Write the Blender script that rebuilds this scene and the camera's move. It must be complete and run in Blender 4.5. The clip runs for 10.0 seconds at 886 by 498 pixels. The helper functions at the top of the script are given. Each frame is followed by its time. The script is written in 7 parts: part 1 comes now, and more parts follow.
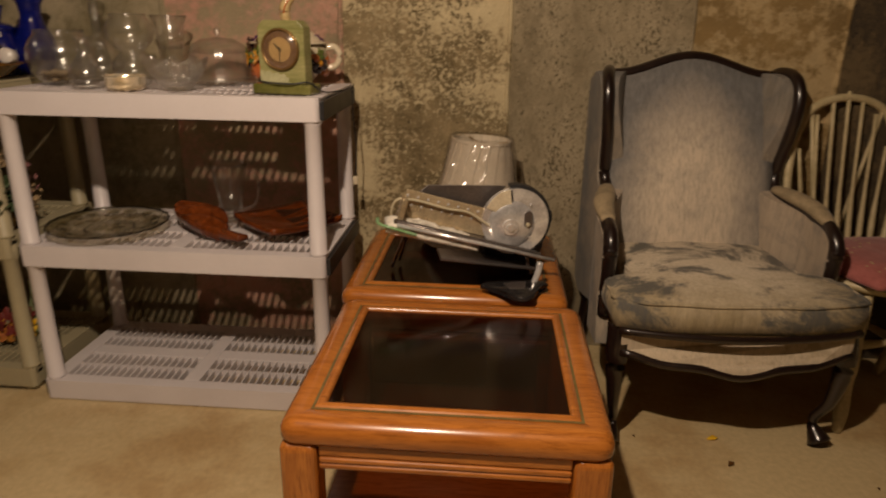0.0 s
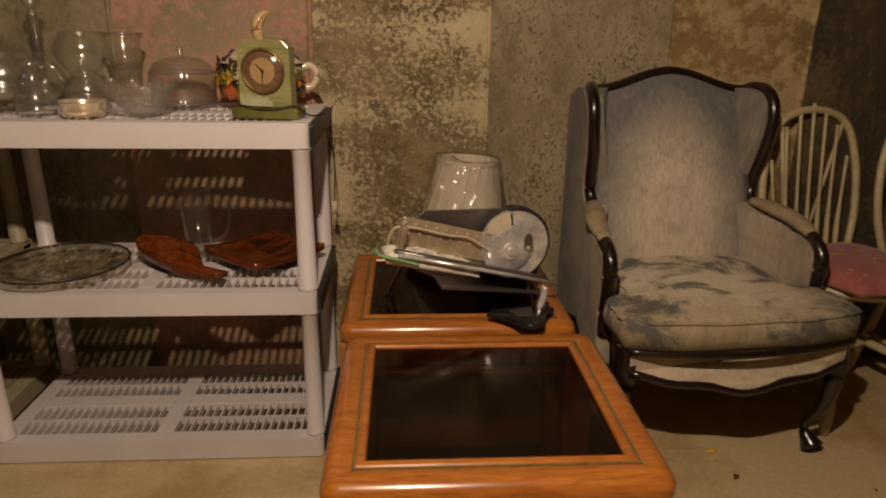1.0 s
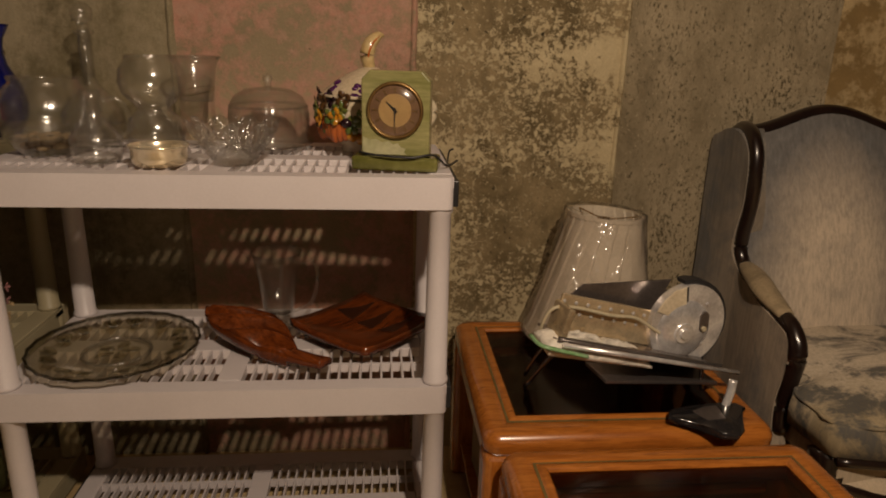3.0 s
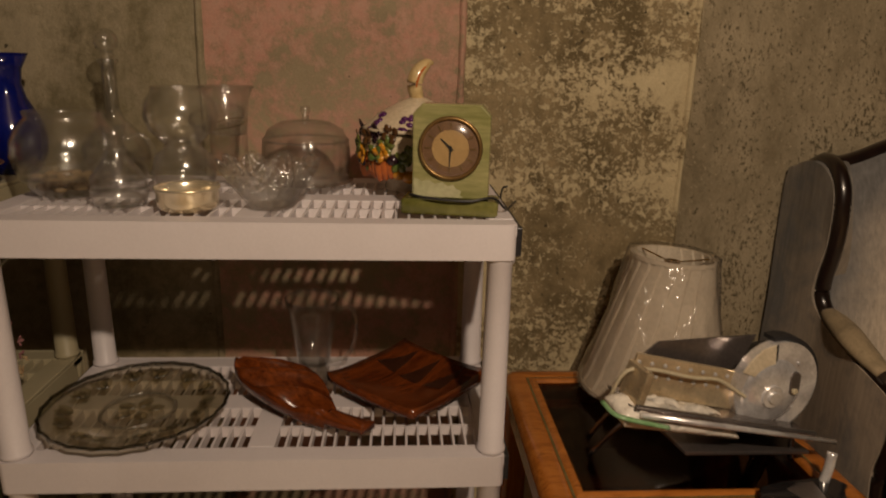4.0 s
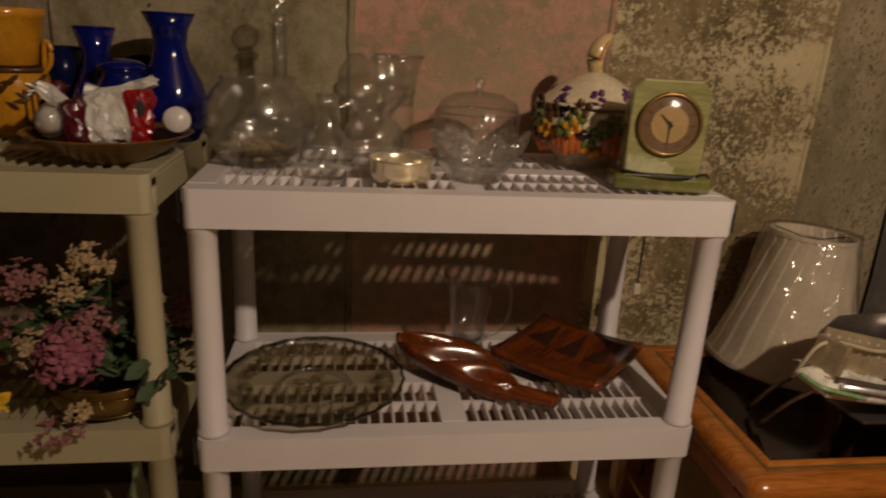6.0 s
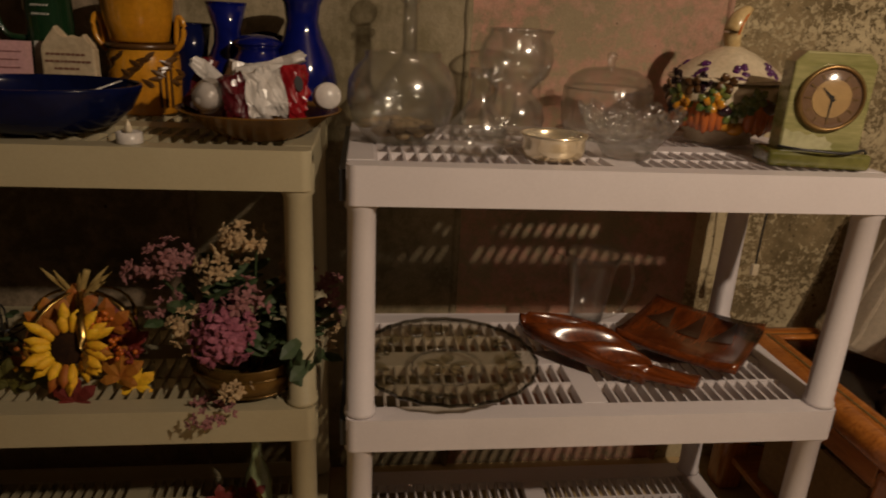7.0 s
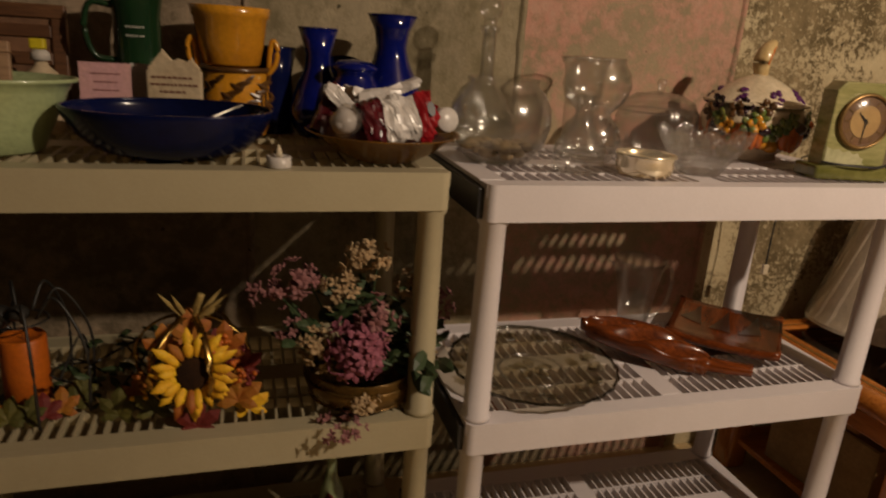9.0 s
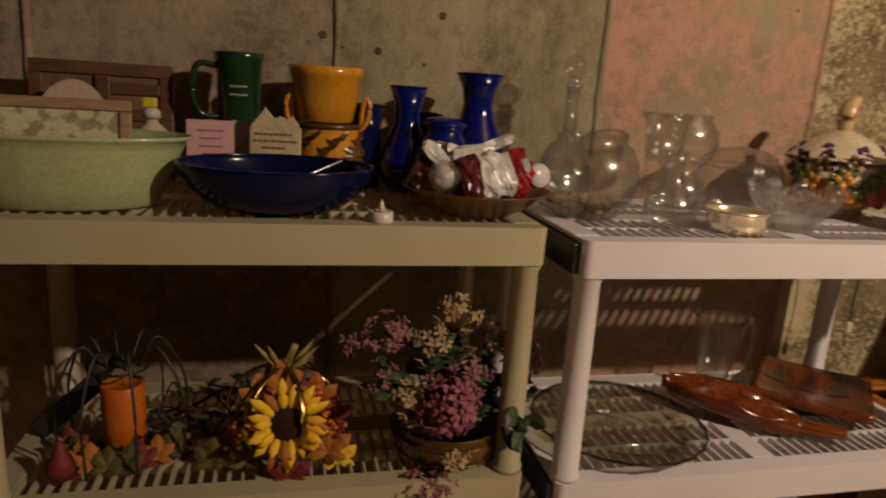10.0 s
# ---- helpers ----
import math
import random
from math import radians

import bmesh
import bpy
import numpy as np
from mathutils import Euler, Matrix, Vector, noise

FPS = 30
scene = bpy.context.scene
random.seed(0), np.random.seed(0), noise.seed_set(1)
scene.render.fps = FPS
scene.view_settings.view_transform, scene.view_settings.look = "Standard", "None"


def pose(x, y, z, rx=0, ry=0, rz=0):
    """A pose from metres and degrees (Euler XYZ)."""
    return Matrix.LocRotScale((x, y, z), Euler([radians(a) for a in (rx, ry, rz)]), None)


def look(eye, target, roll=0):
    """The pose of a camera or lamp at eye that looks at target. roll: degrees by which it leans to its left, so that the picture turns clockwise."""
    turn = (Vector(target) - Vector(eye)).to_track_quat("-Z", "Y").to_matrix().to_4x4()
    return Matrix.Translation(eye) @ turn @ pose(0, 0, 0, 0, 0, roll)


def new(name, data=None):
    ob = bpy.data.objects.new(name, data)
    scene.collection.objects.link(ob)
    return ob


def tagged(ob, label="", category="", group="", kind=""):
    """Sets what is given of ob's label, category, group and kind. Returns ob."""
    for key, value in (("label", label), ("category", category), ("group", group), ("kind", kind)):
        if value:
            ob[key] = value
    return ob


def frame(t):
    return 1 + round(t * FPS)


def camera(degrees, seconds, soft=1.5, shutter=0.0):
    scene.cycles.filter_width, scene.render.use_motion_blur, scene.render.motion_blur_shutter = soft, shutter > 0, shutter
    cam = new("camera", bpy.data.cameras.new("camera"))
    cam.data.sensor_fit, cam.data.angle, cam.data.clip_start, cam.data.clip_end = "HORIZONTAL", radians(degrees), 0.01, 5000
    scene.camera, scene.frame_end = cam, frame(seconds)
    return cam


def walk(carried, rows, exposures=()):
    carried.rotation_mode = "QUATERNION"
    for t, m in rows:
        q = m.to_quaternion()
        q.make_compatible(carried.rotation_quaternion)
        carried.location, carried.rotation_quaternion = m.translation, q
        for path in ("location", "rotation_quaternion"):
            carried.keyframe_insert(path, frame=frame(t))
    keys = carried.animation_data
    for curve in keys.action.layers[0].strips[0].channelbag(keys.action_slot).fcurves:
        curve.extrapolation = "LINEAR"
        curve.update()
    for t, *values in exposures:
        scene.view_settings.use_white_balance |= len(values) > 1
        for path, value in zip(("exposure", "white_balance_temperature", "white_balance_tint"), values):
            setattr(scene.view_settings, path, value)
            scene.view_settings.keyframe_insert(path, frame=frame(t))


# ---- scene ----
cam = camera(67.2, 10.0, 1.9, 0.5)
PATH = [
    (0, (0.148, -0.057, 1.15), (0.015, 1.83, 0.502), 0.9),
    (0.5, (0.021, -0.031, 1.17), (0.089, 1.866, 0.54), -0.2),
    (1, (-0.077, 0.038, 1.177), (0.039, 1.933, 0.548), 0.8),
    (1.5, (-0.171, 0.198, 1.181), (-0.151, 2.1, 0.564), 1.1),
    (2, (-0.288, 0.316, 1.196), (-0.28, 2.229, 0.61), 3.1),
    (3.5, (-0.491, 0.518, 1.195), (-0.249, 2.414, 0.607), 1.0),
    (4, (-0.51, 0.612, 1.215), (-0.378, 2.532, 0.672), 1.5),
    (4.5, (-0.563, 0.667, 1.22), (-0.383, 2.589, 0.697), 2.2),
    (5, (-0.705, 0.676, 1.227), (-0.457, 2.594, 0.716), 2.0),
    (5.5, (-0.837, 0.65, 1.213), (-0.549, 2.55, 0.657), 3.3),
    (7, (-1.196, 0.702, 1.165), (-0.957, 2.577, 0.514), 2.9),
    (7.5, (-1.286, 0.718, 1.159), (-0.969, 2.58, 0.501), 4.6),
    (8, (-1.378, 0.713, 1.172), (-0.896, 2.538, 0.511), 4.7),
    (8.5, (-1.481, 0.702, 1.17), (-0.913, 2.507, 0.523), 5.3),
    (9, (-1.591, 0.704, 1.171), (-1.036, 2.529, 0.571), 4.0),
    (9.5, (-1.668, 0.691, 1.189), (-1.101, 2.545, 0.699), 3.6),
    (10, (-1.689, 0.725, 1.178), (-1.235, 2.614, 0.707), 3.8),
]
EXPOSURE = [(0, 0.08), (1, -0.04), (1.5, -0.04), (2, -0.12), (4, -0.28), (5, -0.42), (5.5, -0.40), (7, -0.28), (8, 0.04), (9, 0.10), (10, 0.22)]
walk(cam, [(t, look(eye, target, roll)) for t, eye, target, roll in PATH], EXPOSURE)

# ---- light ----
world = bpy.data.worlds.new("basement_air")
scene.world = world
world.use_nodes = True
world.node_tree.nodes["Background"].inputs[0].default_value = (0.9, 0.75, 0.55, 1)
world.node_tree.nodes["Background"].inputs[1].default_value = 0.003
scene.cycles.transparent_max_bounces = 32


def bulb(name, place, watts, radius, colour):
    lamp = bpy.data.lights.new(name, "POINT")
    lamp.energy, lamp.shadow_soft_size, lamp.color = watts, radius, colour
    ob = new(name, lamp)
    ob.location = place
    return ob


WARM = (1.0, 0.78, 0.57)
bulb("ceiling_bulb_light", (-0.16, 0.28, 1.96), 118, 0.028, WARM)


# ---- materials ----
def mat(name):
    m = bpy.data.materials.new(name)
    m.use_nodes = True
    nt = m.node_tree
    return m, nt, nt.nodes, nt.nodes["Principled BSDF"]


def put(nt, kind, **values):
    n = nt.nodes.new("ShaderNode" + kind)
    for k, v in values.items():
        n.inputs[k].default_value = v
    return n


def ramp(nt, source, a, b):
    r = nt.nodes.new("ShaderNodeMapRange")
    r.inputs["From Min"].default_value, r.inputs["From Max"].default_value = a, b
    nt.links.new(source, r.inputs["Value"])
    return r.outputs[0]


def blend(nt, fac, a, b):
    m = nt.nodes.new("ShaderNodeMix")
    m.data_type = "RGBA"
    for socket, v in ((m.inputs[0], fac), (m.inputs[6], a), (m.inputs[7], b)):
        if isinstance(v, (tuple, list)):
            socket.default_value = (*v, 1) if len(v) == 3 else v
        elif isinstance(v, (int, float)):
            socket.default_value = v
        else:
            nt.links.new(v, socket)
    return m.outputs[2]


def coords(nt, stretch=(1, 1, 1), world_space=False):
    src = nt.nodes.new("ShaderNodeNewGeometry").outputs["Position"] if world_space else nt.nodes.new("ShaderNodeTexCoord").outputs["Object"]
    mp = nt.nodes.new("ShaderNodeMapping")
    mp.inputs["Scale"].default_value = stretch
    nt.links.new(src, mp.inputs["Vector"])
    return mp.outputs[0]


def grain(nt, vec, scale, detail=4, rough=0.6, distort=0.0):
    n = put(nt, "TexNoise", Scale=scale, Detail=detail, Roughness=rough, Distortion=distort)
    nt.links.new(vec, n.inputs["Vector"])
    return n.outputs[0]


def bump(nt, bsdf, height, strength, distance=0.002):
    b = put(nt, "Bump", Strength=strength, Distance=distance)
    nt.links.new(height, b.inputs["Height"])
    nt.links.new(b.outputs[0], bsdf.inputs["Normal"])


def surf(name, c1, c2, rough=0.5, scale=12, fine=120, relief=0.15, metal=0.0, stretch=(1, 1, 1), spec=0.5, sheen=0.0, edges=(0.35, 0.65), coat=0.0, fleck=0.13):
    """A two-scale surface: broad drift between two colours, fine grain in tone, gloss and relief."""
    m, nt, nodes, b = mat(name)
    v = coords(nt, stretch)
    broad, small = grain(nt, v, scale), grain(nt, v, fine, 3)
    col = blend(nt, ramp(nt, broad, *edges), c1, c2)
    tone = nt.nodes.new("ShaderNodeHueSaturation")
    mr = put(nt, "MapRange")
    mr.inputs["From Min"].default_value, mr.inputs["From Max"].default_value = 0.3, 0.7
    mr.inputs["To Min"].default_value, mr.inputs["To Max"].default_value = 1 - fleck, 1 + fleck
    nt.links.new(small, mr.inputs["Value"])
    nt.links.new(mr.outputs[0], tone.inputs["Value"])
    nt.links.new(col, tone.inputs["Color"])
    nt.links.new(tone.outputs[0], b.inputs["Base Color"])
    rr = put(nt, "MapRange")
    rr.inputs["From Min"].default_value, rr.inputs["From Max"].default_value = 0.3, 0.7
    rr.inputs["To Min"].default_value, rr.inputs["To Max"].default_value = max(0.02, rough * 0.85), min(1, rough * 1.15)
    nt.links.new(broad, rr.inputs["Value"])
    nt.links.new(rr.outputs[0], b.inputs["Roughness"])
    b.inputs["Metallic"].default_value = metal
    b.inputs["Specular IOR Level"].default_value = spec
    b.inputs["Sheen Weight"].default_value = sheen
    b.inputs["Coat Weight"].default_value = coat
    b.inputs["Coat Roughness"].default_value = 0.12
    if relief:
        bump(nt, b, small, relief, 0.001)
    return m


def glass(name, tint, gloss=0.05, ior=1.6, edge=0.65, crinkle=0.0, bend=0.0, veil=0.0, cells=0.0):
    """Clear blown glass: light passes with a tint, the surface mirrors by angle, under a thin uneven veil of dust and
    painted-in glow.
    """
    m, nt, nodes, b = mat(name)
    nodes.remove(b)
    tr = put(nt, "BsdfTransparent")
    tr.inputs[0].default_value = (*tint, 1)
    gl = put(nt, "BsdfGlossy", Roughness=gloss)
    lw = put(nt, "LayerWeight", Blend=0.5)
    if crinkle:
        b2 = put(nt, "Bump", Strength=1.0, Distance=crinkle)
        nt.links.new(grain(nt, coords(nt, (1, 1, 0.6)), 26, 3, 0.5, 0.8), b2.inputs["Height"])
        if cells:
            vor = put(nt, "TexVoronoi", Scale=cells)
            nt.links.new(coords(nt), vor.inputs["Vector"])
            nt.links.new(vor.outputs["Distance"], b2.inputs["Height"])
        nt.links.new(b2.outputs[0], gl.inputs["Normal"])
    pw = nt.nodes.new("ShaderNodeMath")
    pw.operation = "POWER"
    nt.links.new(lw.outputs["Facing"], pw.inputs[0])
    pw.inputs[1].default_value = 3.0
    fr = nt.nodes.new("ShaderNodeMath")
    fr.operation = "MULTIPLY_ADD"
    nt.links.new(pw.outputs[0], fr.inputs[0])
    fr.inputs[1].default_value = edge
    fr.inputs[2].default_value = ((ior - 1) / (ior + 1)) ** 2
    mx = nt.nodes.new("ShaderNodeMixShader")
    nt.links.new(fr.outputs[0], mx.inputs[0])
    through_light = tr.outputs[0]
    if bend:
        rf = put(nt, "BsdfRefraction", Roughness=0.02, IOR=1.45)
        rf.inputs[0].default_value = (*tint, 1)
        m2 = nt.nodes.new("ShaderNodeMixShader")
        m2.inputs[0].default_value = bend
        nt.links.new(tr.outputs[0], m2.inputs[1])
        nt.links.new(rf.outputs[0], m2.inputs[2])
        through_light = m2.outputs[0]
    # pale diffuse layer brightens the glass: dust plus haze and glow painted in
    if veil:
        df = put(nt, "BsdfTranslucent")
        df.inputs[0].default_value = (0.85, 0.78, 0.68, 1)
        d0 = put(nt, "BsdfDiffuse")
        d0.inputs[0].default_value = (0.85, 0.78, 0.68, 1)
        both = nt.nodes.new("ShaderNodeMixShader")
        nt.links.new(df.outputs[0], both.inputs[1])
        nt.links.new(d0.outputs[0], both.inputs[2])
        m3 = nt.nodes.new("ShaderNodeMixShader")
        veil_amount = put(nt, "MapRange")
        veil_amount.inputs["From Min"].default_value, veil_amount.inputs["From Max"].default_value = 0.3, 0.7
        veil_amount.inputs["To Min"].default_value, veil_amount.inputs["To Max"].default_value = veil * 0.4, veil * 1.6
        nt.links.new(grain(nt, coords(nt), 22, 4, 0.65), veil_amount.inputs["Value"])
        nt.links.new(veil_amount.outputs[0], m3.inputs[0])
        nt.links.new(through_light, m3.inputs[1])
        nt.links.new(both.outputs[0], m3.inputs[2])
        through_light = m3.outputs[0]
    nt.links.new(through_light, mx.inputs[1])
    nt.links.new(gl.outputs[0], mx.inputs[2])
    nt.links.new(mx.outputs[0], nodes["Material Output"].inputs[0])
    return m


def old_wall(name, dark, light, cover, patch=5.0, pit=45.0, streak=(1, 1, 1), tone=None, amount=1.0, soft=0.03, weight=(0.8, 0.7), fine_by=5):
    """Basement concrete with remains of paint: patches, flaking specks and stains."""
    m, nt, nodes, b = mat(name)
    v = coords(nt, streak, world_space=True)
    v1 = coords(nt, (1, 1, 1), world_space=True)
    big = grain(nt, v, patch, 5, 0.62, 0.4)
    mid = grain(nt, v, patch * fine_by, 6, 0.7, 0.2)
    small = grain(nt, v1, pit, 5, 0.75)
    grit = grain(nt, v1, 260, 3, 0.7)
    mixed = nt.nodes.new("ShaderNodeMath")
    mixed.operation = "MULTIPLY_ADD"
    nt.links.new(mid, mixed.inputs[0])
    mixed.inputs[1].default_value = weight[0]
    nt.links.new(big, mixed.inputs[2])
    mixed2 = nt.nodes.new("ShaderNodeMath")
    mixed2.operation = "MULTIPLY_ADD"
    nt.links.new(small, mixed2.inputs[0])
    mixed2.inputs[1].default_value = weight[1]
    nt.links.new(mixed.outputs[0], mixed2.inputs[2])
    mask = ramp(nt, mixed2.outputs[0], cover - soft, cover + soft)
    drift = grain(nt, v, 2.6, 4, 0.6)
    d2 = blend(nt, ramp(nt, drift, 0.35, 0.65), dark, tuple(0.62 * c for c in dark))
    l2 = blend(nt, ramp(nt, mid, 0.35, 0.7), light, tone or tuple(0.72 * c for c in light))
    col = blend(nt, mask, d2, l2)
    spots = ramp(nt, grain(nt, v1, 42, 2, 0.5), 0.735, 0.77)
    col = blend(nt, spots, col, tuple(0.35 * c for c in dark))
    gritty = ramp(nt, grit, 0.2, 0.8)
    fine = blend(nt, 0.25, col, (0, 0, 0))
    col = blend(nt, gritty, fine, col)
    nt.links.new(col, b.inputs["Base Color"])
    b.inputs["Roughness"].default_value = 0.85
    b.inputs["Specular IOR Level"].default_value = 0.25
    h = nt.nodes.new("ShaderNodeMath")
    h.operation = "MULTIPLY_ADD"
    nt.links.new(mask, h.inputs[0])
    h.inputs[1].default_value = 0.8
    nt.links.new(small, h.inputs[2])
    bump(nt, b, h.outputs[0], 0.7 * amount, 0.004)
    return m


def flaked_wall(name, dark, mid, skin, pale, cover, cover_patch, relief=0.6, middle=-0.086, joint=0.90, course=0.27):
    """Bare brown concrete with crisp flakes and crumbs of old paint, thicker along the level joints and the panel edges."""
    m, nt, nodes, b = mat(name)
    v = coords(nt, (1, 1, 1), world_space=True)
    level = grain(nt, coords(nt, (0.35, 1, 1), world_space=True), 4.2, 3, 0.5, 0.3)
    broad = grain(nt, v, 2.3, 4, 0.6, 0.5)
    med = grain(nt, v, 10, 6, 0.72, 0.4)
    fine = grain(nt, v, 58, 6, 0.8, 0.2)
    grit = grain(nt, v, 260, 3, 0.7)

    def add(a, k, c):
        n = nt.nodes.new("ShaderNodeMath")
        n.operation = "MULTIPLY_ADD"
        nt.links.new(a, n.inputs[0])
        n.inputs[1].default_value = k
        nt.links.new(c, n.inputs[2])
        return n.outputs[0]
    def calc(kind, a, b):
        n = nt.nodes.new("ShaderNodeMath")
        n.operation = kind
        for socket, v in ((n.inputs[0], a), (n.inputs[1], b)):
            if isinstance(v, (int, float)):
                socket.default_value = v
            else:
                nt.links.new(v, socket)
        return n.outputs[0]
    place = nt.nodes.new("ShaderNodeSeparateXYZ")
    nt.links.new(v, place.inputs[0])
    waver = calc("MULTIPLY", broad, 0.14)
    wave = calc("COSINE", calc("MULTIPLY", calc("SUBTRACT", calc("ADD", place.outputs[2], waver), joint + 0.07), 2 * math.pi / course), 0)
    side = calc("POWER", calc("MULTIPLY", calc("ABSOLUTE", calc("SUBTRACT", place.outputs[0], middle), 0), 1 / 0.28), 4.0)
    worn = calc("ADD", calc("MULTIPLY", wave, 0.035), calc("MULTIPLY", side, 0.055))
    level = calc("ADD", calc("SUBTRACT", level, 0.03), worn)
    under = blend(nt, ramp(nt, add(worn, 1.2, add(med, 1.1, broad)), 0.84, 1.18), dark, mid)
    under = blend(nt, ramp(nt, grain(nt, coords(nt, (1, 1, 0.3), world_space=True), 24, 5, 0.7), 0.46, 0.85), under, tuple(0.6 * c for c in dark))
    crumbs = ramp(nt, add(fine, 1.8, add(med, 0.45, level)), cover, cover + 0.05)
    flakes = ramp(nt, add(grain(nt, v, 17, 7, 0.78, 0.7), 0.9, add(broad, 0.5, level)), cover_patch, cover_patch + 0.035)
    both = nt.nodes.new("ShaderNodeMath")
    both.operation = "MAXIMUM"
    nt.links.new(crumbs, both.inputs[0])
    nt.links.new(flakes, both.inputs[1])
    paint = blend(nt, ramp(nt, med, 0.35, 0.68), skin, pale)
    col = blend(nt, both.outputs[0], under, paint)
    col = blend(nt, ramp(nt, grain(nt, v, 55, 3, 0.6), 0.66, 0.72), col, tuple(0.4 * c for c in dark))
    col = blend(nt, ramp(nt, grit, 0.2, 0.8), blend(nt, 0.3, col, (0, 0, 0)), col)
    nt.links.new(col, b.inputs["Base Color"])
    b.inputs["Roughness"].default_value = 0.85
    b.inputs["Specular IOR Level"].default_value = 0.25
    bump(nt, b, add(both.outputs[0], 0.8, fine), relief, 0.003)
    return m


def speckled_wall(name, base, pale, speck, dense=0.60, relief=0.5):
    """Thin old paint over concrete: pale drifts, many small upright dark scars, larger bare smears."""
    m, nt, nodes, b = mat(name)
    v = coords(nt, (1, 1, 1), world_space=True)
    upright = coords(nt, (1, 1, 0.55), world_space=True)

    def add(a, k, c):
        n = nt.nodes.new("ShaderNodeMath")
        n.operation = "MULTIPLY_ADD"
        nt.links.new(a, n.inputs[0])
        n.inputs[1].default_value = k
        nt.links.new(c, n.inputs[2])
        return n.outputs[0]
    drift = grain(nt, upright, 3.6, 5, 0.6, 0.3)
    mid = grain(nt, upright, 13, 6, 0.72, 0.3)
    scars = grain(nt, upright, 140, 4, 0.75)
    col = blend(nt, ramp(nt, add(mid, 0.7, drift), 0.72, 0.98), base, pale)
    col = blend(nt, ramp(nt, grain(nt, upright, 5.0, 7, 0.75, 0.4), 0.54, 0.74), col, tuple(0.66 * c for c in base))
    mask = ramp(nt, add(mid, 0.35, add(drift, 0.25, scars)), 0.30 + dense, 0.36 + dense)
    col = blend(nt, mask, col, speck)
    flecks = ramp(nt, grain(nt, v, 110, 4, 0.75), 0.62, 0.68)
    col = blend(nt, flecks, col, tuple(1.25 * c for c in pale))
    col = blend(nt, ramp(nt, grain(nt, v, 260, 3, 0.7), 0.2, 0.8), blend(nt, 0.28, col, (0, 0, 0)), col)
    nt.links.new(col, b.inputs["Base Color"])
    b.inputs["Roughness"].default_value = 0.85
    b.inputs["Specular IOR Level"].default_value = 0.25
    bump(nt, b, add(mask, -0.7, scars), relief, 0.003)
    return m


def film(name, colour, cover, rough=0.15, crinkle=0.02):
    """Thin crumpled plastic film: partly clear, partly milky, with sharp glints."""
    m, nt, nodes, b = mat(name)
    b.inputs["Base Color"].default_value = (*colour, 1)
    b.inputs["Roughness"].default_value = rough
    b.inputs["Specular IOR Level"].default_value = 0.9
    b2 = put(nt, "Bump", Strength=1.0, Distance=crinkle)
    g = grain(nt, coords(nt, (0.5, 1, 1)), 30, 4, 0.6, 0.9)
    nt.links.new(g, b2.inputs["Height"])
    nt.links.new(b2.outputs[0], b.inputs["Normal"])
    tr = put(nt, "BsdfTransparent")
    mx = nt.nodes.new("ShaderNodeMixShader")
    nt.links.new(ramp(nt, g, cover[0], cover[1]), mx.inputs[0])
    nt.links.new(tr.outputs[0], mx.inputs[1])
    nt.links.new(b.outputs[0], mx.inputs[2])
    nt.links.new(mx.outputs[0], nodes["Material Output"].inputs[0])
    return m


def timber(name, c1, c2, along="x", rough=0.3, coat=0.3, ring=22.0):
    """Varnished wood with grain running along one axis."""
    st = {"x": (0.12, 1, 1), "y": (1, 0.12, 1), "z": (1, 1, 0.12)}[along]
    m, nt, nodes, b = mat(name)
    v = coords(nt, st)
    big, fine = grain(nt, v, ring, 5, 0.65, 1.2), grain(nt, v, 160, 3, 0.7)
    col = blend(nt, ramp(nt, big, 0.35, 0.68), c1, c2)
    col = blend(nt, ramp(nt, fine, 0.45, 0.75), col, tuple(0.7 * c for c in c2))
    nt.links.new(col, b.inputs["Base Color"])
    b.inputs["Roughness"].default_value = rough
    b.inputs["Coat Weight"].default_value = coat
    b.inputs["Coat Roughness"].default_value = 0.15
    bump(nt, b, fine, 0.08, 0.001)
    return m


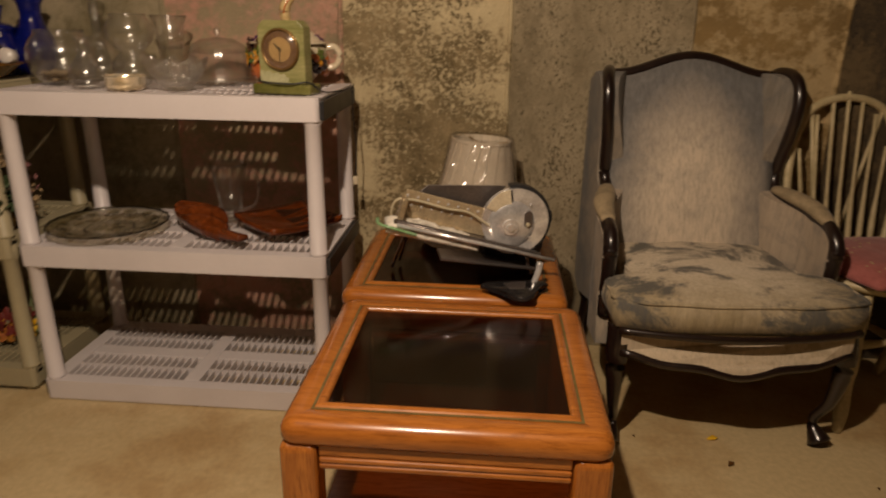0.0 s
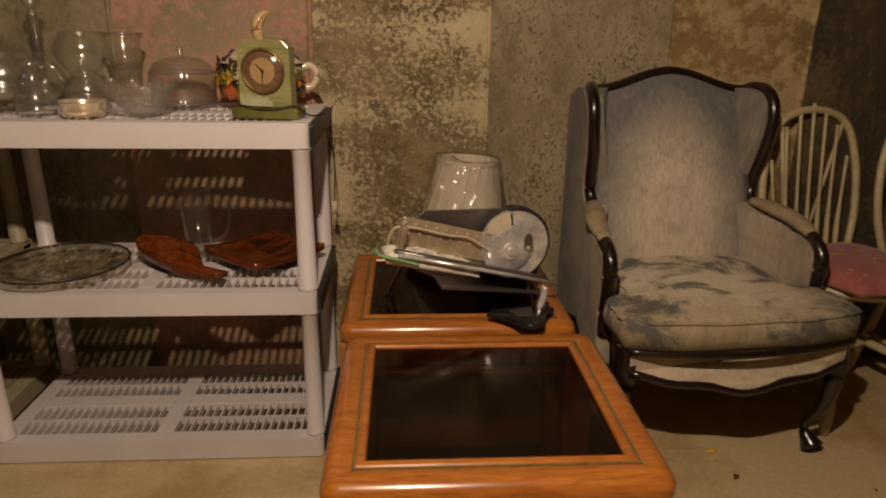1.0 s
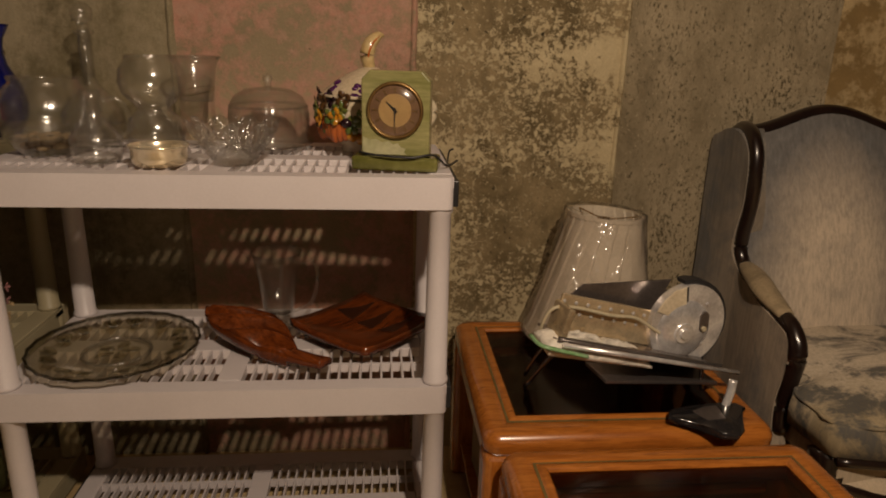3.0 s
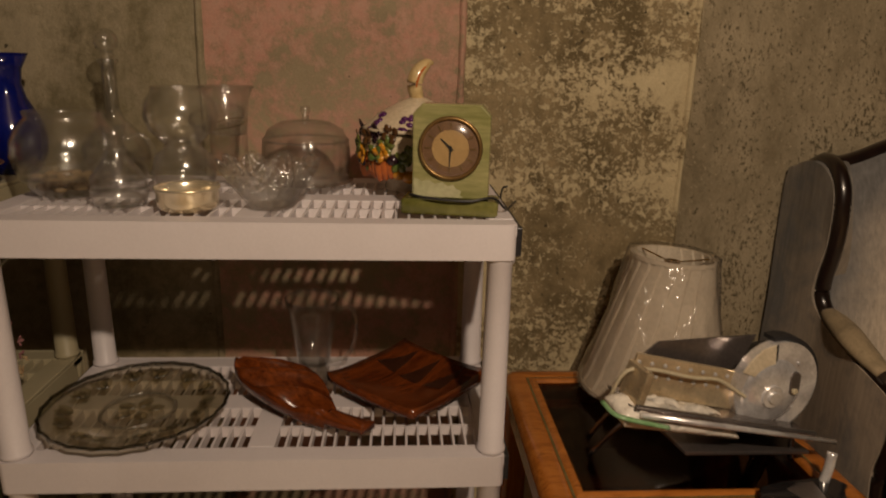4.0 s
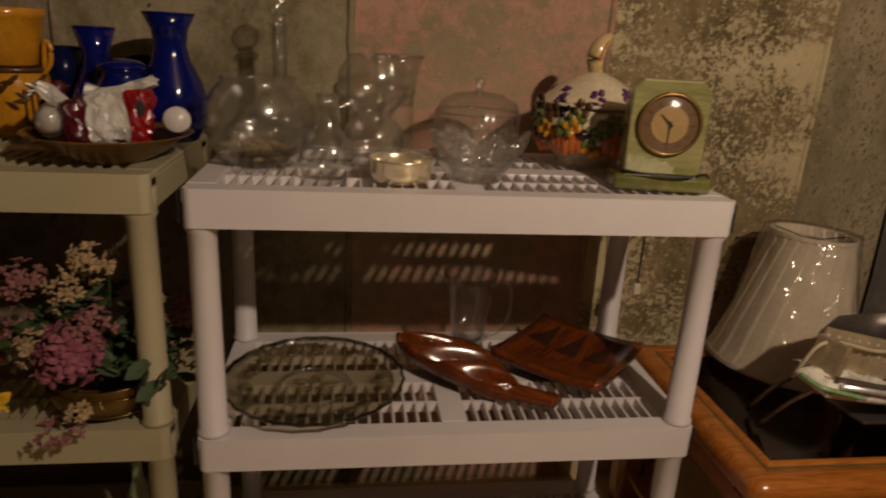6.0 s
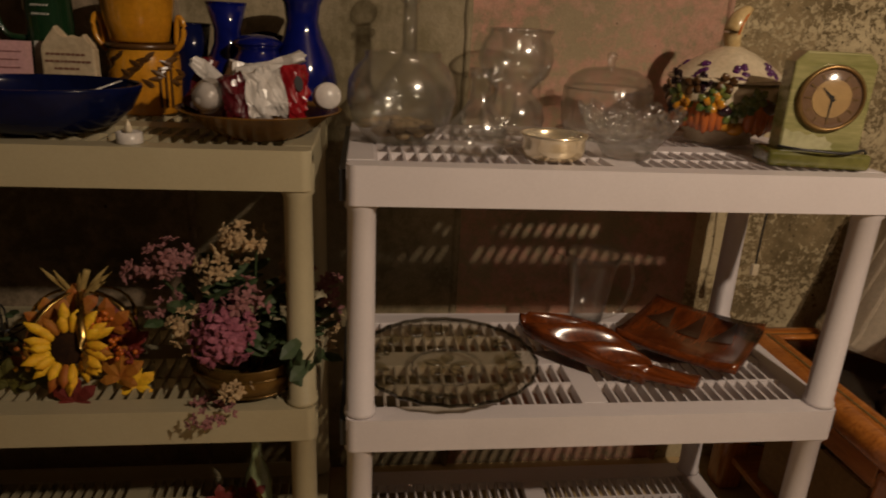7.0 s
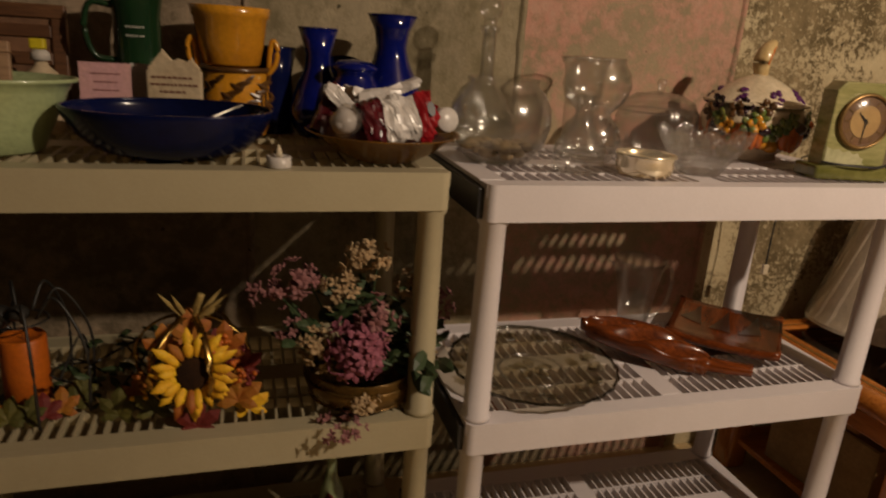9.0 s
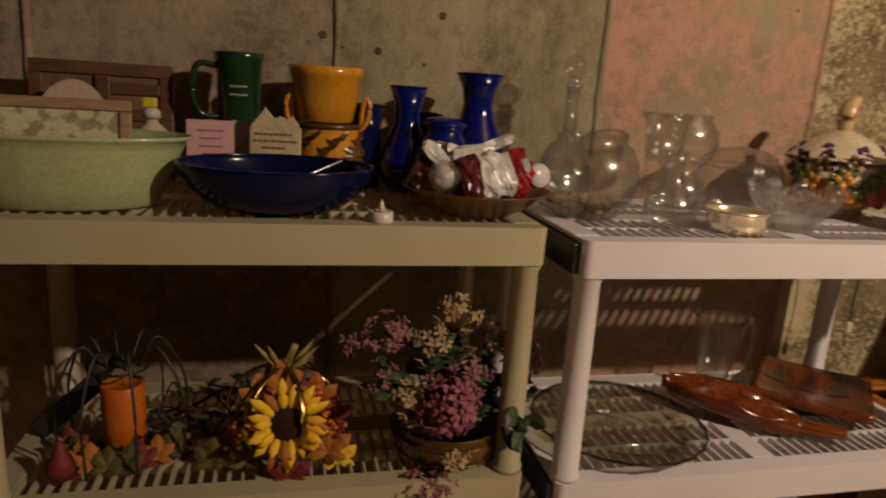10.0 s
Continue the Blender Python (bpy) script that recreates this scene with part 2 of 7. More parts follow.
def worn_velvet(name, centre, size, nap, faded, soiled, dirty=0.55, spots=(0.54, 0.64), spot=11, ragged=0.9):
    """Old velvet: blue nap, rubbed pale where it was leaned on, with soiled patches."""
    m, nt, nodes, b = mat(name)
    v = coords(nt)
    mp = nt.nodes.new("ShaderNodeMapping")
    mp.inputs["Location"].default_value = [-c / s for c, s in zip(centre, size)]
    mp.inputs["Scale"].default_value = [1 / s for s in size]
    nt.links.new(nt.nodes.new("ShaderNodeTexCoord").outputs["Object"], mp.inputs[0])
    ln = nt.nodes.new("ShaderNodeVectorMath")
    ln.operation = "LENGTH"
    nt.links.new(mp.outputs[0], ln.inputs[0])
    wob = nt.nodes.new("ShaderNodeMath")
    wob.operation = "MULTIPLY_ADD"
    nt.links.new(grain(nt, v, 9, 6, 0.7), wob.inputs[0])
    wob.inputs[1].default_value = ragged
    nt.links.new(ln.outputs["Value"], wob.inputs[2])
    rub = ramp(nt, wob.outputs[0], 1.3 + 0.5 * ragged, 0.55 + 0.5 * ragged)
    streaks = grain(nt, coords(nt, (1, 1, 0.15)), 70, 4, 0.7)
    base = blend(nt, ramp(nt, streaks, 0.35, 0.7), nap, tuple(1.5 * c for c in nap))
    col = blend(nt, rub, base, faded)
    dirt = ramp(nt, grain(nt, v, spot, 6, 0.72, 0.6), *spots)
    f = nt.nodes.new("ShaderNodeMath")
    f.operation = "MULTIPLY"
    nt.links.new(dirt, f.inputs[0])
    f.inputs[1].default_value = dirty
    col = blend(nt, f.outputs[0], col, soiled)
    weave = ramp(nt, grain(nt, coords(nt, (1, 1, 0.06)), 130, 4, 0.75), 0.40, 0.72)
    fw = nt.nodes.new("ShaderNodeMath")
    fw.operation = "MULTIPLY"
    nt.links.new(weave, fw.inputs[0])
    fw.inputs[1].default_value = 0.45
    col = blend(nt, fw.outputs[0], col, tuple(0.75 * c for c in nap))
    nt.links.new(col, b.inputs["Base Color"])
    b.inputs["Roughness"].default_value = 0.85
    b.inputs["Specular IOR Level"].default_value = 0.2
    b.inputs["Sheen Weight"].default_value = 0.06
    b.inputs["Sheen Roughness"].default_value = 0.4
    bump(nt, b, grain(nt, v, 220, 3), 0.25, 0.001)
    return m


M_FLOOR = surf("painted_concrete_floor", (0.53, 0.41, 0.225), (0.40, 0.27, 0.125), 0.55, 2.4, 60, 0.25, edges=(0.46, 0.64), fleck=0.10)
M_BARE = surf("bare_concrete", (0.104, 0.088, 0.064), (0.072, 0.064, 0.044), 0.9, 2.5, 60, 0.4)
M_JOIST = surf("rough_joist_wood", (0.088, 0.056, 0.032), (0.056, 0.036, 0.02), 0.8, 5, 80, 0.3)
W_GREY = old_wall("stained_grey_concrete", (0.232, 0.18, 0.116), (0.4, 0.312, 0.216), 1.25, 2.8, 34, tone=(0.336, 0.248, 0.168), soft=0.15, amount=0.55)
W_OLIVE = old_wall("stained_olive_concrete", (0.224, 0.184, 0.104), (0.416, 0.344, 0.224), 1.22, 3.0, 25, (1, 1, 0.5), soft=0.16, amount=0.6)
W_PINK = old_wall("faded_pink_paint", (0.376, 0.296, 0.184), (0.512, 0.244, 0.18), 1.23, 4.2, 34, tone=(0.48, 0.304, 0.224), soft=0.11, amount=0.4)
W_PEEL = flaked_wall("flaking_cream_paint", (0.140, 0.104, 0.050), (0.325, 0.246, 0.134), (0.60, 0.50, 0.31), (0.47, 0.38, 0.225), 1.575, 1.22)
W_STREAK = speckled_wall("streaked_grey_paint", (0.205, 0.164, 0.100), (0.36, 0.295, 0.192), (0.115, 0.090, 0.050), 0.575)
W_TAN = old_wall("yellowed_tan_paint", (0.272, 0.18, 0.072), (0.496, 0.368, 0.192), 1.22, 4.0, 36, soft=0.09, amount=0.6)
W_DARK = old_wall("darker_brown_concrete", (0.068, 0.0496, 0.0304), (0.152, 0.108, 0.056), 1.30, 4.0, 60, (1, 1, 0.4), soft=0.10)
M_WHITE = surf("white_resin_plastic", (0.66, 0.615, 0.63), (0.60, 0.555, 0.565), 0.42, 4, 200, 0.03, fleck=0.025)
M_BEIGE = surf("beige_resin_plastic", (0.4, 0.352, 0.232), (0.352, 0.304, 0.192), 0.45, 4, 200, 0.03, fleck=0.03)
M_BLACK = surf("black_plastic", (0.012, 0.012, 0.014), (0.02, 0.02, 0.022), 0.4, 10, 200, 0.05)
M_GLOSSBLACK = surf("glossy_black_plastic", (0.012, 0.011, 0.012), (0.02, 0.018, 0.018), 0.12, 10, 200, 0.02)
OAK = [timber("orange_oak_" + a, (0.47, 0.165, 0.028), (0.31, 0.095, 0.014), a, 0.26, 0.45) for a in "xyz"]
M_INLAY = surf("brass_inlay", (0.16, 0.12, 0.04), (0.112, 0.08, 0.024), 0.5, 30, 200, 0.05)
M_DARKWOOD = timber("dark_mahogany", (0.0176, 0.0088, 0.0064), (0.0096, 0.0048, 0.004), "z", 0.28, 0.4)
M_SHEESHAM = timber("carved_red_brown_wood", (0.19, 0.044, 0.008), (0.065, 0.014, 0.003), "x", 0.17, 0.0, 26)
M_SHEESHAM_DARK = timber("dark_wood_inlay", (0.048, 0.0144, 0.0056), (0.024, 0.008, 0.004), "x", 0.3, 0.4, 30)
M_CREAMWOOD = surf("cream_painted_wood", (0.496, 0.408, 0.24), (0.416, 0.336, 0.184), 0.5, 15, 90, 0.15)
M_BROWNWOOD = timber("brown_frame_wood", (0.136, 0.06, 0.024), (0.08, 0.032, 0.0128), "x", 0.5, 0.1)
M_PALEWOOD = timber("pale_frame_wood", (0.336, 0.216, 0.12), (0.264, 0.152, 0.08), "x", 0.6, 0.0)
M_CHROME = surf("polished_steel", (0.95, 0.93, 0.92), (0.62, 0.60, 0.60), 0.24, 14, 150, 0.05, metal=0.6, coat=0.6, edges=(0.40, 0.60))
M_STEELDARK = surf("brushed_dark_steel", (0.24, 0.21, 0.20), (0.16, 0.14, 0.135), 0.35, 8, 150, 0.08, metal=0.8)
M_STEELGOLD = surf("warm_worn_steel", (0.66, 0.54, 0.36), (0.40, 0.31, 0.19), 0.26, 12, 150, 0.05, metal=0.55)
M_SILVER = surf("tarnished_silver", (0.95, 0.88, 0.72), (0.84, 0.70, 0.46), 0.2, 12, 150, 0.0, metal=0.75)
M_BRASS = surf("old_brass", (0.50, 0.33, 0.10), (0.34, 0.20, 0.05), 0.25, 20, 150, 0.05, metal=1.0)
M_OLDBRASS = surf("browned_brass", (0.30, 0.19, 0.07), (0.20, 0.115, 0.04), 0.35, 30, 150, 0.05, metal=0.7)
M_DULLBRASS = surf("dull_dark_brass", (0.19, 0.115, 0.030), (0.11, 0.060, 0.015), 0.28, 16, 150, 0.05, metal=0.6)
M_STRAWGLAZE = surf("straw_glaze", (0.56, 0.43, 0.22), (0.48, 0.33, 0.14), 0.2, 40, 150, 0.02, coat=0.3)
G_CLEAR = glass("clear_glass", (0.985, 0.987, 0.978), 0.16, 1.7, 0.85, 0.0012, bend=0.05, veil=0.016)
G_THICK = glass("pressed_glass", (0.972, 0.975, 0.962), 0.14, 1.9, 0.9, 0.004, bend=0.10, veil=0.03)
G_CUT = glass("cut_glass", (0.975, 0.978, 0.965), 0.16, 2.0, 0.9, 0.006, bend=0.12, veil=0.02, cells=95.0)
G_SMOKE = glass("smoked_table_glass", (0.46, 0.335, 0.25), 0.10, 1.45, 0.35)
G_GREY = glass("grey_tinted_glass", (0.87, 0.85, 0.77), 0.08, 1.6, 0.5)
G_WRAP = glass("clear_plastic_wrap", (0.97, 0.96, 0.96), 0.14, 2.2, 0.8, 0.014, veil=0.10)
G_AMBER = surf("amber_glass", (0.20, 0.098, 0.013), (0.13, 0.058, 0.008), 0.24, 6, 100, 0.0, spec=0.35)
M_COBALT = surf("cobalt_glass", (0.003, 0.007, 0.115), (0.002, 0.004, 0.06), 0.10, 8, 100, 0.0, coat=0.2, spec=0.5)
M_DARKBLUE = surf("dark_blue_glaze", (0.004, 0.007, 0.045), (0.003, 0.005, 0.028), 0.16, 8, 100, 0.02, spec=0.2, coat=0.0)
M_ONYX = surf("green_onyx", (0.19, 0.19, 0.066), (0.33, 0.305, 0.14), 0.18, 14, 90, 0.0, coat=0.4, stretch=(0.5, 1, 3.0))
M_ONYX_DARK = surf("dark_green_onyx", (0.088, 0.088, 0.0176), (0.16, 0.152, 0.044), 0.2, 18, 90, 0.0, coat=0.4)
M_ONYX_PALE = surf("pale_onyx_vein", (0.44, 0.416, 0.256), (0.336, 0.336, 0.176), 0.2, 20, 90, 0.0, coat=0.4)
M_DIAL = surf("aged_clock_dial", (0.44, 0.288, 0.12), (0.384, 0.24, 0.096), 0.4, 30, 200, 0.0)
M_DIALRING = surf("brown_dial_ring", (0.176, 0.096, 0.048), (0.136, 0.072, 0.036), 0.4, 30, 200, 0.0)
M_CREAM = surf("cream_glaze", (0.624, 0.544, 0.4), (0.56, 0.464, 0.32), 0.15, 14, 120, 0.03, coat=0.4)
M_YELLOWGLAZE = surf("mustard_yellow_glaze", (0.58, 0.265, 0.018), (0.46, 0.19, 0.012), 0.2, 12, 120, 0.04, coat=0.5)
M_BROWNGLAZE = surf("brown_leaf_glaze", (0.104, 0.048, 0.012), (0.064, 0.028, 0.008), 0.3, 20, 120, 0.03)
M_GREENGLAZE = surf("dark_green_glaze", (0.0096, 0.036, 0.0128), (0.0064, 0.024, 0.0096), 0.15, 12, 120, 0.02, coat=0.5)
M_CELADON = surf("pale_green_enamel", (0.336, 0.4, 0.216), (0.304, 0.36, 0.176), 0.3, 8, 120, 0.04, coat=0.3)
M_PURPLE = surf("purple_glaze", (0.088, 0.016, 0.104), (0.048, 0.008, 0.056), 0.15, 60, 200, 0.0, coat=0.4)
M_ORANGEGLAZE = surf("orange_glaze", (0.48, 0.136, 0.032), (0.384, 0.088, 0.016), 0.2, 40, 200, 0.0, coat=0.4)
M_LEAFGLAZE = surf("green_glaze_leaf", (0.056, 0.104, 0.024), (0.16, 0.16, 0.032), 0.25, 60, 200, 0.0, coat=0.3)
M_PLUM = surf("dark_plum_glaze", (0.028, 0.0096, 0.0144), (0.016, 0.0064, 0.0096), 0.2, 40, 200, 0.0, coat=0.3)
M_PEBBLE = surf("tan_pebbles", (0.336, 0.24, 0.128), (0.208, 0.144, 0.072), 0.6, 20, 150, 0.1)
M_PAPER_PINK = surf("pink_card", (0.48, 0.264, 0.304), (0.496, 0.288, 0.264), 0.8, 9, 150, 0.03)
M_PAPER = surf("white_card", (0.496, 0.464, 0.416), (0.44, 0.408, 0.36), 0.8, 9, 150, 0.03)
M_PLAQUE = surf("sandy_plaster", (0.496, 0.4, 0.264), (0.416, 0.32, 0.2), 0.75, 25, 150, 0.15)
M_INK = surf("brown_ink", (0.176, 0.08, 0.048), (0.144, 0.064, 0.04), 0.8, 30, 200, 0.0)
M_RED = surf("red_foil_wrapper", (0.288, 0.0096, 0.0144), (0.176, 0.0064, 0.0096), 0.25, 30, 120, 0.1)
M_MAROON = surf("dark_red_film", (0.085, 0.006, 0.010), (0.045, 0.004, 0.007), 0.25, 30, 120, 0.1)
M_MILK = surf("crumpled_white_wrap", (0.576, 0.544, 0.512), (0.48, 0.44, 0.4), 0.3, 40, 90, 0.4)
M_YELLOWCAP = surf("bright_yellow_cap", (0.6, 0.496, 0.016), (0.52, 0.416, 0.016), 0.4, 30, 120, 0.0)
M_CARDBOARD = surf("brown_cardboard", (0.264, 0.16, 0.064), (0.216, 0.128, 0.048), 0.85, 10, 120, 0.1)
M_CUSHION = surf("dusty_red_print_cloth", (0.336, 0.1, 0.088), (0.272, 0.072, 0.064), 0.9, 18, 140, 0.3, sheen=0.2)
M_PRINT = surf("small_cream_print", (0.48, 0.336, 0.2), (0.416, 0.288, 0.16), 0.9, 40, 200, 0.0)
M_SHADE = surf("pleated_ivory_fabric", (0.624, 0.544, 0.424), (0.56, 0.48, 0.368), 0.8, 12, 160, 0.15)
M_CORD = surf("ivory_cord", (0.48, 0.416, 0.288), (0.416, 0.36, 0.24), 0.5, 30, 150, 0.0)
M_BAG = film("frosted_bag_film", (0.80, 0.75, 0.66), (0.20, 0.52), 0.14, 0.005)
M_TRAYDARK = surf("dull_chrome_tray", (0.34, 0.31, 0.30), (0.22, 0.20, 0.19), 0.18, 10, 150, 0.05, metal=0.85)
M_BAGGREEN = surf("green_bag_seal", (0.176, 0.336, 0.144), (0.24, 0.384, 0.208), 0.3, 30, 120, 0.0)
M_CANDLE = surf("orange_wax", (0.48, 0.12, 0.0096), (0.4, 0.088, 0.0064), 0.4, 20, 120, 0.05)
M_WIRE = surf("black_wire", (0.012, 0.011, 0.010), (0.02, 0.018, 0.015), 0.5, 30, 150, 0.0)
M_PETAL_Y = surf("yellow_silk_petal", (0.74, 0.46, 0.012), (0.68, 0.34, 0.010), 0.7, 40, 150, 0.1)
M_PETAL_O = surf("orange_silk_leaf", (0.292, 0.0687, 0.00544), (0.318, 0.133, 0.00816), 0.7, 25, 150, 0.1)
M_PETAL_R = surf("red_silk_leaf", (0.15, 0.012, 0.0054), (0.104, 0.0072, 0.0048), 0.7, 25, 150, 0.1)
M_PETAL_M = surf("mauve_silk_petal", (0.27, 0.082, 0.120), (0.19, 0.050, 0.078), 0.8, 40, 150, 0.1)
M_PETAL_P = surf("dusty_pink_silk_petal", (0.236, 0.106, 0.106), (0.191, 0.0727, 0.0727), 0.8, 40, 150, 0.1)
M_PETAL_C = surf("cream_silk_petal", (0.387, 0.281, 0.156), (0.325, 0.212, 0.106), 0.8, 40, 150, 0.1)
M_LEAF = surf("green_silk_leaf", (0.0252, 0.0468, 0.0158), (0.0396, 0.0612, 0.0216), 0.6, 25, 120, 0.1)
M_LEAF_OLIVE = surf("olive_silk_leaf", (0.1, 0.0848, 0.0102), (0.0602, 0.0602, 0.0102), 0.7, 25, 120, 0.1)
M_STRAW = surf("dry_straw", (0.336, 0.24, 0.08), (0.256, 0.176, 0.048), 0.8, 25, 120, 0.1)
M_SEED = surf("dark_seed_disc", (0.016, 0.008, 0.005), (0.03, 0.014, 0.006), 0.9, 60, 200, 0.8, spec=0.1)
V_BACK = worn_velvet("worn_blue_velvet_back", (0, 0.10, 0.545), (0.20, 0.5, 0.33), (0.125, 0.120, 0.116), (0.60, 0.50, 0.385), (0.11, 0.125, 0.145), 0.4, (0.50, 0.70), 5, 0.35)
V_SIDE = worn_velvet("worn_blue_velvet_side", (0, -0.10, 0.55), (1.6, 0.26, 0.34), (0.155, 0.138, 0.116), (0.40, 0.325, 0.245), (0.10, 0.11, 0.125), 0.6, (0.47, 0.66), 7)
V_PAD = worn_velvet("soiled_velvet_arm", (0, -0.05, 0.6), (1.0, 0.3, 0.3), (0.192, 0.148, 0.08), (0.336, 0.26, 0.16), (0.16, 0.128, 0.08), 0.6, (0.45, 0.62), 14)
V_SEAT = worn_velvet("soiled_velvet_seat", (0.0, -0.12, 0.45), (0.36, 0.28, 0.3), (0.25, 0.20, 0.12), (0.60, 0.515, 0.40), (0.075, 0.078, 0.080), 0.9, (0.49, 0.58), 5)
V_APRON = worn_velvet("worn_velvet_apron", (0.0, -0.38, 0.3), (0.5, 0.4, 0.3), (0.32, 0.264, 0.2), (0.528, 0.432, 0.312), (0.272, 0.216, 0.128), 0.5)


# ---- mesh helpers ----
def thing(name, place, label, category, turn=0.0, group=""):
    ob = new(name)
    ob.empty_display_size = 0.05
    ob.matrix_basis = pose(*place, 0, 0, turn)
    return tagged(ob, label, category, group)


def part(name, bm, material, parent, label="", smooth=False, kind=""):
    me = bpy.data.meshes.new(name)
    bmesh.ops.recalc_face_normals(bm, faces=bm.faces)
    for f in bm.faces:
        f.smooth = smooth
    bm.to_mesh(me)
    bm.free()
    me.materials.append(material)
    ob = new(name, me)
    ob.parent = parent
    return tagged(ob, label, kind=kind)


def box(bm, a, b, bevel=0.0, seg=2):
    """A block between two corners, with rounded edges."""
    r = bmesh.ops.create_cube(bm, size=1)
    c = [(p + q) / 2 for p, q in zip(a, b)]
    s = [abs(q - p) for p, q in zip(a, b)]
    bmesh.ops.scale(bm, vec=s, verts=r["verts"])
    bmesh.ops.translate(bm, vec=c, verts=r["verts"])
    if bevel:
        edges = list({e for v in r["verts"] for e in v.link_edges})
        bmesh.ops.bevel(bm, geom=edges, offset=bevel, segments=seg, profile=0.5, affect="EDGES")
    return bm


def block(a, b, bevel=0.0, seg=2):
    return box(bmesh.new(), a, b, bevel, seg)


def lathe(bm, profile, n=32, at=(0, 0, 0), wobble=0.0, lobes=0, closed=False):
    """Turns (radius, height) pairs round the z axis."""
    rings = []
    for r, z in profile:
        if r < 1e-5:
            rings.append([bm.verts.new((at[0], at[1], at[2] + z))])
            continue
        ring = []
        for i in range(n):
            a = 2 * math.pi * i / n
            k = r * (1 + wobble * math.cos(lobes * a))
            ring.append(bm.verts.new((at[0] + k * math.cos(a), at[1] + k * math.sin(a), at[2] + z)))
        rings.append(ring)
    pairs = list(zip(rings, rings[1:])) + ([(rings[-1], rings[0])] if closed else [])
    for p, q in pairs:
        for i in range(n):
            j = (i + 1) % n
            f = [p[i % len(p)], p[j % len(p)], q[j % len(q)], q[i % len(q)]]
            f = list(dict.fromkeys(f))
            if len(f) > 2:
                bm.faces.new(f)
    return bm


def turned(profile, n=32, **kw):
    return lathe(bmesh.new(), profile, n, **kw)


def vessel(outer, wall=0.003, n=40, base=0.005, **kw):
    """A hollow turned vessel with a wall of its own thickness."""
    inner = [(max(r - wall, 0.0005), z) for r, z in outer if z >= outer[0][1] + base]
    prof = [(0, outer[0][1])] + list(outer) + list(reversed(inner)) + [(0, inner[0][1])]
    return turned(prof, n, **kw)


def curve(points, steps=6):
    """A smooth line through the points."""
    pts = [Vector(p) for p in points]
    pts = [2 * pts[0] - pts[1]] + pts + [2 * pts[-1] - pts[-2]]
    out = []
    for a, b, c, d in zip(pts, pts[1:], pts[2:], pts[3:]):
        for k in range(steps):
            t = k / steps
            out.append(0.5 * (2 * b + (c - a) * t + (2 * a - 5 * b + 4 * c - d) * t * t + (3 * b - a - 3 * c + d) * t ** 3))
    out.append(pts[-2])
    return out


def tube(bm, points, radius, n=8, steps=6, taper=None, flat=1.0):
    """A round bar along a smooth line; taper gives the radius at each point's share of the way."""
    line = curve(points, steps) if steps else [Vector(p) for p in points]
    rings, up = [], Vector((0, 0, 1))
    for i, p in enumerate(line):
        d = (line[min(i + 1, len(line) - 1)] - line[max(i - 1, 0)]).normalized()
        side = d.cross(up)
        if side.length < 1e-3:
            side = d.cross(Vector((0, 1, 0)))
        side.normalize()
        top = side.cross(d).normalized()
        r = radius if taper is None else taper(i / (len(line) - 1))
        rings.append([bm.verts.new(p + side * (r * math.cos(2 * math.pi * k / n)) + top * (flat * r * math.sin(2 * math.pi * k / n))) for k in range(n)])
    for p, q in zip(rings, rings[1:]):
        for k in range(n):
            bm.faces.new((p[k], p[(k + 1) % n], q[(k + 1) % n], q[k]))
    bm.faces.new(rings[0])
    bm.faces.new(rings[-1])
    return bm


def rod(points, radius, n=8, steps=6, taper=None, flat=1.0):
    return tube(bmesh.new(), points, radius, n, steps, taper, flat)


def prism(bm, outline, depth, to, bevel=0.0):
    """Extrudes an outline of (u, v) by depth; to maps (u, v, w) to a place."""
    lo = [bm.verts.new(to(u, v, 0)) for u, v in outline]
    hi = [bm.verts.new(to(u, v, depth)) for u, v in outline]
    caps = [bm.faces.new(lo), bm.faces.new(hi)]
    n = len(lo)
    for i in range(n):
        bm.faces.new((lo[i], lo[(i + 1) % n], hi[(i + 1) % n], hi[i]))
    if bevel:
        bmesh.ops.bevel(bm, geom=[e for f in caps for e in f.edges], offset=bevel, segments=2, profile=0.5, affect="EDGES")
    return bm


def petal(bm, base, out, up, length, width, curl=0.3):
    """One bent petal or leaf with thickness."""
    out, up = Vector(out).normalized(), Vector(up).normalized()
    side = out.cross(up).normalized()
    up = side.cross(out).normalized()
    base = Vector(base)
    th = up * 0.0008
    rows = []
    for t, w in ((0, 0.25), (0.35, 0.9), (0.7, 1.0), (1, 0.12)):
        c = base + out * (length * t) + up * (curl * length * math.sin(t * 2.2))
        rows.append([c - side * (width / 2 * w), c + up * (0.12 * width * w), c + side * (width / 2 * w)])
    top = [[bm.verts.new(p + th) for p in r] for r in rows]
    low = [[bm.verts.new(p - th) for p in r] for r in rows]
    for sheet in (top, low):
        for p, q in zip(sheet, sheet[1:]):
            for k in range(2):
                bm.faces.new((p[k], p[k + 1], q[k + 1], q[k]))
    rim_t = [top[0][0], top[1][0], top[2][0], top[3][0], top[3][1], top[3][2], top[2][2], top[1][2], top[0][2], top[0][1]]
    rim_l = [low[0][0], low[1][0], low[2][0], low[3][0], low[3][1], low[3][2], low[2][2], low[1][2], low[0][2], low[0][1]]
    for i in range(10):
        bm.faces.new((rim_t[i], rim_t[(i + 1) % 10], rim_l[(i + 1) % 10], rim_l[i]))


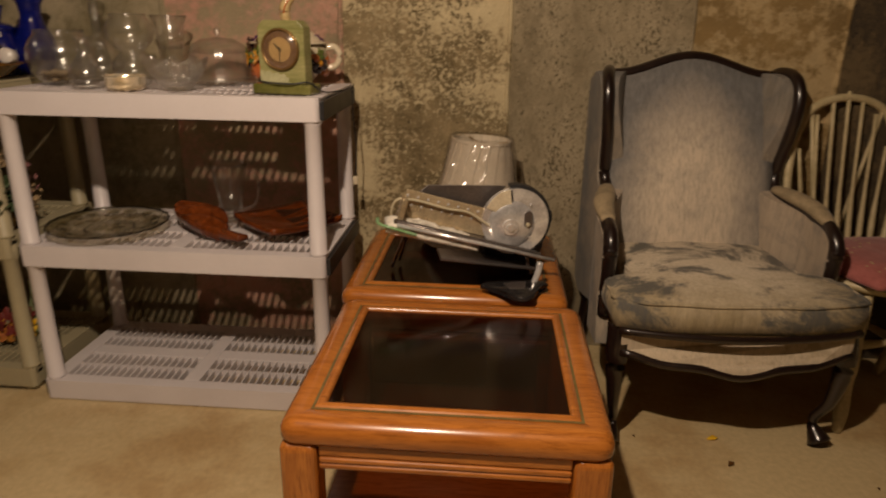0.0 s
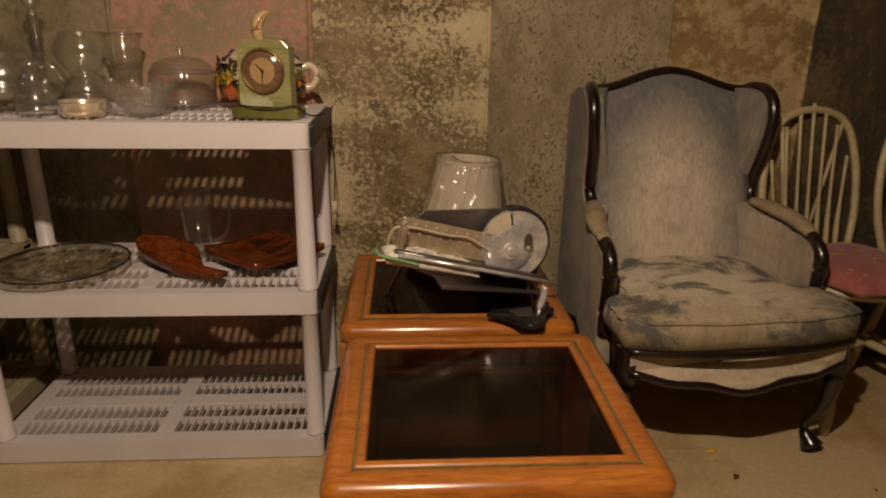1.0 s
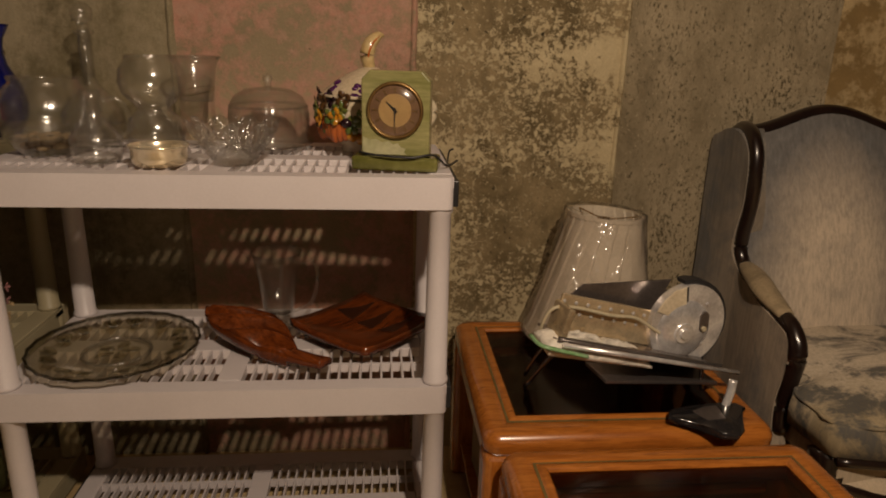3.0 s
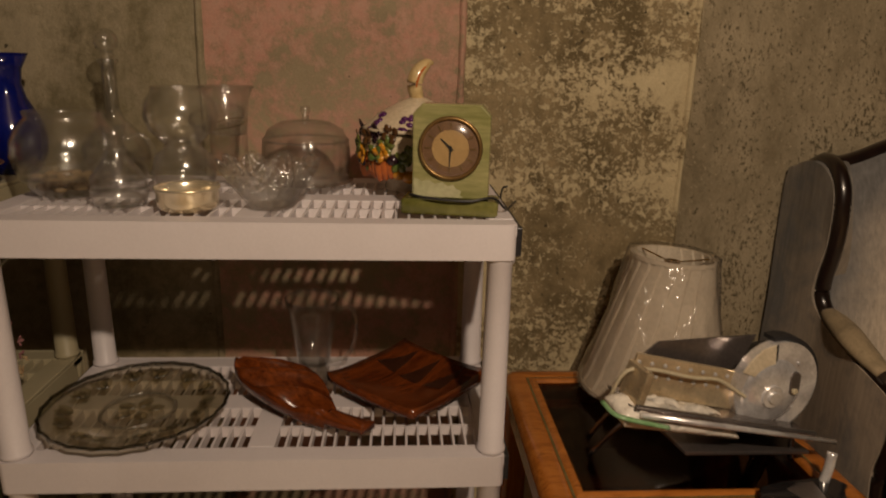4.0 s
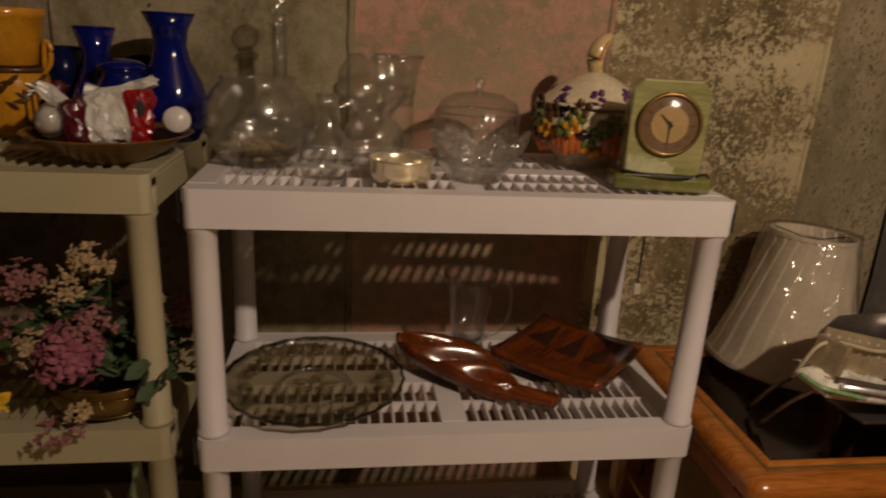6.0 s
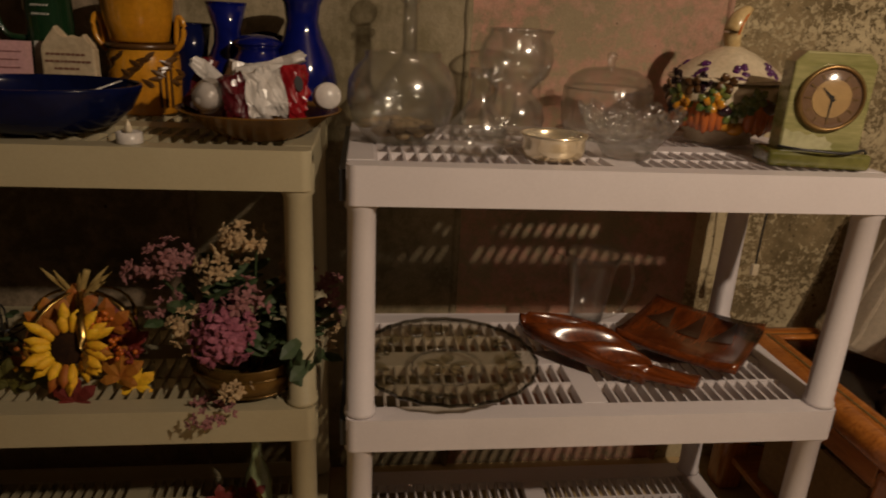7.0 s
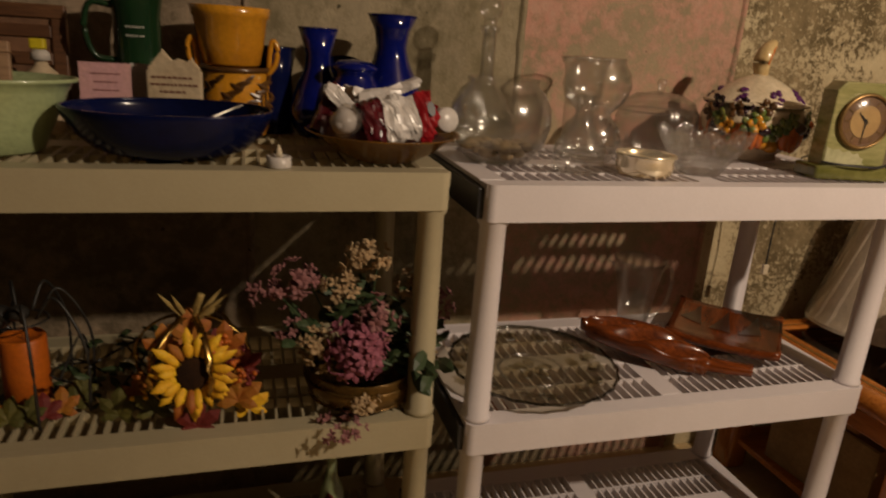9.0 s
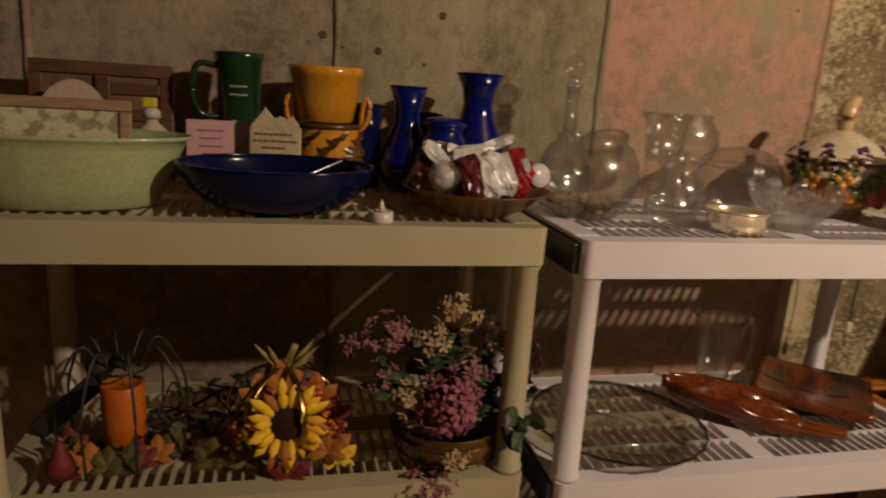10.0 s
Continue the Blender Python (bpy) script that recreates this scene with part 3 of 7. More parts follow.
def ball(bm, at, r, squash=1.0, u=12, v=8):
    g = bmesh.ops.create_uvsphere(bm, u_segments=u, v_segments=v, radius=r)
    bmesh.ops.scale(bm, vec=(1, 1, squash), verts=g["verts"])
    bmesh.ops.translate(bm, vec=at, verts=g["verts"])
    return bm


def crumple(bm, amount, size=30.0, seed=0.0):
    for v in bm.verts:
        v.co += noise.noise_vector(v.co * size + Vector((seed, seed, seed))) * amount
    return bm


R = random.Random(7)

# ---- the room ----
WALL_Y = 2.24
floor = part("floor", block((-4.5, -3.0, -0.12), (4.0, 2.5, 0.0)), M_FLOOR, None)
tagged(floor, "worn tan painted concrete basement floor", "floor", kind="structure")
ceiling = part("ceiling", block((-4.5, -3.0, 2.32), (4.0, 2.5, 2.45)), M_JOIST, None)
tagged(ceiling, "low rough wooden basement ceiling", "ceiling", kind="structure")
for nm, a, b in (("wall_south", (-4.5, -3.12, 0), (4.0, -3.0, 2.32)), ("wall_west", (-4.62, -3.0, 0), (-4.5, 2.5, 2.32)), ("wall_east", (4.0, -3.0, 0), (4.12, 2.5, 2.32))):
    tagged(part(nm, block(a, b), M_BARE, None), "bare grey basement concrete wall", "wall", kind="structure")
wall_north = part("wall_north", block((-4.5, WALL_Y + 0.012, 0), (4.0, 2.5, 2.32)), M_BARE, None)
tagged(wall_north, "old cast concrete wall in panels with flaking paint", "wall", kind="structure")
SEAMS = [-2.80, -2.19, -1.59, -0.967, -0.366, 0.195, 0.775, 1.25, 1.86, 2.47]
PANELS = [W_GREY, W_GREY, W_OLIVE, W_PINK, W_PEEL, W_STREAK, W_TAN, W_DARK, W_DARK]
NAMES = ["grey", "grey", "olive", "faded pink", "flaking cream", "streaked grey", "yellowed tan", "darker brown", "darker brown"]
for x0, x1, m, nm in zip(SEAMS, SEAMS[1:], PANELS, NAMES):
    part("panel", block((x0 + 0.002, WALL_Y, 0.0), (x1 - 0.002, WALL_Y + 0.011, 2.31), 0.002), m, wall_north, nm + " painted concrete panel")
for x0, m in zip(SEAMS[1:-1], PANELS):
    bm = bmesh.new()
    rows = []
    for k in range(60):
        z = 2.3 * k / 59
        dx, w = 0.003 * noise.noise((x0 * 9, z * 5, 0)), 0.007 + 0.004 * noise.noise((x0 * 3, z * 14, 3))
        rows.append([bm.verts.new((x0 + dx + u * w, WALL_Y - h, z)) for u, h in ((-1.7, -0.004), (-0.9, 0.006), (0, 0.011), (0.7, 0.005), (1.5, -0.004))])
    for p, q in zip(rows, rows[1:]):
        for k in range(4):
            bm.faces.new((p[k], p[k + 1], q[k + 1], q[k]))
    part("seam_ridge", bm, m, wall_north, "", True)
# form-tie holes and a thin pipe of a rust streak left open in the concrete
bm = bmesh.new()
for x, z in ((-1.50, 1.245), (-1.62, 1.27), (-1.36, 1.33)):
    lathe(bm, [(0.0, 0.0), (0.009, 0.0), (0.006, 0.003), (0.0, 0.0035)], 10, at=(0, 0, 0))
    for v in list(bm.verts)[-22:]:
        v.co = Vector((x + v.co.x, WALL_Y - v.co.z * 0.5, z + v.co.y))
part("tie_hole", bm, W_DARK, wall_north, "dark plugged tie hole")


# ---- resin shelving units ----
def grille(x0, x1, y0, y1, z, pitch=0.0225):
    """Slotted deck: thin deep slats between solid strips."""
    bm = bmesh.new()
    n = max(1, round((x1 - x0) / pitch))
    for i in range(n + 1):
        x = x0 + (x1 - x0) * i / n
        box(bm, (x - 0.0022, y0, z - 0.022), (x + 0.0022, y1, z - 0.001))
    return bm


def shelving(name, x0, x1, y0, y1, levels, m, rail, label, rail_label, foot):
    unit = thing(name, ((x0 + x1) / 2, (y0 + y1) / 2, 0), label, "shelving unit")
    w, d = (x1 - x0) / 2, (y1 - y0) / 2
    h = 0.063
    for z in levels:
        arc = [(0.016 * math.cos(radians(9 * k)), 0.016 * math.sin(radians(9 * k))) for k in range(11)]
        rim = [(w - 0.016 + a, -d + 0.016 - b) for a, b in arc] + [(-w + 0.016 - a, -d + 0.016 - b) for a, b in reversed(arc)]
        bm = prism(bmesh.new(), [(w, -d + 0.018)] + rim + [(-w, -d + 0.018)], h, lambda u, v, k, z=z: Vector((u, v, z - h + k)), 0.003)
        box(bm, (-w, -d + 0.0085, z - 0.024), (w, -d + 0.045, z - 0.0005), 0.002)
        shelf = part("shelf", bm, m, unit)
        bm = block((-w, d - 0.010, z - h), (w, d, z), 0.004)
        box(bm, (-w, d - 0.055, z - 0.024), (w, d - 0.0085, z - 0.0005), 0.002)
        part("back_rail", bm, m, shelf)
        for s in (-1, 1):
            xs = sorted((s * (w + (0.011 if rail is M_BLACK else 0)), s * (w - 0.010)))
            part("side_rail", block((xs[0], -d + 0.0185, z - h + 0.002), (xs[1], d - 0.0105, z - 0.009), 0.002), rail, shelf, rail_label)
            xs = sorted((s * (w + 0.0005), s * (w - 0.045)))
            part("edge_strip", block((xs[0], -d + 0.046, z - 0.0088), (xs[1], d - 0.056, z), 0.002), m, shelf)
        part("spine", block((-0.022, -d + 0.046, z - 0.024), (0.022, d - 0.056, z - 0.001), 0.002), m, shelf)
        part("cross_strip", block((-w + 0.046, -0.03, z - 0.024), (-0.0225, 0.03, z - 0.001), 0.002), m, shelf)
        part("cross_strip", block((0.0225, -0.03, z - 0.024), (w - 0.046, 0.03, z - 0.001), 0.002), m, shelf)
        for xa, xb in ((-w + 0.046, -0.0225), (0.0225, w - 0.046)):
            for ya, yb in ((-d + 0.046, -0.0305), (0.0305, d - 0.056)):
                part("grille", grille(xa, xb, ya, yb, z), m, shelf, kind="stuff")
                ym = (ya + yb) / 2
                part("rib", block((xa, ym - 0.003, z - 0.022), (xb, ym + 0.003, z - 0.0015)), m, shelf)
    for lower, upper in zip(levels, levels[1:]):
        for sx in (-1, 1):
            for sy in (-1, 1):
                x, y = sx * (w - 0.024), sy * (d - 0.030)
                L = upper - h * 0.25 - lower
                prof = [(0, 0), (0.0275, 0.0), (0.0275, 0.008), (0.0245, 0.011), (0.023, L * 0.5), (0.0225, L - 0.06), (0.0265, L - 0.055), (0.0265, L - 0.01), (0, L - 0.01)]
                part("post", turned(prof, 20, at=(x, y, lower)), m, unit, smooth=True)
    if foot > 0.002:
        for sx in (-1, 1):
            for sy in (-1, 1):
                part("foot", turned([(0, 0), (0.022, 0), (0.025, foot), (0, foot)], 16, at=(sx * (w - 0.034), sy * (d - 0.036), 0)), m, unit)
    return unit


WX0, WX1, WY0, WY1 = -1.222, -0.310, 1.688, 2.13
WZ = (0.067, 0.510, 0.953)
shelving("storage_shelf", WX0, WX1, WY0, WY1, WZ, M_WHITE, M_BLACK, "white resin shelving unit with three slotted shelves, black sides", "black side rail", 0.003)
BX0, BX1, BY0, BY1 = -2.152, -1.275, 1.718, 2.16
BZ = (0.083, 0.516, 0.966)
shelving("storage_shelf", BX0, BX1, BY0, BY1, BZ, M_BEIGE, M_BEIGE, "beige resin shelving unit loaded with crockery and silk flowers", "", 0.020)


# ---- end tables ----
def ring_frame(w, d, profile, cut):
    """A mitred frame: the (inset, height) profile carried round a rectangle with rounded corners."""
    bm = bmesh.new()
    loops = []
    for inset, z in profile:
        r = max(cut - inset * 0.7, 0.001)
        a, b = w - inset, d - inset
        pts = []
        for cx, cy, s in ((1, 1, 0), (-1, 1, 90), (-1, -1, 180), (1, -1, 270)):
            for k in range(6):
                t = radians(s + 18 * k)
                pts.append((cx * (a - r) + r * math.cos(t), cy * (b - r) + r * math.sin(t), z))
        loops.append([bm.verts.new(q) for q in pts])
    for p, q in zip(loops, loops[1:] + loops[:1]):
        for k in range(24):
            bm.faces.new((p[k], p[(k + 1) % 24], q[(k + 1) % 24], q[k]))
    return bm


def end_table(place, label):
    t = thing("end_table", place, label, "side table", group="end tables")
    w, d, z = 0.302, 0.290, 0.462
    top = [(0.0, z - 0.047), (-0.004, z - 0.040), (-0.004, z - 0.022), (0.002, z - 0.010), (0.012, z - 0.002), (0.026, z), (0.046, z - 0.001), (0.048, z - 0.003), (0.053, z - 0.003), (0.055, z + 0.001), (0.066, z + 0.003), (0.072, z), (0.072, z - 0.020), (0.06, z - 0.047)]
    part("top_frame", ring_frame(w, d, top, 0.030), OAK[0], t, "moulded orange oak top frame", True)
    part("inlay_strip", ring_frame(w, d, [(0.0485, z - 0.0045), (0.0485, z - 0.0012), (0.0535, z - 0.0012), (0.0535, z - 0.0045)], 0.030), M_INLAY, t, "thin green-brass inlay line")
    part("glass_top", block((-w + 0.0725, -d + 0.0725, z - 0.012), (w - 0.0725, d - 0.0725, z - 0.006)), G_SMOKE, t, "smoked glass top panel")
    for sy in (-1, 1):
        y0, y1 = sorted((sy * (d - 0.028), sy * (d - 0.006)))
        part("apron", block((-w + 0.07, y0, z - 0.075), (w - 0.07, y1, z - 0.049), 0.004), OAK[0], t)
        for k in range(2):
            part("reed", block((-w + 0.07, y0 - 0.002, z - 0.089 - 0.013 * k), (w - 0.07, y1 + 0.002, z - 0.0765 - 0.013 * k), 0.005, 3), OAK[0], t)
    for sx in (-1, 1):
        x0, x1 = sorted((sx * (w - 0.028), sx * (w - 0.006)))
        part("apron", block((x0, -d + 0.07, z - 0.101), (x1, d - 0.07, z - 0.049), 0.004), OAK[1], t)
        for sy in (-1, 1):
            xa, xb = sorted((sx * (w + 0.004), sx * (w - 0.068)))
            ya, yb = sorted((sy * (d + 0.004), sy * (d - 0.068)))
            part("leg", block((xa, ya, 0), (xb, yb, z - 0.0485), 0.016, 4), OAK[2], t)
    part("lower_shelf", block((-w + 0.02, -d + 0.02, 0.09), (w - 0.02, d - 0.02, 0.108), 0.003), OAK[0], t)
    return t


end_table((0.084, 1.246, 0), "orange oak end table with smoked glass top")
end_table((0.062, 1.868, 0), "orange oak end table with smoked glass top, holding a slicer")

# cardboard box on the lower shelf
cb = thing("cardboard_box", (-0.02, 1.87, 0.109), "open brown cardboard box under the table", "box", 4)
for a, b in (((-0.17, -0.15, 0), (0.17, 0.15, 0.004)), ((-0.17, -0.15, 0.004), (0.17, -0.146, 0.2)), ((-0.17, 0.146, 0.004), (0.17, 0.15, 0.2)), ((-0.17, -0.1455, 0.004), (-0.166, 0.1455, 0.2)), ((0.166, -0.1455, 0.004), (0.17, 0.1455, 0.2))):
    part("panel", block(a, b), M_CARDBOARD, cb)
part("flap", block((-0.168, -0.15, 0.2), (0.168, -0.02, 0.204)), M_CARDBOARD, cb)
part("flap", block((-0.168, 0.0, 0.2), (0.168, 0.15, 0.204)), M_CARDBOARD, cb)

# ---- wing armchair ----
chair = thing("wing_armchair", (0.793, 1.988, 0), "worn blue-grey velvet wing armchair with dark carved wood frame", "armchair", 4)


def crest(x):
    return 0.948 + 0.054 * (0.5 + 0.5 * math.cos(math.pi * min(abs(x), 0.24) / 0.24))


def lean(z):
    return 0.03 + 0.172 * ((z - 0.40) / 0.60)


bm = bmesh.new()
nu, nv = 16, 14
front, rear = [], []
for j in range(nv + 1):
    fr, rr = [], []
    for i in range(nu + 1):
        x = -0.252 + 0.504 * i / nu
        z = 0.38 + (crest(x) - 0.38) * j / nv
        puff = 0.030 * math.cos(math.pi * x / 0.62) * math.sin(math.pi * min(1, (j / nv) * 1.02) * 0.93 + 0.1)
        fr.append(bm.verts.new((x, lean(z) - puff, z)))
        rr.append(bm.verts.new((x, lean(z) + 0.04, z)))
    front.append(fr)
    rear.append(rr)
for j in range(nv):
    for i in range(nu):
        bm.faces.new((front[j][i], front[j][i + 1], front[j + 1][i + 1], front[j + 1][i]))
        bm.faces.new((rear[j][i], rear[j + 1][i], rear[j + 1][i + 1], rear[j][i + 1]))
edge_f = front[0] + [r[-1] for r in front[1:]] + list(reversed(front[-1][:-1])) + [r[0] for r in reversed(front[1:-1])]
edge_r = rear[0] + [r[-1] for r in rear[1:]] + list(reversed(rear[-1][:-1])) + [r[0] for r in reversed(rear[1:-1])]
for k in range(len(edge_f)):
    q = (k + 1) % len(edge_f)
    bm.faces.new((edge_f[k], edge_f[q], edge_r[q], edge_r[k]))
part("backrest", bm, V_BACK, chair, "blue velvet back rubbed pale in the middle", True)
line = [(x, lean(crest(x)) + 0.018, crest(x) + 0.004) for x in [-0.245 + 0.49 * k / 12 for k in range(13)]]
part("crest_rail", rod(line, 0.019, 10, 3), M_DARKWOOD, chair, "dark carved crest rail", True)

EDGE = [(0.232, 0.946), (0.180, 0.964), (0.122, 0.955), (0.086, 0.915), (0.078, 0.855), (0.088, 0.780), (0.108, 0.710), (0.112, 0.660), (0.085, 0.624), (0.03, 0.607), (-0.06, 0.594), (-0.15, 0.578), (-0.205, 0.558), (-0.225, 0.522), (-0.218, 0.470), (-0.205, 0.400), (-0.212, 0.330)]
SIDE = [(0.10, 0.25), (0.250, 0.27), (0.255, 0.60), (0.262, 0.90)] + EDGE + [(-0.23, 0.25)]


def wing_x(u, v):
    """How far out the wing and arm panel stands: narrow at the back, flaring to the ear and the arm."""
    f = min(1, max(0, (0.25 - u) / 0.16))
    f = f * f * (3 - 2 * f)
    ear = 0.020 * min(1, max(0, (v - 0.62) / 0.3))
    arm = 0.045 * min(1, max(0, (0.09 - u) / 0.2))
    return 0.232 + f * (0.010 + ear + arm)


def wing_at(u, v, w):
    """Inner face padded in towards the back, outer face nearly straight to the rear."""
    g = min(1, max(0, 1 - (lean(v) - u) / 0.14))
    g = g * g * (3 - 2 * g)
    f = min(1, max(0, (0.25 - u) / 0.16))
    inner = wing_x(u, v) - 0.034 * g
    outer = wing_x(u, v) + 0.040 + 0.030 * (1 - f)
    return inner + (outer - inner) * w / 0.04


for s in (-1, 1):
    bm = bmesh.new()
    outline = [(q.x, q.y) for q in curve([(u, v, 0) for u, v in SIDE], 3)]
    prism(bm, outline, 0.040, lambda u, v, w: Vector((u, v, w)))
    for k in range(1, 16):
        cut = bm.verts[:] + bm.edges[:] + bm.faces[:]
        bmesh.ops.bisect_plane(bm, geom=cut, plane_co=(-0.23 + 0.032 * k, 0, 0), plane_no=(1, 0, 0))
    for k in range(1, 14):
        cut = bm.verts[:] + bm.edges[:] + bm.faces[:]
        bmesh.ops.bisect_plane(bm, geom=cut, plane_co=(0, 0.25 + 0.052 * k, 0), plane_no=(0, 1, 0))
    for vert in bm.verts:
        u, v, w = vert.co
        vert.co = Vector((s * wing_at(u, v, w), u, v))
    bmesh.ops.recalc_face_normals(bm, faces=bm.faces)
    bmesh.ops.triangulate(bm, faces=[f for f in bm.faces if len(f.verts) > 4])
    for e in bm.edges:
        e.smooth = e.calc_face_angle(0) < 0.7
    wing = part("wing", bm, V_SIDE, chair, "velvet wing and arm panel", True)
    edge = [(s * (wing_x(u, v) + 0.020), u - 0.003, v + 0.001) for u, v in EDGE]
    part("trim", rod(edge, 0.0185, 10, 5), M_DARKWOOD, wing, "dark wood show frame", True)
    pad = rod([(s * (wing_x(0.09, 0.62) + 0.018), 0.08, 0.630), (s * 0.282, 0.0, 0.624), (s * 0.303, -0.08, 0.612), (s * 0.306, -0.165, 0.590)], 0.03, 12, 6, lambda t: 0.031 * math.sin(math.pi * (0.12 + 0.76 * t)) ** 0.5, 0.62)
    part("arm_pad", pad, V_PAD, chair, "padded velvet arm top", True)
    part("arm_scroll", rod([(s * 0.305, -0.135, 0.592), (s * 0.306, -0.185, 0.576), (s * 0.307, -0.216, 0.545), (s * 0.307, -0.222, 0.500), (s * 0.307, -0.216, 0.440), (s * 0.307, -0.208, 0.385)], 0.024, 12, 6, lambda t: 0.012 + 0.009 * math.sin(math.pi * min(1, 0.1 + 0.8 * t))), M_DARKWOOD, chair, "", True)

# seat cushion, wider in front of the arms
bm = bmesh.new()
NX, NY = 28, 26
top, bot = [], []


def half_width(y):
    t = min(1, max(0, (-0.205 - y) / 0.045))
    w = 0.238 + 0.085 * t * t * (3 - 2 * t)
    return w - 0.05 * max(0, (-0.37 - y) / 0.065) ** 2


def front_y(u):
    return -0.438 + 0.045 * u ** 4


for j in range(NY + 1):
    tr, br = [], []
    for i in range(NX + 1):
        u = -1 + 2 * i / NX
        y = 0.06 + (front_y(u) - 0.06) * j / NY
        x = half_width(y) * u
        e = 1 - max(abs(u) ** 16, max(0, 2 * j / NY - 1) ** 20)
        edge_drop = 0.010 * (1 - e) ** 1.5
        crown = 0.024 * (1 - u * u) * math.sin(math.pi * min(1, 0.15 + 0.8 * j / NY))
        tr.append(bm.verts.new((x, y, 0.458 + crown - edge_drop + 0.005 * noise.noise((x * 9, y * 9, 1)))))
        br.append(bm.verts.new((x, y, 0.372 + 0.4 * edge_drop)))
    top.append(tr)
    bot.append(br)
for j in range(NY):
    for i in range(NX):
        bm.faces.new((top[j][i], top[j][i + 1], top[j + 1][i + 1], top[j + 1][i]))
        bm.faces.new((bot[j][i], bot[j + 1][i], bot[j + 1][i + 1], bot[j][i + 1]))
rim_t = top[0] + [r[-1] for r in top[1:]] + list(reversed(top[-1][:-1])) + [r[0] for r in reversed(top[1:-1])]
rim_b = bot[0] + [r[-1] for r in bot[1:]] + list(reversed(bot[-1][:-1])) + [r[0] for r in reversed(bot[1:-1])]
mid = []
for p, q in zip(rim_t, rim_b):
    c = (p.co + q.co) / 2
    d = Vector((c.x, c.y + 0.18, 0)).normalized()
    mid.append(bm.verts.new(c + d * 0.006))
for k in range(len(rim_t)):
    n = (k + 1) % len(rim_t)
    bm.faces.new((rim_t[k], rim_t[n], mid[n], mid[k]))
    bm.faces.new((mid[k], mid[n], rim_b[n], rim_b[k]))
line_t = [tuple(top[j][0].co) for j in range(11, NY + 1, 2)] + [tuple(v.co) for v in top[NY][2:NX - 1:2]] + [tuple(top[j][NX].co) for j in range(NY, 10, -2)]
seat = part("seat_cushion", bm, V_SEAT, chair, "soiled flattened velvet seat cushion", True)
part("piping", rod(line_t, 0.0045, 6, 2), V_SEAT, seat, "", True)
bm = bmesh.new()
ap = [(-0.30, 0.366)] + [(0.30, 0.366)] + [(0.30 - 0.6 * k / 24, 0.288 - 0.016 * math.cos(math.pi * (k / 24 - 0.5) * 2) + 0.006 * math.cos(6 * math.pi * k / 24)) for k in range(25)]
prism(bm, ap, 0.04, lambda u, v, w: Vector((u, -0.446 + 0.050 * (u / 0.3) ** 2 + w, v)))
part("front_apron", bm, V_APRON, chair, "worn velvet apron with shaped lower edge")
# dark rod paints the shade of the gap between cushion and apron
part("gap_shade_rod", rod([(u, -0.448 + 0.050 * (u / 0.31) ** 2, 0.368) for u in [-0.31 + 0.62 * k / 8 for k in range(9)]], 0.010, 8, 3), M_DARKWOOD, chair, "dark rod standing in for the shaded gap under the cushion", True)
low = [(u, -0.442 + 0.050 * (u / 0.3) ** 2, v - 0.006) for u, v in ap[2:]]
part("apron_rail", rod(low, 0.011, 8, 1), M_DARKWOOD, chair, "dark carved lower rail", True)
bm = block((-0.28, -0.36, 0.295), (0.28, 0.20, 0.370), 0.01)
part("seat_base", bm, V_APRON, chair)
for s in (-1, 1):
    knee = [(s * 0.285, -0.350, 0.36), (s * 0.302, -0.372, 0.27), (s * 0.296, -0.360, 0.15), (s * 0.280, -0.325, 0.07), (s * 0.296, -0.350, 0.018)]
    part("leg", rod(knee, 0.03, 10, 6, lambda t: 0.044 - 0.031 * math.sin(math.pi * 0.5 * min(1, t / 0.75)) + (0.020 * max(0, (t - 0.8) / 0.2))), M_DARKWOOD, chair, "dark cabriole leg", True)
    part("leg", rod([(s * 0.26, 0.20, 0.26), (s * 0.265, 0.23, 0.13), (s * 0.27, 0.27, 0.0)], 0.02, 8, 4), M_DARKWOOD, chair, "", True)

chair.scale = (1.03, 1.0, 1.045)

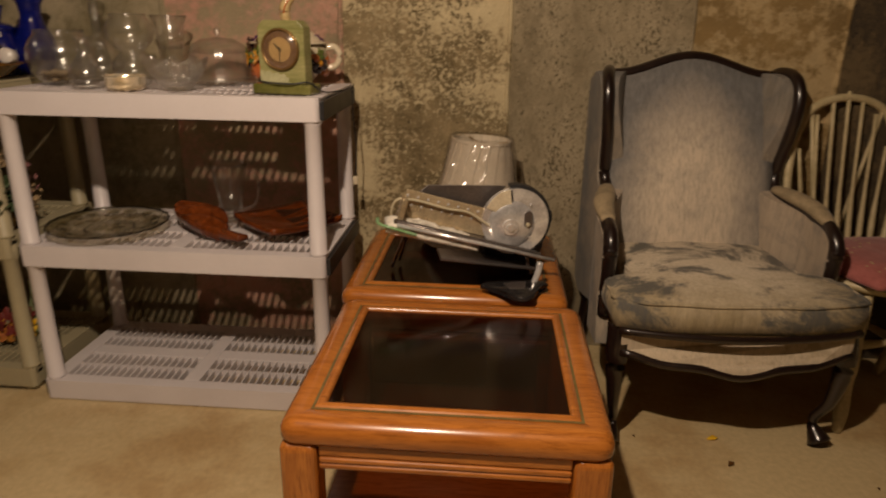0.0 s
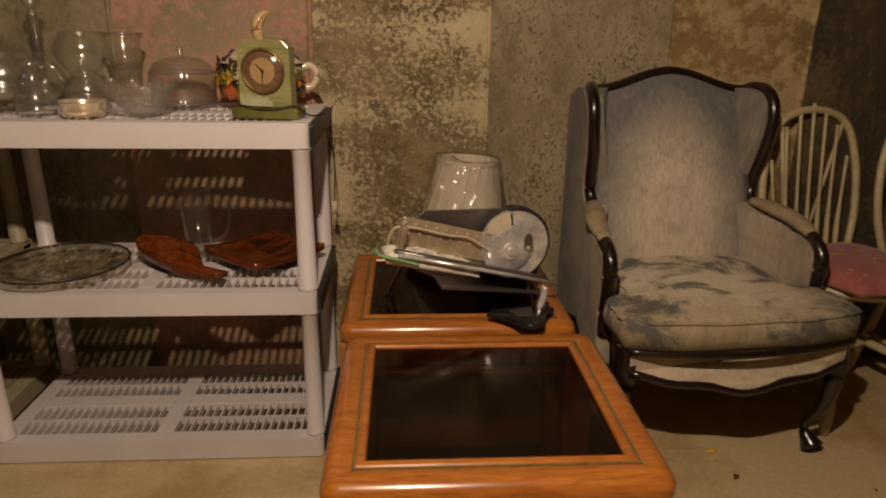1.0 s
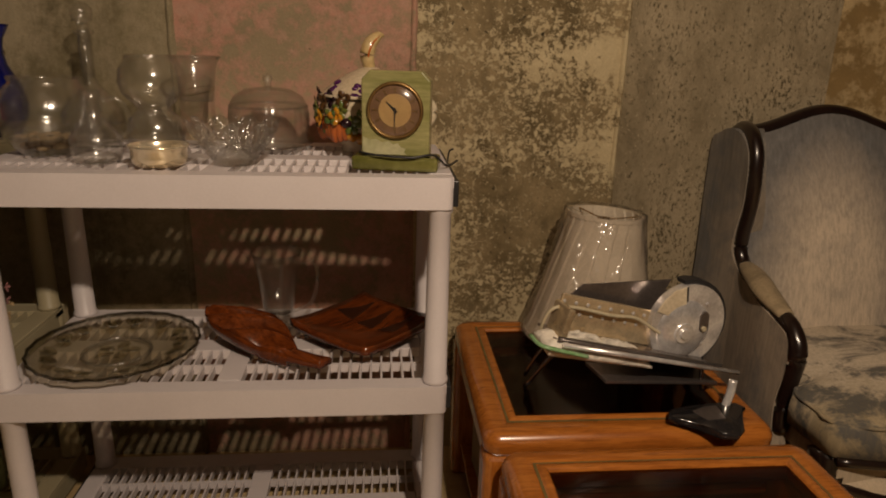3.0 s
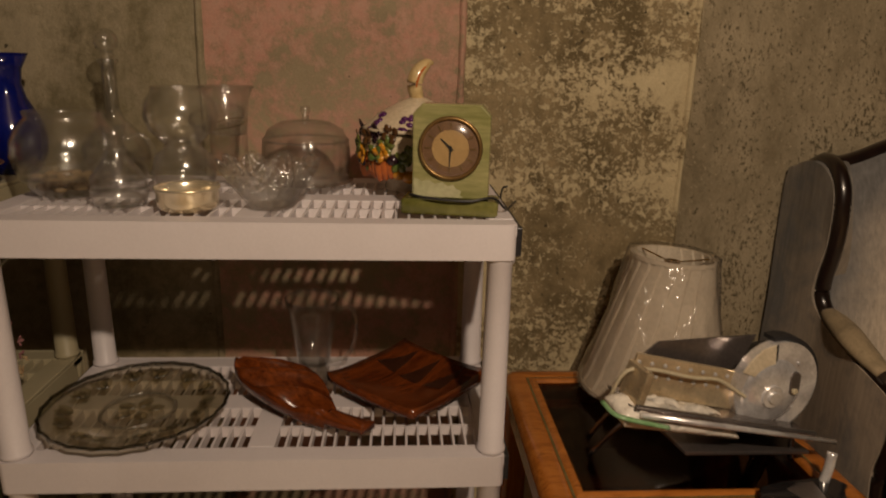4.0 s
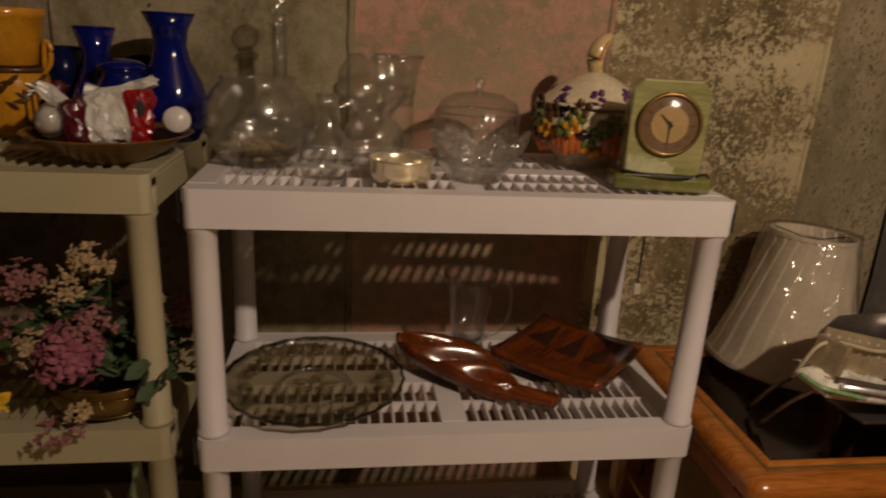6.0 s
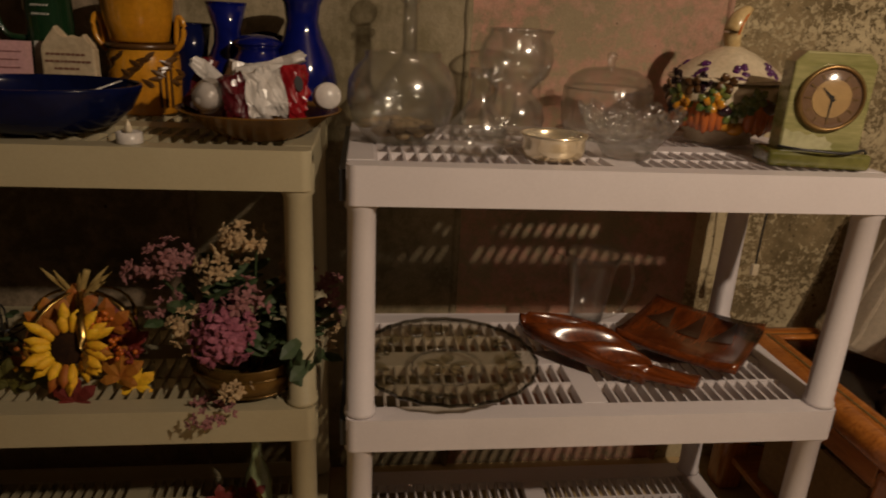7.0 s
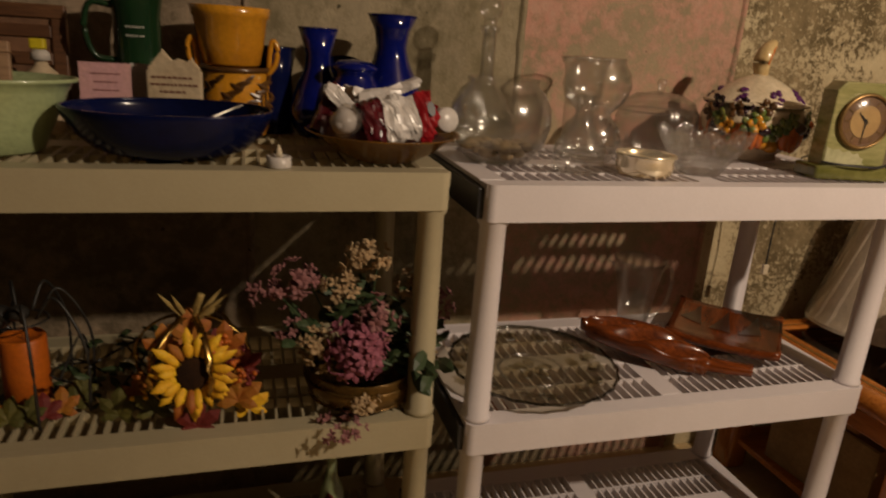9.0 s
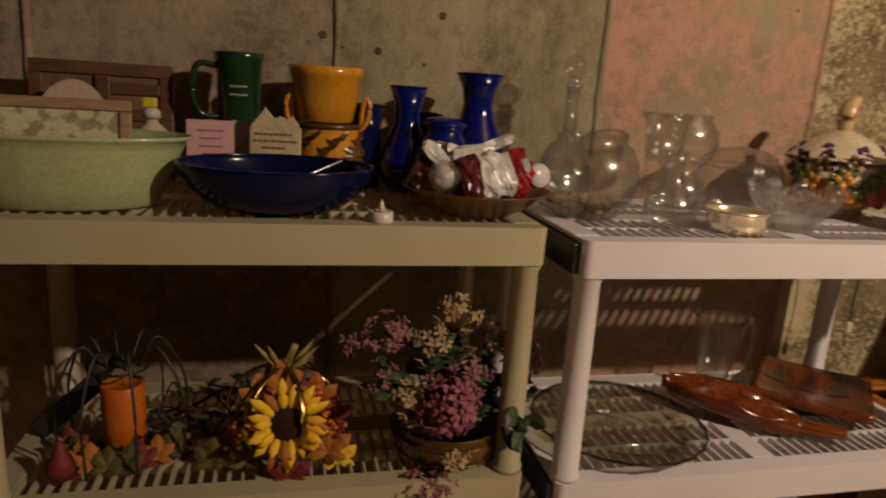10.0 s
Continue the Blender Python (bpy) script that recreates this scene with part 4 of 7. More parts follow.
# ---- windsor chairs ----
def windsor(place, turn):
    c = thing("windsor_chair", place, "cream-painted hoop-back windsor chair with loose red cushion", "chair", turn, "cream windsor chairs")
    hoop = [(-0.155, 0.155, 0.435), (-0.185, 0.185, 0.58), (-0.178, 0.215, 0.74), (-0.125, 0.237, 0.862), (0, 0.247, 0.900), (0.125, 0.237, 0.862), (0.178, 0.215, 0.74), (0.185, 0.185, 0.58), (0.155, 0.155, 0.435)]
    part("hoop", rod(hoop, 0.0125, 10, 6), M_CREAMWOOD, c, "bent hoop back", True)
    for k in range(7):
        u = -1 + 2 * k / 6
        zt = 0.92 - 0.17 * abs(u) ** 2.2
        part("spindle", rod([(u * 0.115, 0.165, 0.435), (u * 0.128, 0.19, 0.55), (u * 0.15, 0.19 + 0.055 * (zt - 0.5) / 0.43, zt)], 0.006, 8, 4, lambda t: 0.0055 + 0.004 * math.sin(math.pi * min(1, t * 1.6))), M_CREAMWOOD, c, smooth=True)
    for s in (-1, 1):
        part("brace", rod([(s * 0.035, 0.225, 0.43), (s * 0.12, 0.235, 0.86)], 0.006, 8, 2), M_CREAMWOOD, c, smooth=True)
    bm = turned([(0, 0.40), (0.17, 0.40), (0.20, 0.415), (0.205, 0.43), (0.17, 0.437), (0, 0.43)], 32)
    bmesh.ops.scale(bm, vec=(1, 1.02, 1), verts=bm.verts)
    part("seat", bm, M_CREAMWOOD, c, "", True)
    for sx in (-1, 1):
        for sy in (-1, 1):
            prof = lambda t: 0.012 + 0.008 * math.sin(math.pi * (t * 3 % 1)) * (0.4 + t * 0.6)
            part("leg", rod([(sx * 0.11, sy * 0.12, 0.41), (sx * 0.175, sy * 0.19, 0.0)], 0.016, 10, 14, prof), M_CREAMWOOD, c, smooth=True)
        part("side_stretcher", rod([(sx * 0.148, -0.16, 0.17), (sx * 0.150, 0, 0.17), (sx * 0.148, 0.16, 0.17)], 0.012, 8, 5, lambda t: 0.008 + 0.007 * math.sin(math.pi * t)), M_CREAMWOOD, c, smooth=True)
    part("cross_stretcher", rod([(-0.148, 0, 0.17), (0, 0, 0.172), (0.148, 0, 0.17)], 0.012, 8, 5, lambda t: 0.008 + 0.008 * math.sin(math.pi * t)), M_CREAMWOOD, c, smooth=True)
    c.scale = (1.08, 1.0, 1.04)
    return c


def cushion(place, turn):
    c = thing("seat_cushion", place, "dusty red printed seat cushion lying on the chair", "cushion", turn, "red chair cushions")
    bm = bmesh.new()
    bmesh.ops.create_grid(bm, x_segments=18, y_segments=18, size=0.195)
    top = list(bm.verts)
    for v in top:
        u, w = v.co.x / 0.195, v.co.y / 0.195
        v.co.z = 0.015 + 0.042 * ((1 - u ** 4) * (1 - w ** 4)) ** 0.6 + 0.004 * noise.noise(v.co * 25)
        v.co.x *= 1 - 0.10 * w * w
        v.co.y *= 1 - 0.10 * u * u
    r = bmesh.ops.extrude_face_region(bm, geom=list(bm.faces))
    for v in [g for g in r["geom"] if isinstance(g, bmesh.types.BMVert)]:
        v.co.z = 0.003
    part("cover", bm, M_CUSHION, c, smooth=True)
    bm = bmesh.new()
    for k in range(46):
        u, w = R.uniform(-0.9, 0.9), R.uniform(-0.9, 0.9)
        z = 0.0165 + 0.042 * ((1 - u ** 4) * (1 - w ** 4)) ** 0.6
        ball(bm, (0.195 * u * (1 - 0.1 * w * w), 0.195 * w * (1 - 0.1 * u * u), z), 0.0045, 0.35, 6, 4)
    part("print", bm, M_PRINT, c, "scattered small cream flowers", kind="stuff")
    return c


for px, py, turn in ((1.345, 1.975, 15), (1.745, 1.975, 12)):
    windsor((px, py, 0), turn)
    cushion((px + 0.01, py - 0.02, 0.456), turn)


# ---- on the second end table ----
shade = thing("lampshade", (0.112, 2.035, 0.463), "ivory pleated lampshade still in clear plastic wrap", "lampshade", 20)
bm = bmesh.new()
n, hgt = 120, 0.325
rows = []
for j in range(9):
    t = j / 8
    r = 0.168 - 0.078 * t - 0.012 * math.sin(math.pi * t)
    rows.append([bm.verts.new(((r + 0.003 * ((k % 6) / 5)) * math.cos(2 * math.pi * (k / n + 0.06 * t)), (r + 0.003 * ((k % 6) / 5)) * math.sin(2 * math.pi * (k / n + 0.06 * t)), 0.004 + hgt * t)) for k in range(n)])
inner = [[bm.verts.new((v.co.x * 0.975, v.co.y * 0.975, v.co.z)) for v in row] for row in (rows[-1], rows[0])]
loop = rows + inner
for p, q in zip(loop, loop[1:] + loop[:1]):
    for k in range(n):
        bm.faces.new((p[k], p[(k + 1) % n], q[(k + 1) % n], q[k]))
part("pleated_cover", bm, M_SHADE, shade)
for r, z in ((0.0925, 0.327), (0.170, 0.006)):
    part("trim_band", turned([(r, z - 0.006), (r + 0.003, z - 0.006), (r + 0.003, z + 0.004), (r, z + 0.004)], 48, closed=True), M_SHADE, shade)
fit_ring = turned([(0.012, 0.312), (0.018, 0.312), (0.018, 0.318), (0.012, 0.318)], 20, closed=True)
for a in range(3):
    q = 2 * math.pi * a / 3
    tube(fit_ring, [(0.017 * math.cos(q), 0.017 * math.sin(q), 0.315), (0.088 * math.cos(q), 0.088 * math.sin(q), 0.325)], 0.0018, 6, 0)
part("spider_fitter", fit_ring, M_BRASS, shade, "brass lamp fitter")
bm = bmesh.new()
rows = []
for j in range(15):
    t = j / 14
    ring = []
    for k in range(72):
        a = 2 * math.pi * k / 72
        r = 0.180 - 0.080 * t - 0.010 * math.sin(math.pi * t) + 0.009 * noise.noise((3 * math.cos(a) + t, 3 * math.sin(a), t * 2.0)) + 0.006 * noise.noise((11 * math.cos(a) + 3 * t, 11 * math.sin(a), t * 4))
        ring.append(bm.verts.new((r * math.cos(a), r * math.sin(a), 0.001 + 0.338 * t)))
    rows.append(ring)
lip = []
for k in range(72):
    a = 2 * math.pi * k / 72
    lip.append(bm.verts.new((0.082 * math.cos(a), 0.082 * math.sin(a), 0.336 + 0.004 * noise.noise((9 * math.cos(a), 9 * math.sin(a), 5)))))
rows.append(lip)
for p, q in zip(rows, rows[1:]):
    for k in range(72):
        bm.faces.new((p[k], p[(k + 1) % 72], q[(k + 1) % 72], q[k]))
part("plastic_wrap", bm, G_WRAP, shade, "clear shiny plastic wrapping", True)
shade.matrix_basis = pose(0.100, 2.030, 0.471, -2, 3, 0)

# food slicer: tilted steel tray on legs, round blade housing, thickness plate
sl = thing("food_slicer", (0.092, 1.708, 0.463), "chrome kitchen food slicer with round blade housing", "food slicer", 12)


def plate(outline, thick, y, material, name, label="", bevel=0.0015, parent=None):
    return part(name, prism(bmesh.new(), outline, thick, lambda u, v, w: Vector((u, y + w, v)), bevel), material, parent or sl, label)


disc = [(0.135 + 0.095 * math.cos(2 * math.pi * k / 48), 0.158 + 0.095 * math.sin(2 * math.pi * k / 48)) for k in range(48)]
housing = plate(disc, 0.018, 0.006, M_CHROME, "blade_housing", "polished round blade guard", 0.004)
plate([(0.135 + 0.105 * math.cos(radians(a)), 0.158 + 0.105 * math.sin(radians(a))) for a in range(-80, 101, 12)] + [(0.135 + 0.096 * math.cos(radians(a)), 0.158 + 0.096 * math.sin(radians(a))) for a in range(100, -81, -12)], 0.03, 0.012, M_BLACK, "guard_rim", "black rubber guard rim", parent=housing)
cover = turned([(0.0, 0.0085), (0.030, 0.0080), (0.052, 0.0060), (0.066, 0.0015), (0.068, -0.001)], 48)
part("blade_cover", cover, M_CHROME, housing, "domed bright steel blade cover", True).matrix_basis = pose(0.124, 0.0055, 0.150, 90, 0, 0)
hub = bmesh.new()
for r0, r1, y0, y1 in ((0.0, 0.023, -0.007, 0.001), (0.0, 0.012, -0.012, -0.0071)):
    prism(hub, [(0.120 + r1 * math.cos(2 * math.pi * k / 24), 0.145 + r1 * math.sin(2 * math.pi * k / 24)) for k in range(24)], y1 - y0, lambda u, v, w, y0=y0: Vector((u, y0 + w, v)), 0.001)
part("hub", hub, M_CHROME, housing, "bright steel hub")
plate([(0.170 + 0.012 * math.cos(2 * math.pi * k / 20), 0.166 + (0.012 if math.sin(2 * math.pi * k / 20) > 0 else -0.012) + 0.012 * math.sin(2 * math.pi * k / 20)) for k in range(20)], 0.009, -0.004, M_STEELDARK, "dial_plate", parent=housing)
plate([(0.168 + 0.006 * math.cos(2 * math.pi * k / 14), 0.152 + 0.006 * math.sin(2 * math.pi * k / 14)) for k in range(14)], 0.006, -0.010, M_CORD, "stud", "pale bearing stud", parent=housing)
for u, v in ((0.087, 0.165), (0.178, 0.112), (0.105, 0.085), (0.142, 0.078), (0.178, 0.205)):
    plate([(u + 0.004 * math.cos(2 * math.pi * k / 10), v + 0.004 * math.sin(2 * math.pi * k / 10)) for k in range(10)], 0.004, 0.002, M_CHROME, "screw", parent=housing)
slot = [(0.118, 0.248), (0.123, 0.250), (0.129, 0.182), (0.124, 0.179)]
plate(slot, 0.002, 0.0035, M_BLACK, "blade_slot", parent=housing)
wedge = [(0.128, 0.165), (0.050, 0.200), (0.066, 0.224), (0.090, 0.244), (0.117, 0.250)]
plate(wedge, 0.003, 0.0022, M_CREAM, "scale_plate", "pale steel scale plate", parent=housing)
plate([(-0.150, 0.140), (0.075, 0.095), (0.085, 0.195), (0.115, 0.250), (-0.105, 0.256), (-0.146, 0.225)], 0.004, 0.055, M_STEELDARK, "thickness_plate", "dark steel thickness plate")
tray = bmesh.new()
box(tray, (-0.215, -0.045, -0.004), (0.205, 0.05, 0.0), 0.0015)
box(tray, (-0.215, -0.047, 0.0003), (0.205, -0.040, 0.010), 0.002)
bmesh.ops.rotate(tray, cent=(0, 0, 0), matrix=Matrix.Rotation(radians(15), 3, "Y"), verts=tray.verts)
bmesh.ops.translate(tray, vec=(0.0, 0.0, 0.125), verts=tray.verts)
part("tray", tray, M_TRAYDARK, sl, "tilted chrome food tray")
fence = bmesh.new()
box(fence, (-0.195, 0.022, 0.0005), (0.055, 0.030, 0.080), 0.002)
box(fence, (-0.205, -0.035, 0.0005), (-0.190, 0.030, 0.065), 0.003)
bmesh.ops.rotate(fence, cent=(0, 0, 0), matrix=Matrix.Rotation(radians(15), 3, "Y"), verts=fence.verts)
bmesh.ops.translate(fence, vec=(0.0, 0.0, 0.125), verts=fence.verts)
fence_ob = part("fence", fence, M_STEELGOLD, sl, "riveted steel fence")
for k in range(16):
    x = -0.175 + 0.028 * (k % 8) + 0.010 * (k // 8)
    z = 0.125 + 0.066 - 0.024 * (k // 8) - x * math.sin(radians(15))
    part("rivet", turned([(0, 0), (0.0045, 0), (0.0036, 0.002), (0, 0.003)], 10), M_CHROME, fence_ob).matrix_basis = pose(x + 0.01, 0.0215, z, 90, 0, 0)
for pts in ([(-0.165, -0.01, 0.160), (-0.185, 0.05, 0.08), (-0.205, 0.095, 0.004)], [(-0.15, 0.05, 0.16), (-0.165, 0.11, 0.08), (-0.18, 0.15, 0.004)], [(0.16, -0.03, 0.084), (0.17, -0.02, 0.04), (0.185, -0.01, 0.004)], [(0.15, 0.045, 0.086), (0.16, 0.06, 0.03), (0.17, 0.075, 0.004)]):
    part("leg", rod(pts, 0.005, 8, 4), M_TRAYDARK, sl, smooth=True)
part("carriage_rail", rod([(-0.20, -0.056, 0.176), (0.235, -0.056, 0.062)], 0.0055, 8, 0), M_CHROME, sl, "", True)
bm = block((-0.10, -0.03, -0.004), (0.19, 0.06, 0.004), 0.002)
bmesh.ops.rotate(bm, cent=(0, 0, 0), matrix=Matrix.Rotation(radians(8), 3, "Y"), verts=bm.verts)
bmesh.ops.translate(bm, vec=(0.02, 0, 0.052), verts=bm.verts)
part("base_plate", bm, M_STEELDARK, sl, "dark steel base plate")
part("motor_body", prism(bmesh.new(), [(0.06, 0.01), (0.215, 0.008), (0.235, 0.06), (0.235, 0.16), (0.21, 0.20), (0.10, 0.19), (0.06, 0.08)], 0.075, lambda u, v, w: Vector((u, 0.06 + w, v)), 0.008), M_BLACK, sl, "black motor body")
part("knob", turned([(0, 0), (0.020, 0), (0.023, 0.004), (0.023, 0.022), (0.018, 0.026), (0, 0.026)], 18), M_BLACK, sl, "black adjusting knob", True).matrix_basis = pose(0.232, 0.08, 0.15, 0, 90, 0)
part("cord", rod([(-0.215, 0.035, 0.15), (-0.20, 0.012, 0.222), (-0.15, 0.008, 0.226), (-0.06, 0.008, 0.200), (0.0, 0.008, 0.188), (0.045, 0.004, 0.160), (0.060, 0.0, 0.150)], 0.0038, 8, 8), M_CORD, sl, "ivory power cord", True)

bag = thing("plastic_bag", (0.018, 1.648, 0.566), "crumpled clear bag with green seal lying on the slicer", "plastic bag", 12)
bm = bmesh.new()
bmesh.ops.create_grid(bm, x_segments=40, y_segments=14, size=0.5)
for v in bm.verts:
    x, y = v.co.x, v.co.y
    e = (1 - (2 * x) ** 6) * (1 - (2 * y) ** 4)
    nz = noise.noise((x * 7, y * 5, 2.0)) * 0.012 + noise.noise((x * 22, y * 9, 7.0)) * 0.006
    v.co = Vector((x * 0.25, y * 0.075, 0.008 + 0.020 * max(0, e) ** 0.5 + nz * max(0.2, e) - x * 0.27 * math.sin(radians(15))))
r = bmesh.ops.extrude_face_region(bm, geom=list(bm.faces))
for v in [g for g in r["geom"] if isinstance(g, bmesh.types.BMVert)]:
    v.co.z = -0.001 + 0.3 * (v.co.z - 0.012 + v.co.x * math.sin(radians(15))) * 0 - v.co.x * math.sin(radians(15))
part("film", bm, M_BAG, bag, "milky crinkled film", True)
part("seal_strip", rod([(-0.145, 0.01, 0.052), (-0.142, -0.03, 0.054), (-0.115, -0.046, 0.050), (-0.075, -0.050, 0.038), (-0.045, -0.051, 0.028)], 0.0055, 6, 5, None, 0.7), M_BAGGREEN, bag, "green zip seal", True)
bag.matrix_basis = pose(-0.008, 1.676, 0.592, 8, 0, 12)

pusher = thing("slicer_pusher", (0.228, 1.600, 0.463), "glossy black plastic slicer pusher lying at the table edge", "slicer pusher", 6)
bm = bmesh.new()
out = [(-0.105, 0.0), (-0.085, 0.030), (-0.03, 0.045), (0.05, 0.045), (0.085, 0.035), (0.095, 0.012), (0.062, -0.010), (0.045, -0.055), (0.015, -0.072), (-0.015, -0.062), (-0.035, -0.030), (-0.075, -0.018)]
prism(bm, [(0.92 * u, v) for u, v in out], 0.016, lambda u, v, w: Vector((u, v, w + 0.012 * abs(u) / 0.1)), 0.006)
part("body", bm, M_GLOSSBLACK, pusher, "", True)
part("grip", rod([(0.05, 0.03, 0.012), (0.062, 0.035, 0.045), (0.068, 0.04, 0.075)], 0.009, 10, 5), M_CHROME, pusher, "chrome grip rod", True)
bm = prism(bmesh.new(), [(-0.04, 0.03), (0.03, 0.03), (0.02, -0.02), (-0.02, -0.02)], 0.004, lambda u, v, w: Vector((u, v, 0.0195 + w)), 0.001)
part("spike_plate", bm, M_STEELDARK, pusher, "grey steel plate")

# ---- white unit, top shelf ----
ZT = WZ[2]
clock = thing("mantel_clock", (-0.418, 1.783, ZT), "green onyx mantel clock with round brass-rimmed dial", "clock", -10)
part("plinth", block((-0.078, -0.034, 0), (0.078, 0.034, 0.026), 0.006, 3), M_ONYX_DARK, clock, "dark green onyx plinth")
body = [(-0.061, 0.0265), (0.061, 0.0265), (0.061, 0.160), (0.046, 0.176), (-0.046, 0.176), (-0.061, 0.160)]
part("case", prism(bmesh.new(), body, 0.042, lambda u, v, w: Vector((u, -0.021 + w, v)), 0.003), M_ONYX, clock, "veined green onyx case")
vein = [(-0.058, 0.029), (0.022, 0.029), (0.016, 0.034), (0.019, 0.040), (0.010, 0.043), (0.005, 0.050), (-0.004, 0.047), (-0.012, 0.053), (-0.024, 0.050), (-0.034, 0.056), (-0.046, 0.054), (-0.058, 0.060)]
part("vein", prism(bmesh.new(), vein, 0.001, lambda u, v, w: Vector((u, -0.0222 + w, v)), 0.0), M_ONYX_PALE, clock, "pale onyx vein")
dial = part("dial", turned([(0, 0), (0.045, 0), (0.045, 0.004), (0, 0.0042)], 40), M_DIALRING, clock, "brown and tan dial")
dial.matrix_basis = pose(0.0, -0.0222, 0.108, 90, 0, 0)
part("dial_centre", turned([(0, 0.0044), (0.029, 0.0044), (0.029, 0.0052), (0, 0.0054)], 32), M_DIAL, dial, "tan dial centre")
part("bezel", turned([(0.0445, 0.0), (0.0495, 0.0), (0.0505, 0.005), (0.0475, 0.0088), (0.0445, 0.007)], 44, closed=True), M_OLDBRASS, dial, "dull brass bezel", True)
part("crystal", turned([(0.0435, 0.0085), (0.036, 0.0125), (0.022, 0.0155), (0, 0.0170)], 32), G_CLEAR, dial, "domed glass", True)
for k in range(12):
    a = radians(30 * k)
    bm = block((-0.0012, 0.031, 0.0046), (0.0012, 0.040, 0.0052))
    part("hour_mark", bm, M_OLDBRASS, dial).matrix_basis = pose(0, 0, 0, 0, 0, 30 * k)
for ln, wd, ang in ((0.022, 0.0028, 45), (0.031, 0.002, 178)):
    part("clock_hand", prism(bmesh.new(), [(-wd, -0.005), (wd, -0.005), (0.0006, ln), (-0.0006, ln)], 0.0007, lambda u, v, w: Vector((u, v, 0.0060 + w))), M_BLACK, dial, "black hand").matrix_basis = pose(0, 0, 0, 0, 0, ang)
part("cord", rod([(-0.064, -0.024, 0.032), (-0.03, -0.040, 0.030), (0.03, -0.041, 0.028), (0.07, -0.022, 0.031), (0.090, 0.02, 0.006), (0.105, 0.10, 0.003)], 0.0022, 6, 8), M_BLACK, clock, "black power cord", True)

cordp = thing("power_cord", (-0.292, 2.06, 0.640), "black cord with white plug hanging beside the shelf", "cord")
part("cable", rod([(0.012, -0.05, 0.320), (0.004, -0.03, 0.305), (0.0, -0.01, 0.22), (0.004, 0.005, 0.12), (0.0, 0.0, 0.022)], 0.0022, 6, 8), M_BLACK, cordp, "", True)
part("plug", block((-0.008, -0.006, -0.004), (0.008, 0.006, 0.024), 0.003), M_CREAM, cordp, "white plug")

pot = thing("soup_tureen", (-0.474, 2.005, ZT), "cream ceramic lidded tureen with moulded fruit and pumpkins", "tureen", 12)
prof = [(0.045, 0.0), (0.060, 0.004), (0.058, 0.014), (0.075, 0.028), (0.098, 0.058), (0.104, 0.083), (0.098, 0.103), (0.090, 0.110)]
part("bowl", vessel(prof, 0.005, 48), M_CREAM, pot, "cream glazed bowl", True)
part("lid", turned([(0.0, 0.172), (0.016, 0.168), (0.040, 0.158), (0.068, 0.142), (0.088, 0.126), (0.098, 0.117), (0.104, 0.1165), (0.104, 0.1115), (0, 0.1112)], 44), M_CREAM, pot, "cream domed lid", True)
fin = rod([(0, 0, 0.164), (-0.006, 0, 0.190), (0.0, 0, 0.212), (0.016, 0, 0.228), (0.028, 0, 0.230)], 0.016, 12, 6, lambda t: 0.010 + 0.011 * math.sin(math.pi * min(1, 0.12 + 0.9 * t)) - 0.006 * t, 0.8)
part("finial", fin, M_STRAWGLAZE, pot, "cream gourd finial", True)
part("finial_stripe", rod([(-0.006, -0.0125, 0.178), (-0.006, -0.0175, 0.195), (0.002, -0.0165, 0.214), (0.016, -0.010, 0.228)], 0.0022, 6, 5), M_ORANGEGLAZE, pot, "", True)
for s in (1,):
    part("handle", rod([(s * 0.088, 0, 0.098), (s * 0.122, 0, 0.104), (s * 0.138, 0, 0.082), (s * 0.126, 0, 0.055), (s * 0.096, 0, 0.048)], 0.009, 10, 6), M_CREAM, pot, "", True)


def round_body(a, z):
    r = np.interp(z, [p[1] for p in prof], [p[0] for p in prof]) if z < 0.11 else np.interp(z, [0.1115, 0.117, 0.135, 0.155, 0.168], [0.096, 0.094, 0.075, 0.05, 0.02])
    a = radians(a)
    return Vector((r * math.cos(a), r * math.sin(a), z))


def cluster(bm, a, z, n, size, spread, squash=0.8):
    for _ in range(n):
        p = round_body(a + R.uniform(-spread, spread), z + R.uniform(-0.014, 0.014))
        ball(bm, p, size * R.uniform(0.8, 1.2), squash, 8, 6)


for nm, mt, spots in (("grape_ornament", M_PURPLE, ((-118, 0.126), (-160, 0.128), (-10, 0.124), (-78, 0.132), (40, 0.12), (140, 0.125))), ("plum_ornament", M_PLUM, ((-52, 0.058), (-180, 0.07), (-28, 0.06), (60, 0.06)))):
    for a, z in spots:
        bm = bmesh.new()
        cluster(bm, a, z, 9 if nm == "grape_ornament" else 7, 0.0062 if nm == "grape_ornament" else 0.014, 7 if nm == "grape_ornament" else 8)
        part(nm, bm, mt, pot, "moulded " + nm.replace("_", " "), True, kind="stuff")
for a in (-88, -145, 0, 90, 180):
    bm = bmesh.new()
    c = round_body(a, 0.058)
    rad = Vector((c.x, c.y, 0)).normalized()
    tan = Vector((-rad.y, rad.x, 0))
    for k in range(-2, 3):
        g = bmesh.ops.create_uvsphere(bm, u_segments=8, v_segments=6, radius=1)
        for v in g["verts"]:
            q = v.co.copy()
            v.co = c + tan * (0.0110 * k + 0.0115 * q.x) + rad * (0.012 * q.y - 0.003 * abs(k)) + Vector((0, 0, (0.034 - 0.003 * abs(k)) * q.z))
    part("pumpkin", bm, M_ORANGEGLAZE, pot, "moulded orange pumpkin", True)
